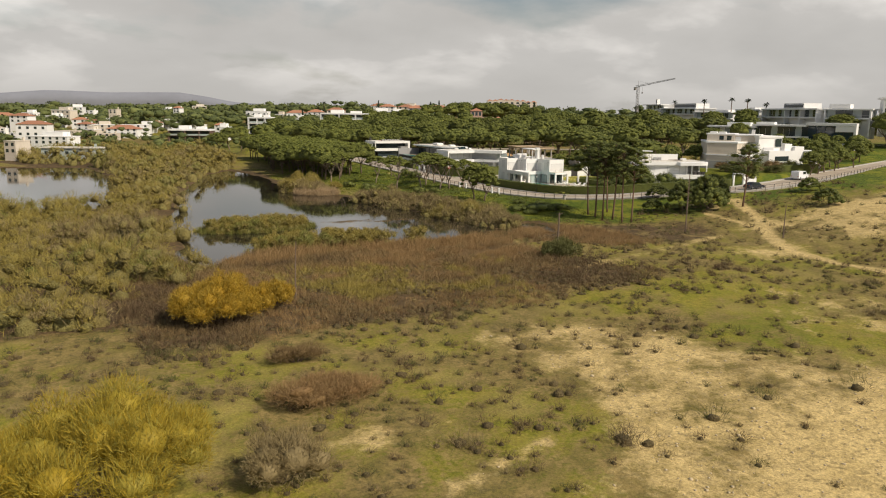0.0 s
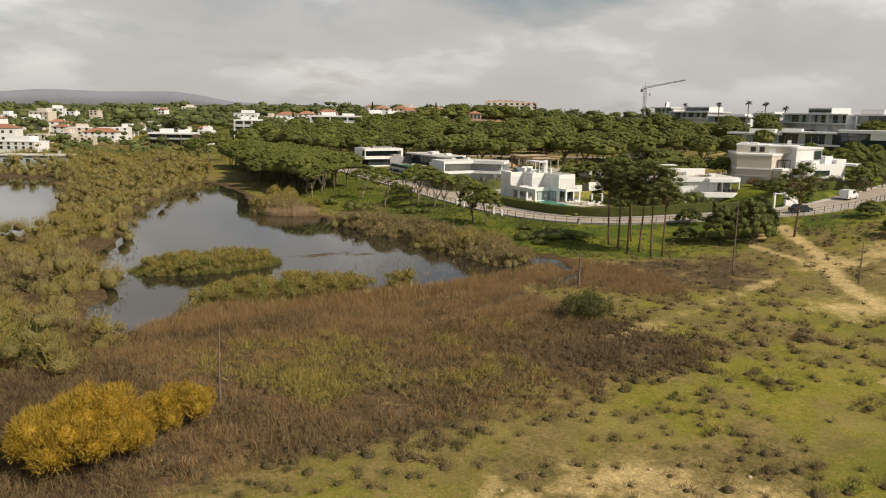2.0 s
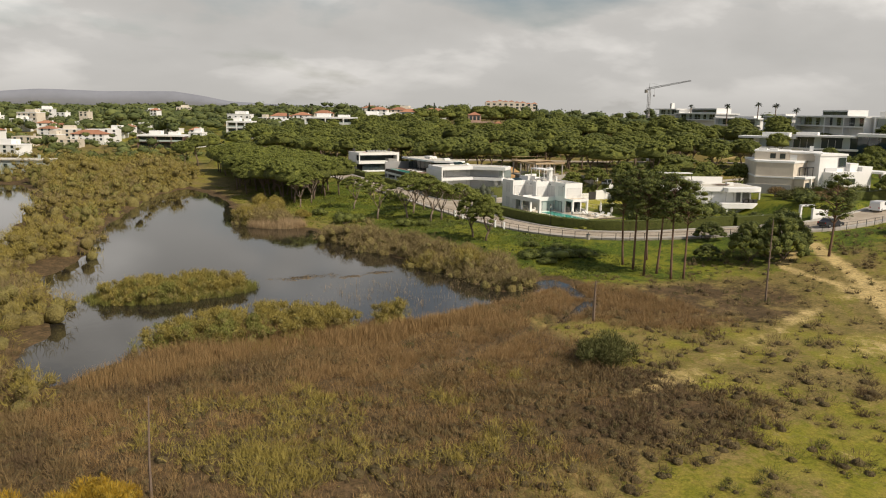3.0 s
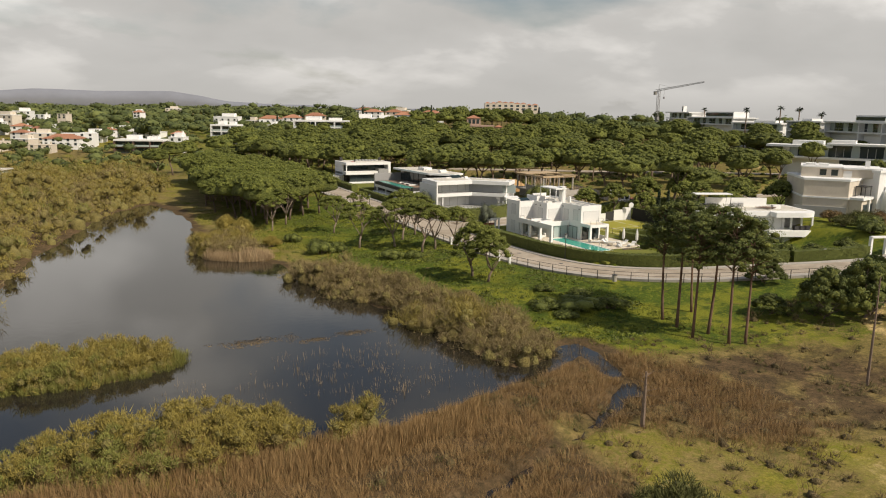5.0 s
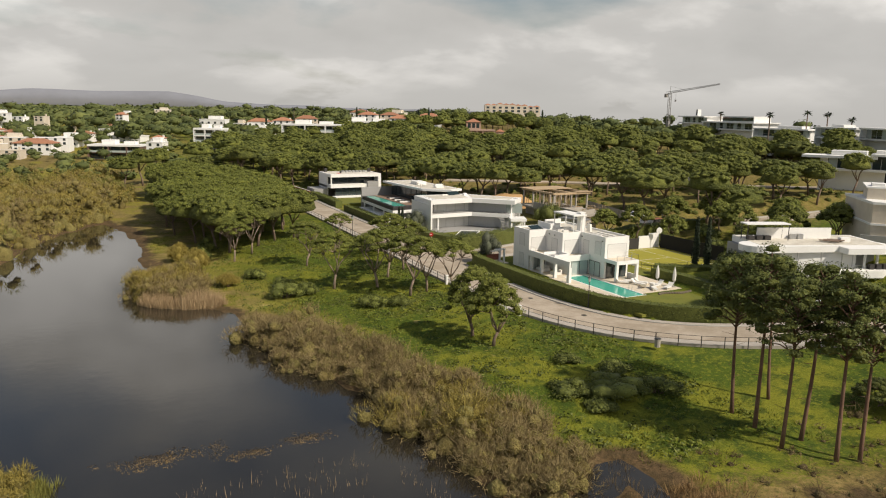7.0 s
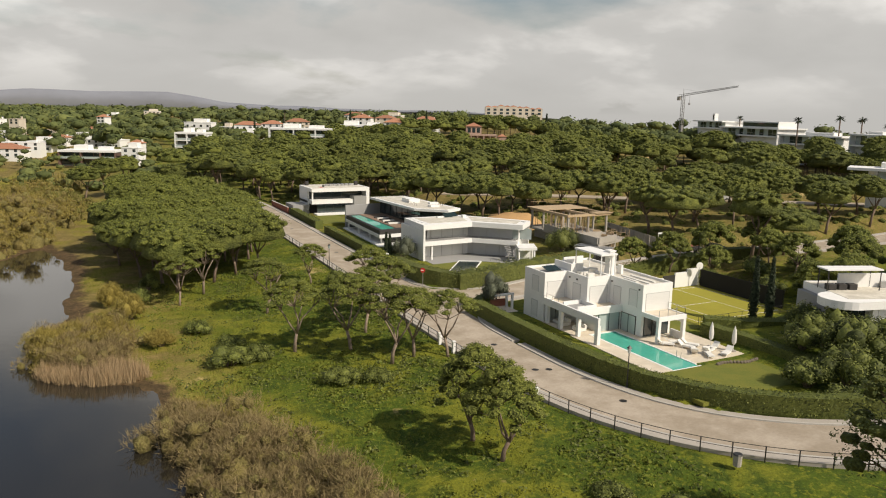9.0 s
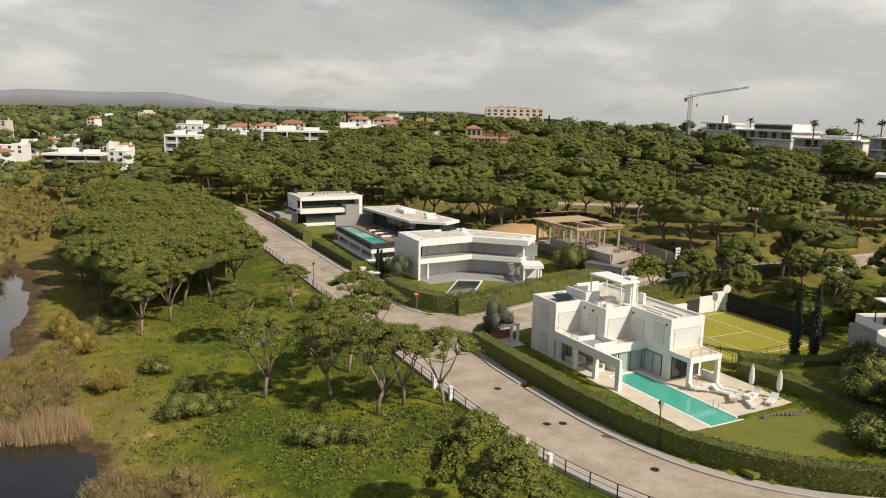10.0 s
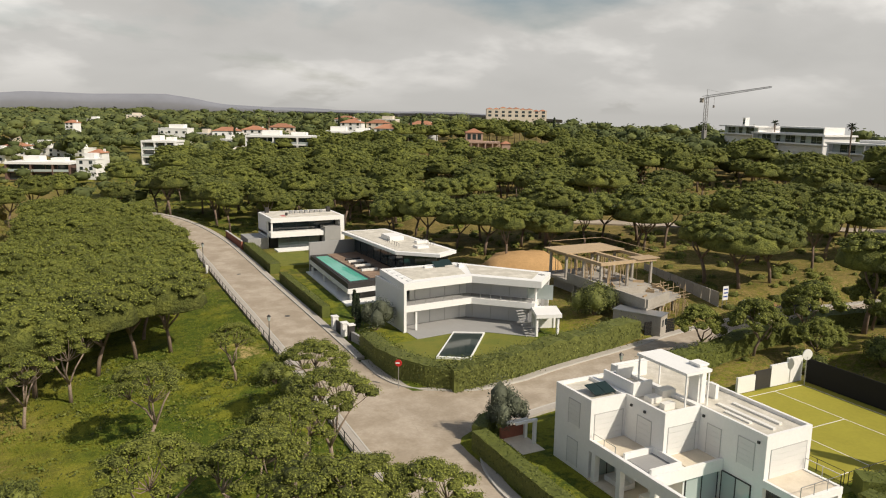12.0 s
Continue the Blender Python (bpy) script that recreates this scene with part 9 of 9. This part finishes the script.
def balcony_block(x, y, z, w, d, floors, label, turn):
    """White flats or a modern house with long balconies and deep glass."""
    o = thing("apartment_building" if floors > 2 else "modern_house", label, "building", "", (x, y, z))
    o.rotation_euler = (0, 0, turn)
    H = 3.1
    part("wall", Geo().box(-w / 2 + 0.4, -d / 2 + 1.8, -9, w / 2 - 0.4, d / 2, floors * H - 0.3), WHITE, o)
    for f in range(floors + 1):
        part("floor_band", Geo().box(-w / 2, -d / 2 if f % 2 == 0 or floors > 2 else -d / 2 + 0.8, f * H - 0.35, w / 2, d / 2 + 0.1, f * H + (0.12 if f < floors else 0.45)), WHITE, o)
        if f < floors:
            n = max(3, int(w / 4))
            for i in range(n):
                u0, u1 = -w / 2 + 0.7 + i * (w - 1.4) / n + 0.12, -w / 2 + 0.7 + (i + 1) * (w - 1.4) / n - 0.12
                part("window", Geo().box(u0, -d / 2 + 1.70, f * H + 0.2, u1, -d / 2 + 1.79, f * H + 2.6), GLASS, o)
            if f:
                part("balcony_rail", Geo().box(-w / 2 + 0.1, -d / 2 + 0.05, f * H + 0.12, w / 2 - 0.1, -d / 2 + 0.1, f * H + 1.0), REFLECTGLASS, o)
    for u in (-w / 2, -w * 0.12, w * 0.22, w / 2 - 0.5):
        part("pier", Geo().box(u, -d / 2 + 0.02, -4, u + 0.5, -d / 2 + 1.7, floors * H - 0.36), WHITE, o)
    part("roof_block", Geo().box(-w * 0.3, -d * 0.1, floors * H + 0.45, -w * 0.05, d * 0.35, floors * H + 2.3).box(w * 0.1, 0, floors * H + 0.45, w * 0.32, d * 0.35, floors * H + 1.7), WHITE, o)
    return o


FLATS = "white apartment building with long balconies among the pines"
for x, y, z, w, d, n in ((113, 446, 5.8, 14, 12, 3), (157, 418, 8.8, 29, 12, 3), (187, 422, 10.4, 27, 12, 3)):
    balcony_block(x, y, z, w, d, n, FLATS, TURN)


def ridge_house(left, right, top, floors, depth, label, storey=3.1, upper=(), glass_all=True, fins=()):
    """A modern flat-roofed house whose front runs from left to right, with its roof's top edge at the height top."""
    a, b = Vector(left), Vector(right)
    w = (b - a).length
    turn = math.atan2(b.y - a.y, b.x - a.x)
    o = thing("modern_house", label, "house", "modern houses on the ridge", (*a, top))
    o.rotation_euler = (0, 0, turn)
    low = -floors * storey
    part("wall", Geo().box(0.3, 1.6, low - 7, w - 0.3, depth, -0.45), WHITE, o)
    part("roof", Geo().box(-0.6, -0.5, -0.5, w + 0.4, depth + 0.3, 0.0), WHITE, o, "thin white overhanging roof slab")
    for f in range(floors):
        z0 = -(f + 1) * storey
        part("floor_band", Geo().box(0, -0.3, z0 - 0.25, w, 1.6, z0 + 0.2), WHITE, o)
        n = max(3, int(w / 2.6))
        for i in range(n):
            u0, u1 = 0.5 + i * (w - 1) / n, 0.5 + (i + 1) * (w - 1) / n
            # some panes are pale, so the shaded front is brightened by colour
            part("window", Geo().box(u0 + 0.05, 1.45, z0 + 0.2, u1 - 0.05, 1.59, z0 + storey - 0.5), REFLECTGLASS if (i * 7 + f * 3) % 5 < 2 else GLASS, o)
            part("mullion", Geo().box(u1 - 0.05, 1.40, z0 + 0.2, u1 + 0.05, 1.58, z0 + storey - 0.5), SEAM, o)
        part("balcony_rail", Geo().box(0.2, -0.2, z0 + 1.05, w - 0.2, -0.14, z0 + 1.1).box(0.2, -0.19, z0 + 0.2, w - 0.2, -0.15, z0 + 0.3), STEEL, o)
    for u in fins:
        part("fin_wall", Geo().box(u * w, -0.35, low - 6, u * w + 0.55, 1.6, -0.5), WHITE, o)
    for u0, u1, v0, h in upper:
        part("penthouse", Geo().box(u0 * w, v0, 0.0, u1 * w, min(depth * 0.8, v0 + (u1 - u0) * w), h), WHITE, o)
        part("penthouse_window", Geo().box(u0 * w + 0.4, v0 - 0.08, 0.4, u1 * w - 0.4, v0 - 0.01, h - 0.5), GLASS if h > 1.6 else WHITE, o)
    return o


TERRACES = "white modern ridge house with dark glass and long terraces"
ridge_house((306.0, 325.5), (298.6, 303.0), 25.6, 1, 10, "white modern house with a chimney tower on the ridge", upper=((0.5, 0.57, 2.0, 2.9),))
ridge_house((298.2, 303.2), (287.4, 266.7), 23.5, 1, 11, "long white house with a roof storey on the wooded ridge", upper=((0.34, 0.93, 1.5, 2.3),), fins=(0.0, 0.98))
ridge_house((279.9, 260.2), (278.4, 236.0), 21.7, 1, 10, "low glass-fronted house with a thin white roof on the ridge", upper=((0.3, 0.75, 4.0, 0.9),), fins=(0.0, 0.5))
ridge_house((277.7, 232.5), (266.9, 210.4), 22.8, 1, 10, TERRACES, 3.6, upper=((0.1, 0.4, 4.0, 0.8),), fins=(0.0, 0.38, 0.97))
ridge_house((266.0, 208.4), (247.4, 169.0), 23.0, 1, 11, TERRACES, 3.4, upper=((0.32, 0.68, 2.0, 2.0),), fins=(0.0, 0.45, 0.72, 0.985))
ridge_house((248.4, 167.0), (254.2, 153.2), 22.9, 1, 10, TERRACES, 3.4, upper=((0.05, 0.5, 3.0, 1.6),), fins=(0.0, 0.96))
ridge_house((257.5, 151.5), (268.0, 139.0), 26.8, 2, 11, TERRACES, 3.2, upper=((0.1, 0.6, 3.0, 1.2),), fins=(0.0, 0.5, 0.97))
ridge_house((345, 330), (338, 306), 18.5, 1, 10, "white flat-roofed house behind the crane", 3.1)


def long_glass_house():
    """The long building on the slope: thin roof, glass storeys, a white-framed end."""
    a, b = Vector((217.1, 191.1)), Vector((241.4, 149.3))
    w = (b - a).length
    o = thing("long_glass_building", "long flat-roofed building with dark blue glass and white frames", "building", "", (*a, 13.1))
    o.rotation_euler = (0, 0, math.atan2(b.y - a.y, b.x - a.x))
    part("roof", Geo().box(0.0, -0.6, 2.7, 17.0, 8, 3.3), WHITE, o, "thin white overhanging roof")
    part("roof", Geo().box(15.6, -0.7, 3.45, 33.2, 8, 4.0), WHITE, o, "thin white overhanging roof")
    part("penthouse", Geo().box(6.5, 2.5, 3.3, 14.5, 7.5, 4.5), WHITE, o)
    part("upper_core", Geo().box(17.0, 1.8, 2.68, 33.2, 7.9, 3.44), DARK, o)
    part("penthouse", Geo().box(16.5, 2.2, 4.0, 22.5, 7.5, 4.8), WHITE, o)
    part("core", Geo().box(6.0, 1.8, -9, w - 0.3, 7.9, 2.68), DARK, o)
    part("end_wall", Geo().box(4.2, 1.6, -9, 6.0, 7.9, 2.68), WHITE, o)
    part("floor_band", Geo().box(6.0, -0.9, -0.45, 34.0, 1.8, 0.1), WHITE, o)
    part("lower_wall", Geo().box(6.0, 0.6, -9, 19.0, 1.8, -0.5), WHITE, o)
    for i in range(14):
        u0 = 6.2 + i * 1.95
        part("window", Geo().box(u0 + 0.06, 1.60, 0.12, u0 + 1.89, 1.78, 2.66 if i < 6 else 3.42), GLASS if i % 4 else REFLECTGLASS, o)
        part("mullion", Geo().box(u0 - 0.06, 1.55, 0.12, u0 + 0.06, 1.79, 2.66), SEAM, o)
    for i in range(7):
        u0 = 19.3 + i * 2.0
        part("lower_window", Geo().box(u0 + 0.08, 1.60, -3.4, u0 + 1.92, 1.78, -0.5), GLASS, o)
    # the framed end
    part("frame", Geo().box(33.2, -1.0, 3.9, w, 8, 4.8).box(w - 0.7, -1.0, -2.0, w, 8, 3.9).box(33.2, -1.0, -2.6, w, 8, -2.0), WHITE, o, "deep white frame round the glass end")
    for i in range(5):
        u0 = 33.5 + i * 2.75
        part("end_pane", Geo().box(u0 + 0.07, 0.9, -1.98, u0 + 2.68, 1.1, 3.88), BLUEGLASS, o, "dark blue glass pane")
    part("white_panel", Geo().box(42.2, -0.8, 1.9, w - 0.72, 0.3, 3.88), WHITE, o)
    part("plinth", Geo().box(33.2, 0.0, -9, w, 8, -2.62), CONCRETE, o)
    return o


BLUEGLASS = glass("blue_glass", (0.018, 0.040, 0.062))
long_glass_house()
ORANGE = "white house with a terracotta roof among the pines"
TOWN = [(-10, 303, 2.9, 5, 7, 4.6, "plain"), (-7, 399, 5.9, 14, 8, 5.8, "hip"), (1, 364, 3.4, 20, 9, 3.6, "flat"), (6, 560, 12.8, 14, 8, 5.0, "flat"), (-14, 559, 11.5, 8, 7, 4.3, "flat"), (1, 544, 10.8, 11, 7, 3.2, "flat"), (26, 469, 6.0, 11, 7, 4.0, "flat"),
        (36, 449, 4.5, 17, 10, 3.8, "hip"), (50, 478, 5.4, 11, 7, 4.5, "flat"), (65, 537, 5.2, 11, 7, 4.5, "flat"), (79, 500, 5.7, 18, 10, 4.0, "flat"), (84, 413, 5.6, 7, 7, 4.4, "flat"), (133, 811, 17.7, 14, 9, 4.8, "flat"), (100, 795, 15.2, 10, 7, 3.9, "flat"), (15, 520, 7.9, 9, 7, 4.4, "hip"),
        (19, 455, 4.0, 8, 7, 3.7, "flat"), (78, 616, 8.2, 17, 10, 3.0, "hip"), (-15, 469, 10.9, 11, 7, 4.0, "hip"), (140, 504, 12.4, 6, 7, 4.2, "flat"), (136, 628, 11.0, 17, 10, 4.1, "flat"), (147, 481, 9.6, 6, 7, 4.8, "flat"), (-40, 430, 5.5, 18, 10, 6, "hip"), (-60, 470, 6, 16, 10, 6, "hip"), (-75, 420, 5, 16, 10, 6, "flat"), (-30, 545, 9, 18, 10, 5, "hip"),
        (150, 500, 12, 14, 9, 6, "hip"), (128, 520, 12.5, 15, 9, 6, "flat"), (176, 492, 15.6, 13, 9, 4.5, "hip"), (164, 500, 14.2, 11, 9, 4.5, "hip"), (206, 470, 19.0, 11, 8, 4.0, "hip"), (220, 470, 19.0, 11, 8, 4.0, "hip"), (196, 400, 17.4, 11, 8, 4.5, "hip"), (239, 457, 17.5, 14, 9, 5, "hip"), (250, 530, 18.5, 13, 9, 5.5, "flat"), (228, 540, 18.5, 13, 9, 5.5, "hip")]
TOWN += [(17, 475, 6.5, 8.4, 7, 3.8, "hip"), (24, 516, 6.5, 10.7, 7, 4.4, "hip"), (32, 531, 6.5, 7.3, 7, 4.5, "flat"), (43, 460, 6.5, 15.6, 7, 3.7, "plain"), (52, 608, 6.5, 6.0, 7, 5.0, "plain"), (57, 506, 6.5, 10.5, 7, 4.3, "hip"), (67, 513, 6.5, 9.2, 7, 4.4, "flat"), (78, 611, 7.2, 12.0, 7, 3.8, "plain"), (14, 591, 15.4, 10.8, 7, 4.5, "flat"), (24, 612, 13.7, 6.9, 7, 3.8, "plain"), (37, 552, 15.6, 5.4, 7, 3.1, "plain"), (81, 570, 16.7, 4.8, 7, 3.6, "hip"), (9, 591, 8.4, 8.2, 7, 3.7, "plain"), (24, 612, 9.6, 17.2, 7, 3.8, "plain"), (88, 443, 6.5, 5.4, 7, 4.2, "hip")]
for i, (x, y, z, w, d, h, rf) in enumerate(TOWN):
    small_house(x, y, z, w, d, h, rf, WHITE if i % 3 else CREAM, ORANGE if rf == "hip" else "white flat-roofed house among the pines", 900 + i)
r_ = np.random.default_rng(77)
for i in range(16):
    x, y = r_.uniform(-70, 58), r_.uniform(415, 580)
    if min(math.hypot(x - q[0], (y - q[1]) * 0.6) for q in TOWN) > 9:
        small_house(x, y, at_ground(x, y), r_.uniform(8, 13), r_.uniform(7, 9), r_.uniform(3.0, 4.2), "plain" if i % 3 else "hip", WHITE if i % 2 else CREAM, "white house among the far pines" if i % 3 else ORANGE, 960 + i)
small_house(9, 301, 2.0, 22, 7, 3.0, "low", REFLECTGLASS, "long low glass-fronted pavilion on the pond's far shore", 950, TURN + 0.1, 1)
BROWN = material("brown_render", (0.15, 0.095, 0.075), 0.8, grain=0.12, scale=0.5)
# brown house at the lagoon's end
o = balcony_block(69, 424, 2.2, 23, 12, 2, "brown and white house with wide terraces at the lagoon's end", TURN + 0.05)
for c in o.children:
    if c.name.startswith(("wall", "pier")):
        c.data.materials[0] = BROWN
    elif c.name.startswith("floor_band") and c.dimensions.z < 0.6:
        c.data.materials[0] = BROWN
# pink villa on the hill
pv = thing("villa", "pink arcaded villa with a tiled roof on the wooded hill", "villa", "", (228, 380, 13.2))
pv.rotation_euler = (0, 0, TURN)
PINK = material("pink_render", (0.40, 0.28, 0.22), 0.85, grain=0.1, scale=0.5)
part("wall", Geo().box(-5.5, -1.0, -4, 1.5, 7, 7.6), PINK, pv)
part("roof", Geo().roof(-5.5, -1.0, 1.5, 7, 7.6, 1.7), CLAYROOF, pv, "pale tiled roof")
part("loggia", Geo().box(-6.5, -3.2, 3.4, 8.5, 3, 4.1), PINK, pv)
for i in range(6):
    part("column", Geo().box(-6.4 + i * 2.9, -3.1, -4, -5.9 + i * 2.9, -2.6, 3.4), PINK, pv)
part("back_wall", Geo().box(-6.0, 0.6, -4, 8.2, 3, 3.4), PINK, pv)
for i in range(3):
    part("window", Geo().box(-4.8 + i * 2.1, -1.06, 4.8, -3.4 + i * 2.1, -0.98, 7.0), GLASS, pv)
part("wing", Geo().box(9.5, 0, -4, 13, 5, 3.2), PINK, pv)
part("wing_roof", Geo().roof(9.5, 0, 13, 5, 3.2, 1.2), CLAYROOF, pv)
# hotel on the skyline
ht = thing("hotel", "pale peach hotel with stepped roofs on the skyline", "hotel", "", (440, 690, 24))
ht.rotation_euler = (0, 0, TURN)
r_ = np.random.default_rng(4)
for i in range(9):
    u = -24 + i * 6
    hh = 9.5 - 0.5 * abs(i - 3) + r_.uniform(-0.6, 0.6)
    part("wing", Geo().box(u, -5, -6, u + 6.0, 7, hh), CREAM, ht)
    part("roof", Geo().roof(u, -5, u + 6.0, 7, hh, 1.4, 0.1), CLAYROOF, ht)
    for f in range(2):
        part("window", Geo().box(u + 1.6, -5.08, 2 + 3.2 * f, u + 4.4, -4.98, 4 + 3.2 * f), GLASS, ht)

# crane
cr = thing("tower_crane", "grey tower crane with a long raised jib on the skyline", "crane", "", (321, 348.3, 12))
mast = Geo()
for a, b in ((-0.55, -0.55), (0.55, -0.55), (0.55, 0.55), (-0.55, 0.55)):
    mast.tube((a, b, 0), (a, b, 25.0), 0.12, n=4)
for i in range(18):
    s = 1 if i % 2 else -1
    mast.tube((-0.55 * s, -0.55, i * 1.38), (0.55 * s, -0.55, (i + 1) * 1.38), 0.07, n=4).tube((-0.55, 0.55 * s, i * 1.38), (-0.55, -0.55 * s, (i + 1) * 1.38), 0.07, n=4)
part("mast", mast, CRANEPAINT, cr)
part("mast_sleeve", Geo().box(-0.75, -0.75, 3, 0.75, 0.75, 11), CRANEPAINT, cr, "thicker lower mast section")
jd = Vector((-0.16, -0.98, 0.085)).normalized()
jib = Geo()
root = Vector((0, 0, 24.6))
for off in (Vector((0, 0, 0.9)), Vector((0.35, 0.35, 0)), Vector((-0.35, -0.35, 0))):
    jib.tube(root + off - jd * 3.2, root + off * 0.5 + jd * 38, 0.12, n=4)
for i in range(27):
    p, rise = root + jd * (i * 1.4), Vector((0, 0, 0.85 - i * 0.015))
    jib.tube(p + Vector((0.35, 0.35, 0)), p + jd * 0.7 + rise, 0.06, n=4).tube(p + jd * 0.7 + rise, p + jd * 1.4 + Vector((-0.35, -0.35, 0)), 0.06, n=4)
part("jib", jib, CRANEPAINT, cr)
part("counterweight", Geo().box(-0.5, 2.0, 22.6, 0.5, 3.4, 24.4), CONCRETE, cr)
part("apex", Geo().tube(root, root + Vector((0, 0, 3.4)), 0.12, 0.07, n=4).tube(root + Vector((0, 0, 3.4)), root + jd * 11 + Vector((0, 0, 0.8)), 0.04, n=4), CRANEPAINT, cr)
part("hook", Geo().tube(root + jd * 5, root + jd * 5 - Vector((0, 0, 3.6)), 0.05, n=4).box(root.x + jd.x * 5 - 0.3, root.y + jd.y * 5 - 0.3, root.z - 4.2, root.x + jd.x * 5 + 0.3, root.y + jd.y * 5 + 0.3, root.z - 3.2), CRANEPAINT, cr)


def palm(x, y, z, h, seed):
    r = np.random.default_rng(seed)
    o = thing("palm_tree", "tall thin fan palm on the skyline", "palm tree", "palms on the skyline", (x, y, z))
    part("trunk", Geo().chain([(0, 0, -2), (0.2, 0, h * 0.5), (0.3, 0.1, h)], [0.3, 0.22, 0.2], 6), BARK, o)
    g = Geo()
    for i in range(22):
        a, e = i * 2.4, r.uniform(-0.6, 1.0)
        d = Vector((math.cos(a) * math.cos(e), math.sin(a) * math.cos(e), math.sin(e)))
        c = Vector((0.3, 0.1, h))
        s = Vector((-math.sin(a), math.cos(a), 0)) * 0.28
        k = len(g.v)
        g.v += [tuple(c), tuple(c + d * 0.9 + s), tuple(c + d * 1.9 - Vector((0, 0, 0.4))), tuple(c + d * 0.9 - s)]
        g.f.append((k, k + 1, k + 2, k + 3))
    part("crown", g, CYPRESS, o)


for i, (x, y, h) in enumerate([(276.2, 250.7, 14.1), (282.2, 239.9, 14.8), (289.8, 237.4, 14.5), (296.7, 232.8, 12.8), (305, 300, 14.2), (176, 520, 13)]):
    palm(x, y, 12.5, h, i)


# tall trees that stand out over the far woods
for x, y, h in ((199, 470, 15), (230, 452, 13), (235, 449, 14), (288, 412, 13), (152, 492, 12), (170, 500, 11), (120, 520, 12), (262, 470, 11)):
    cypress(x, y, h, 1.3, "tall dark cypress rising over the far wood")
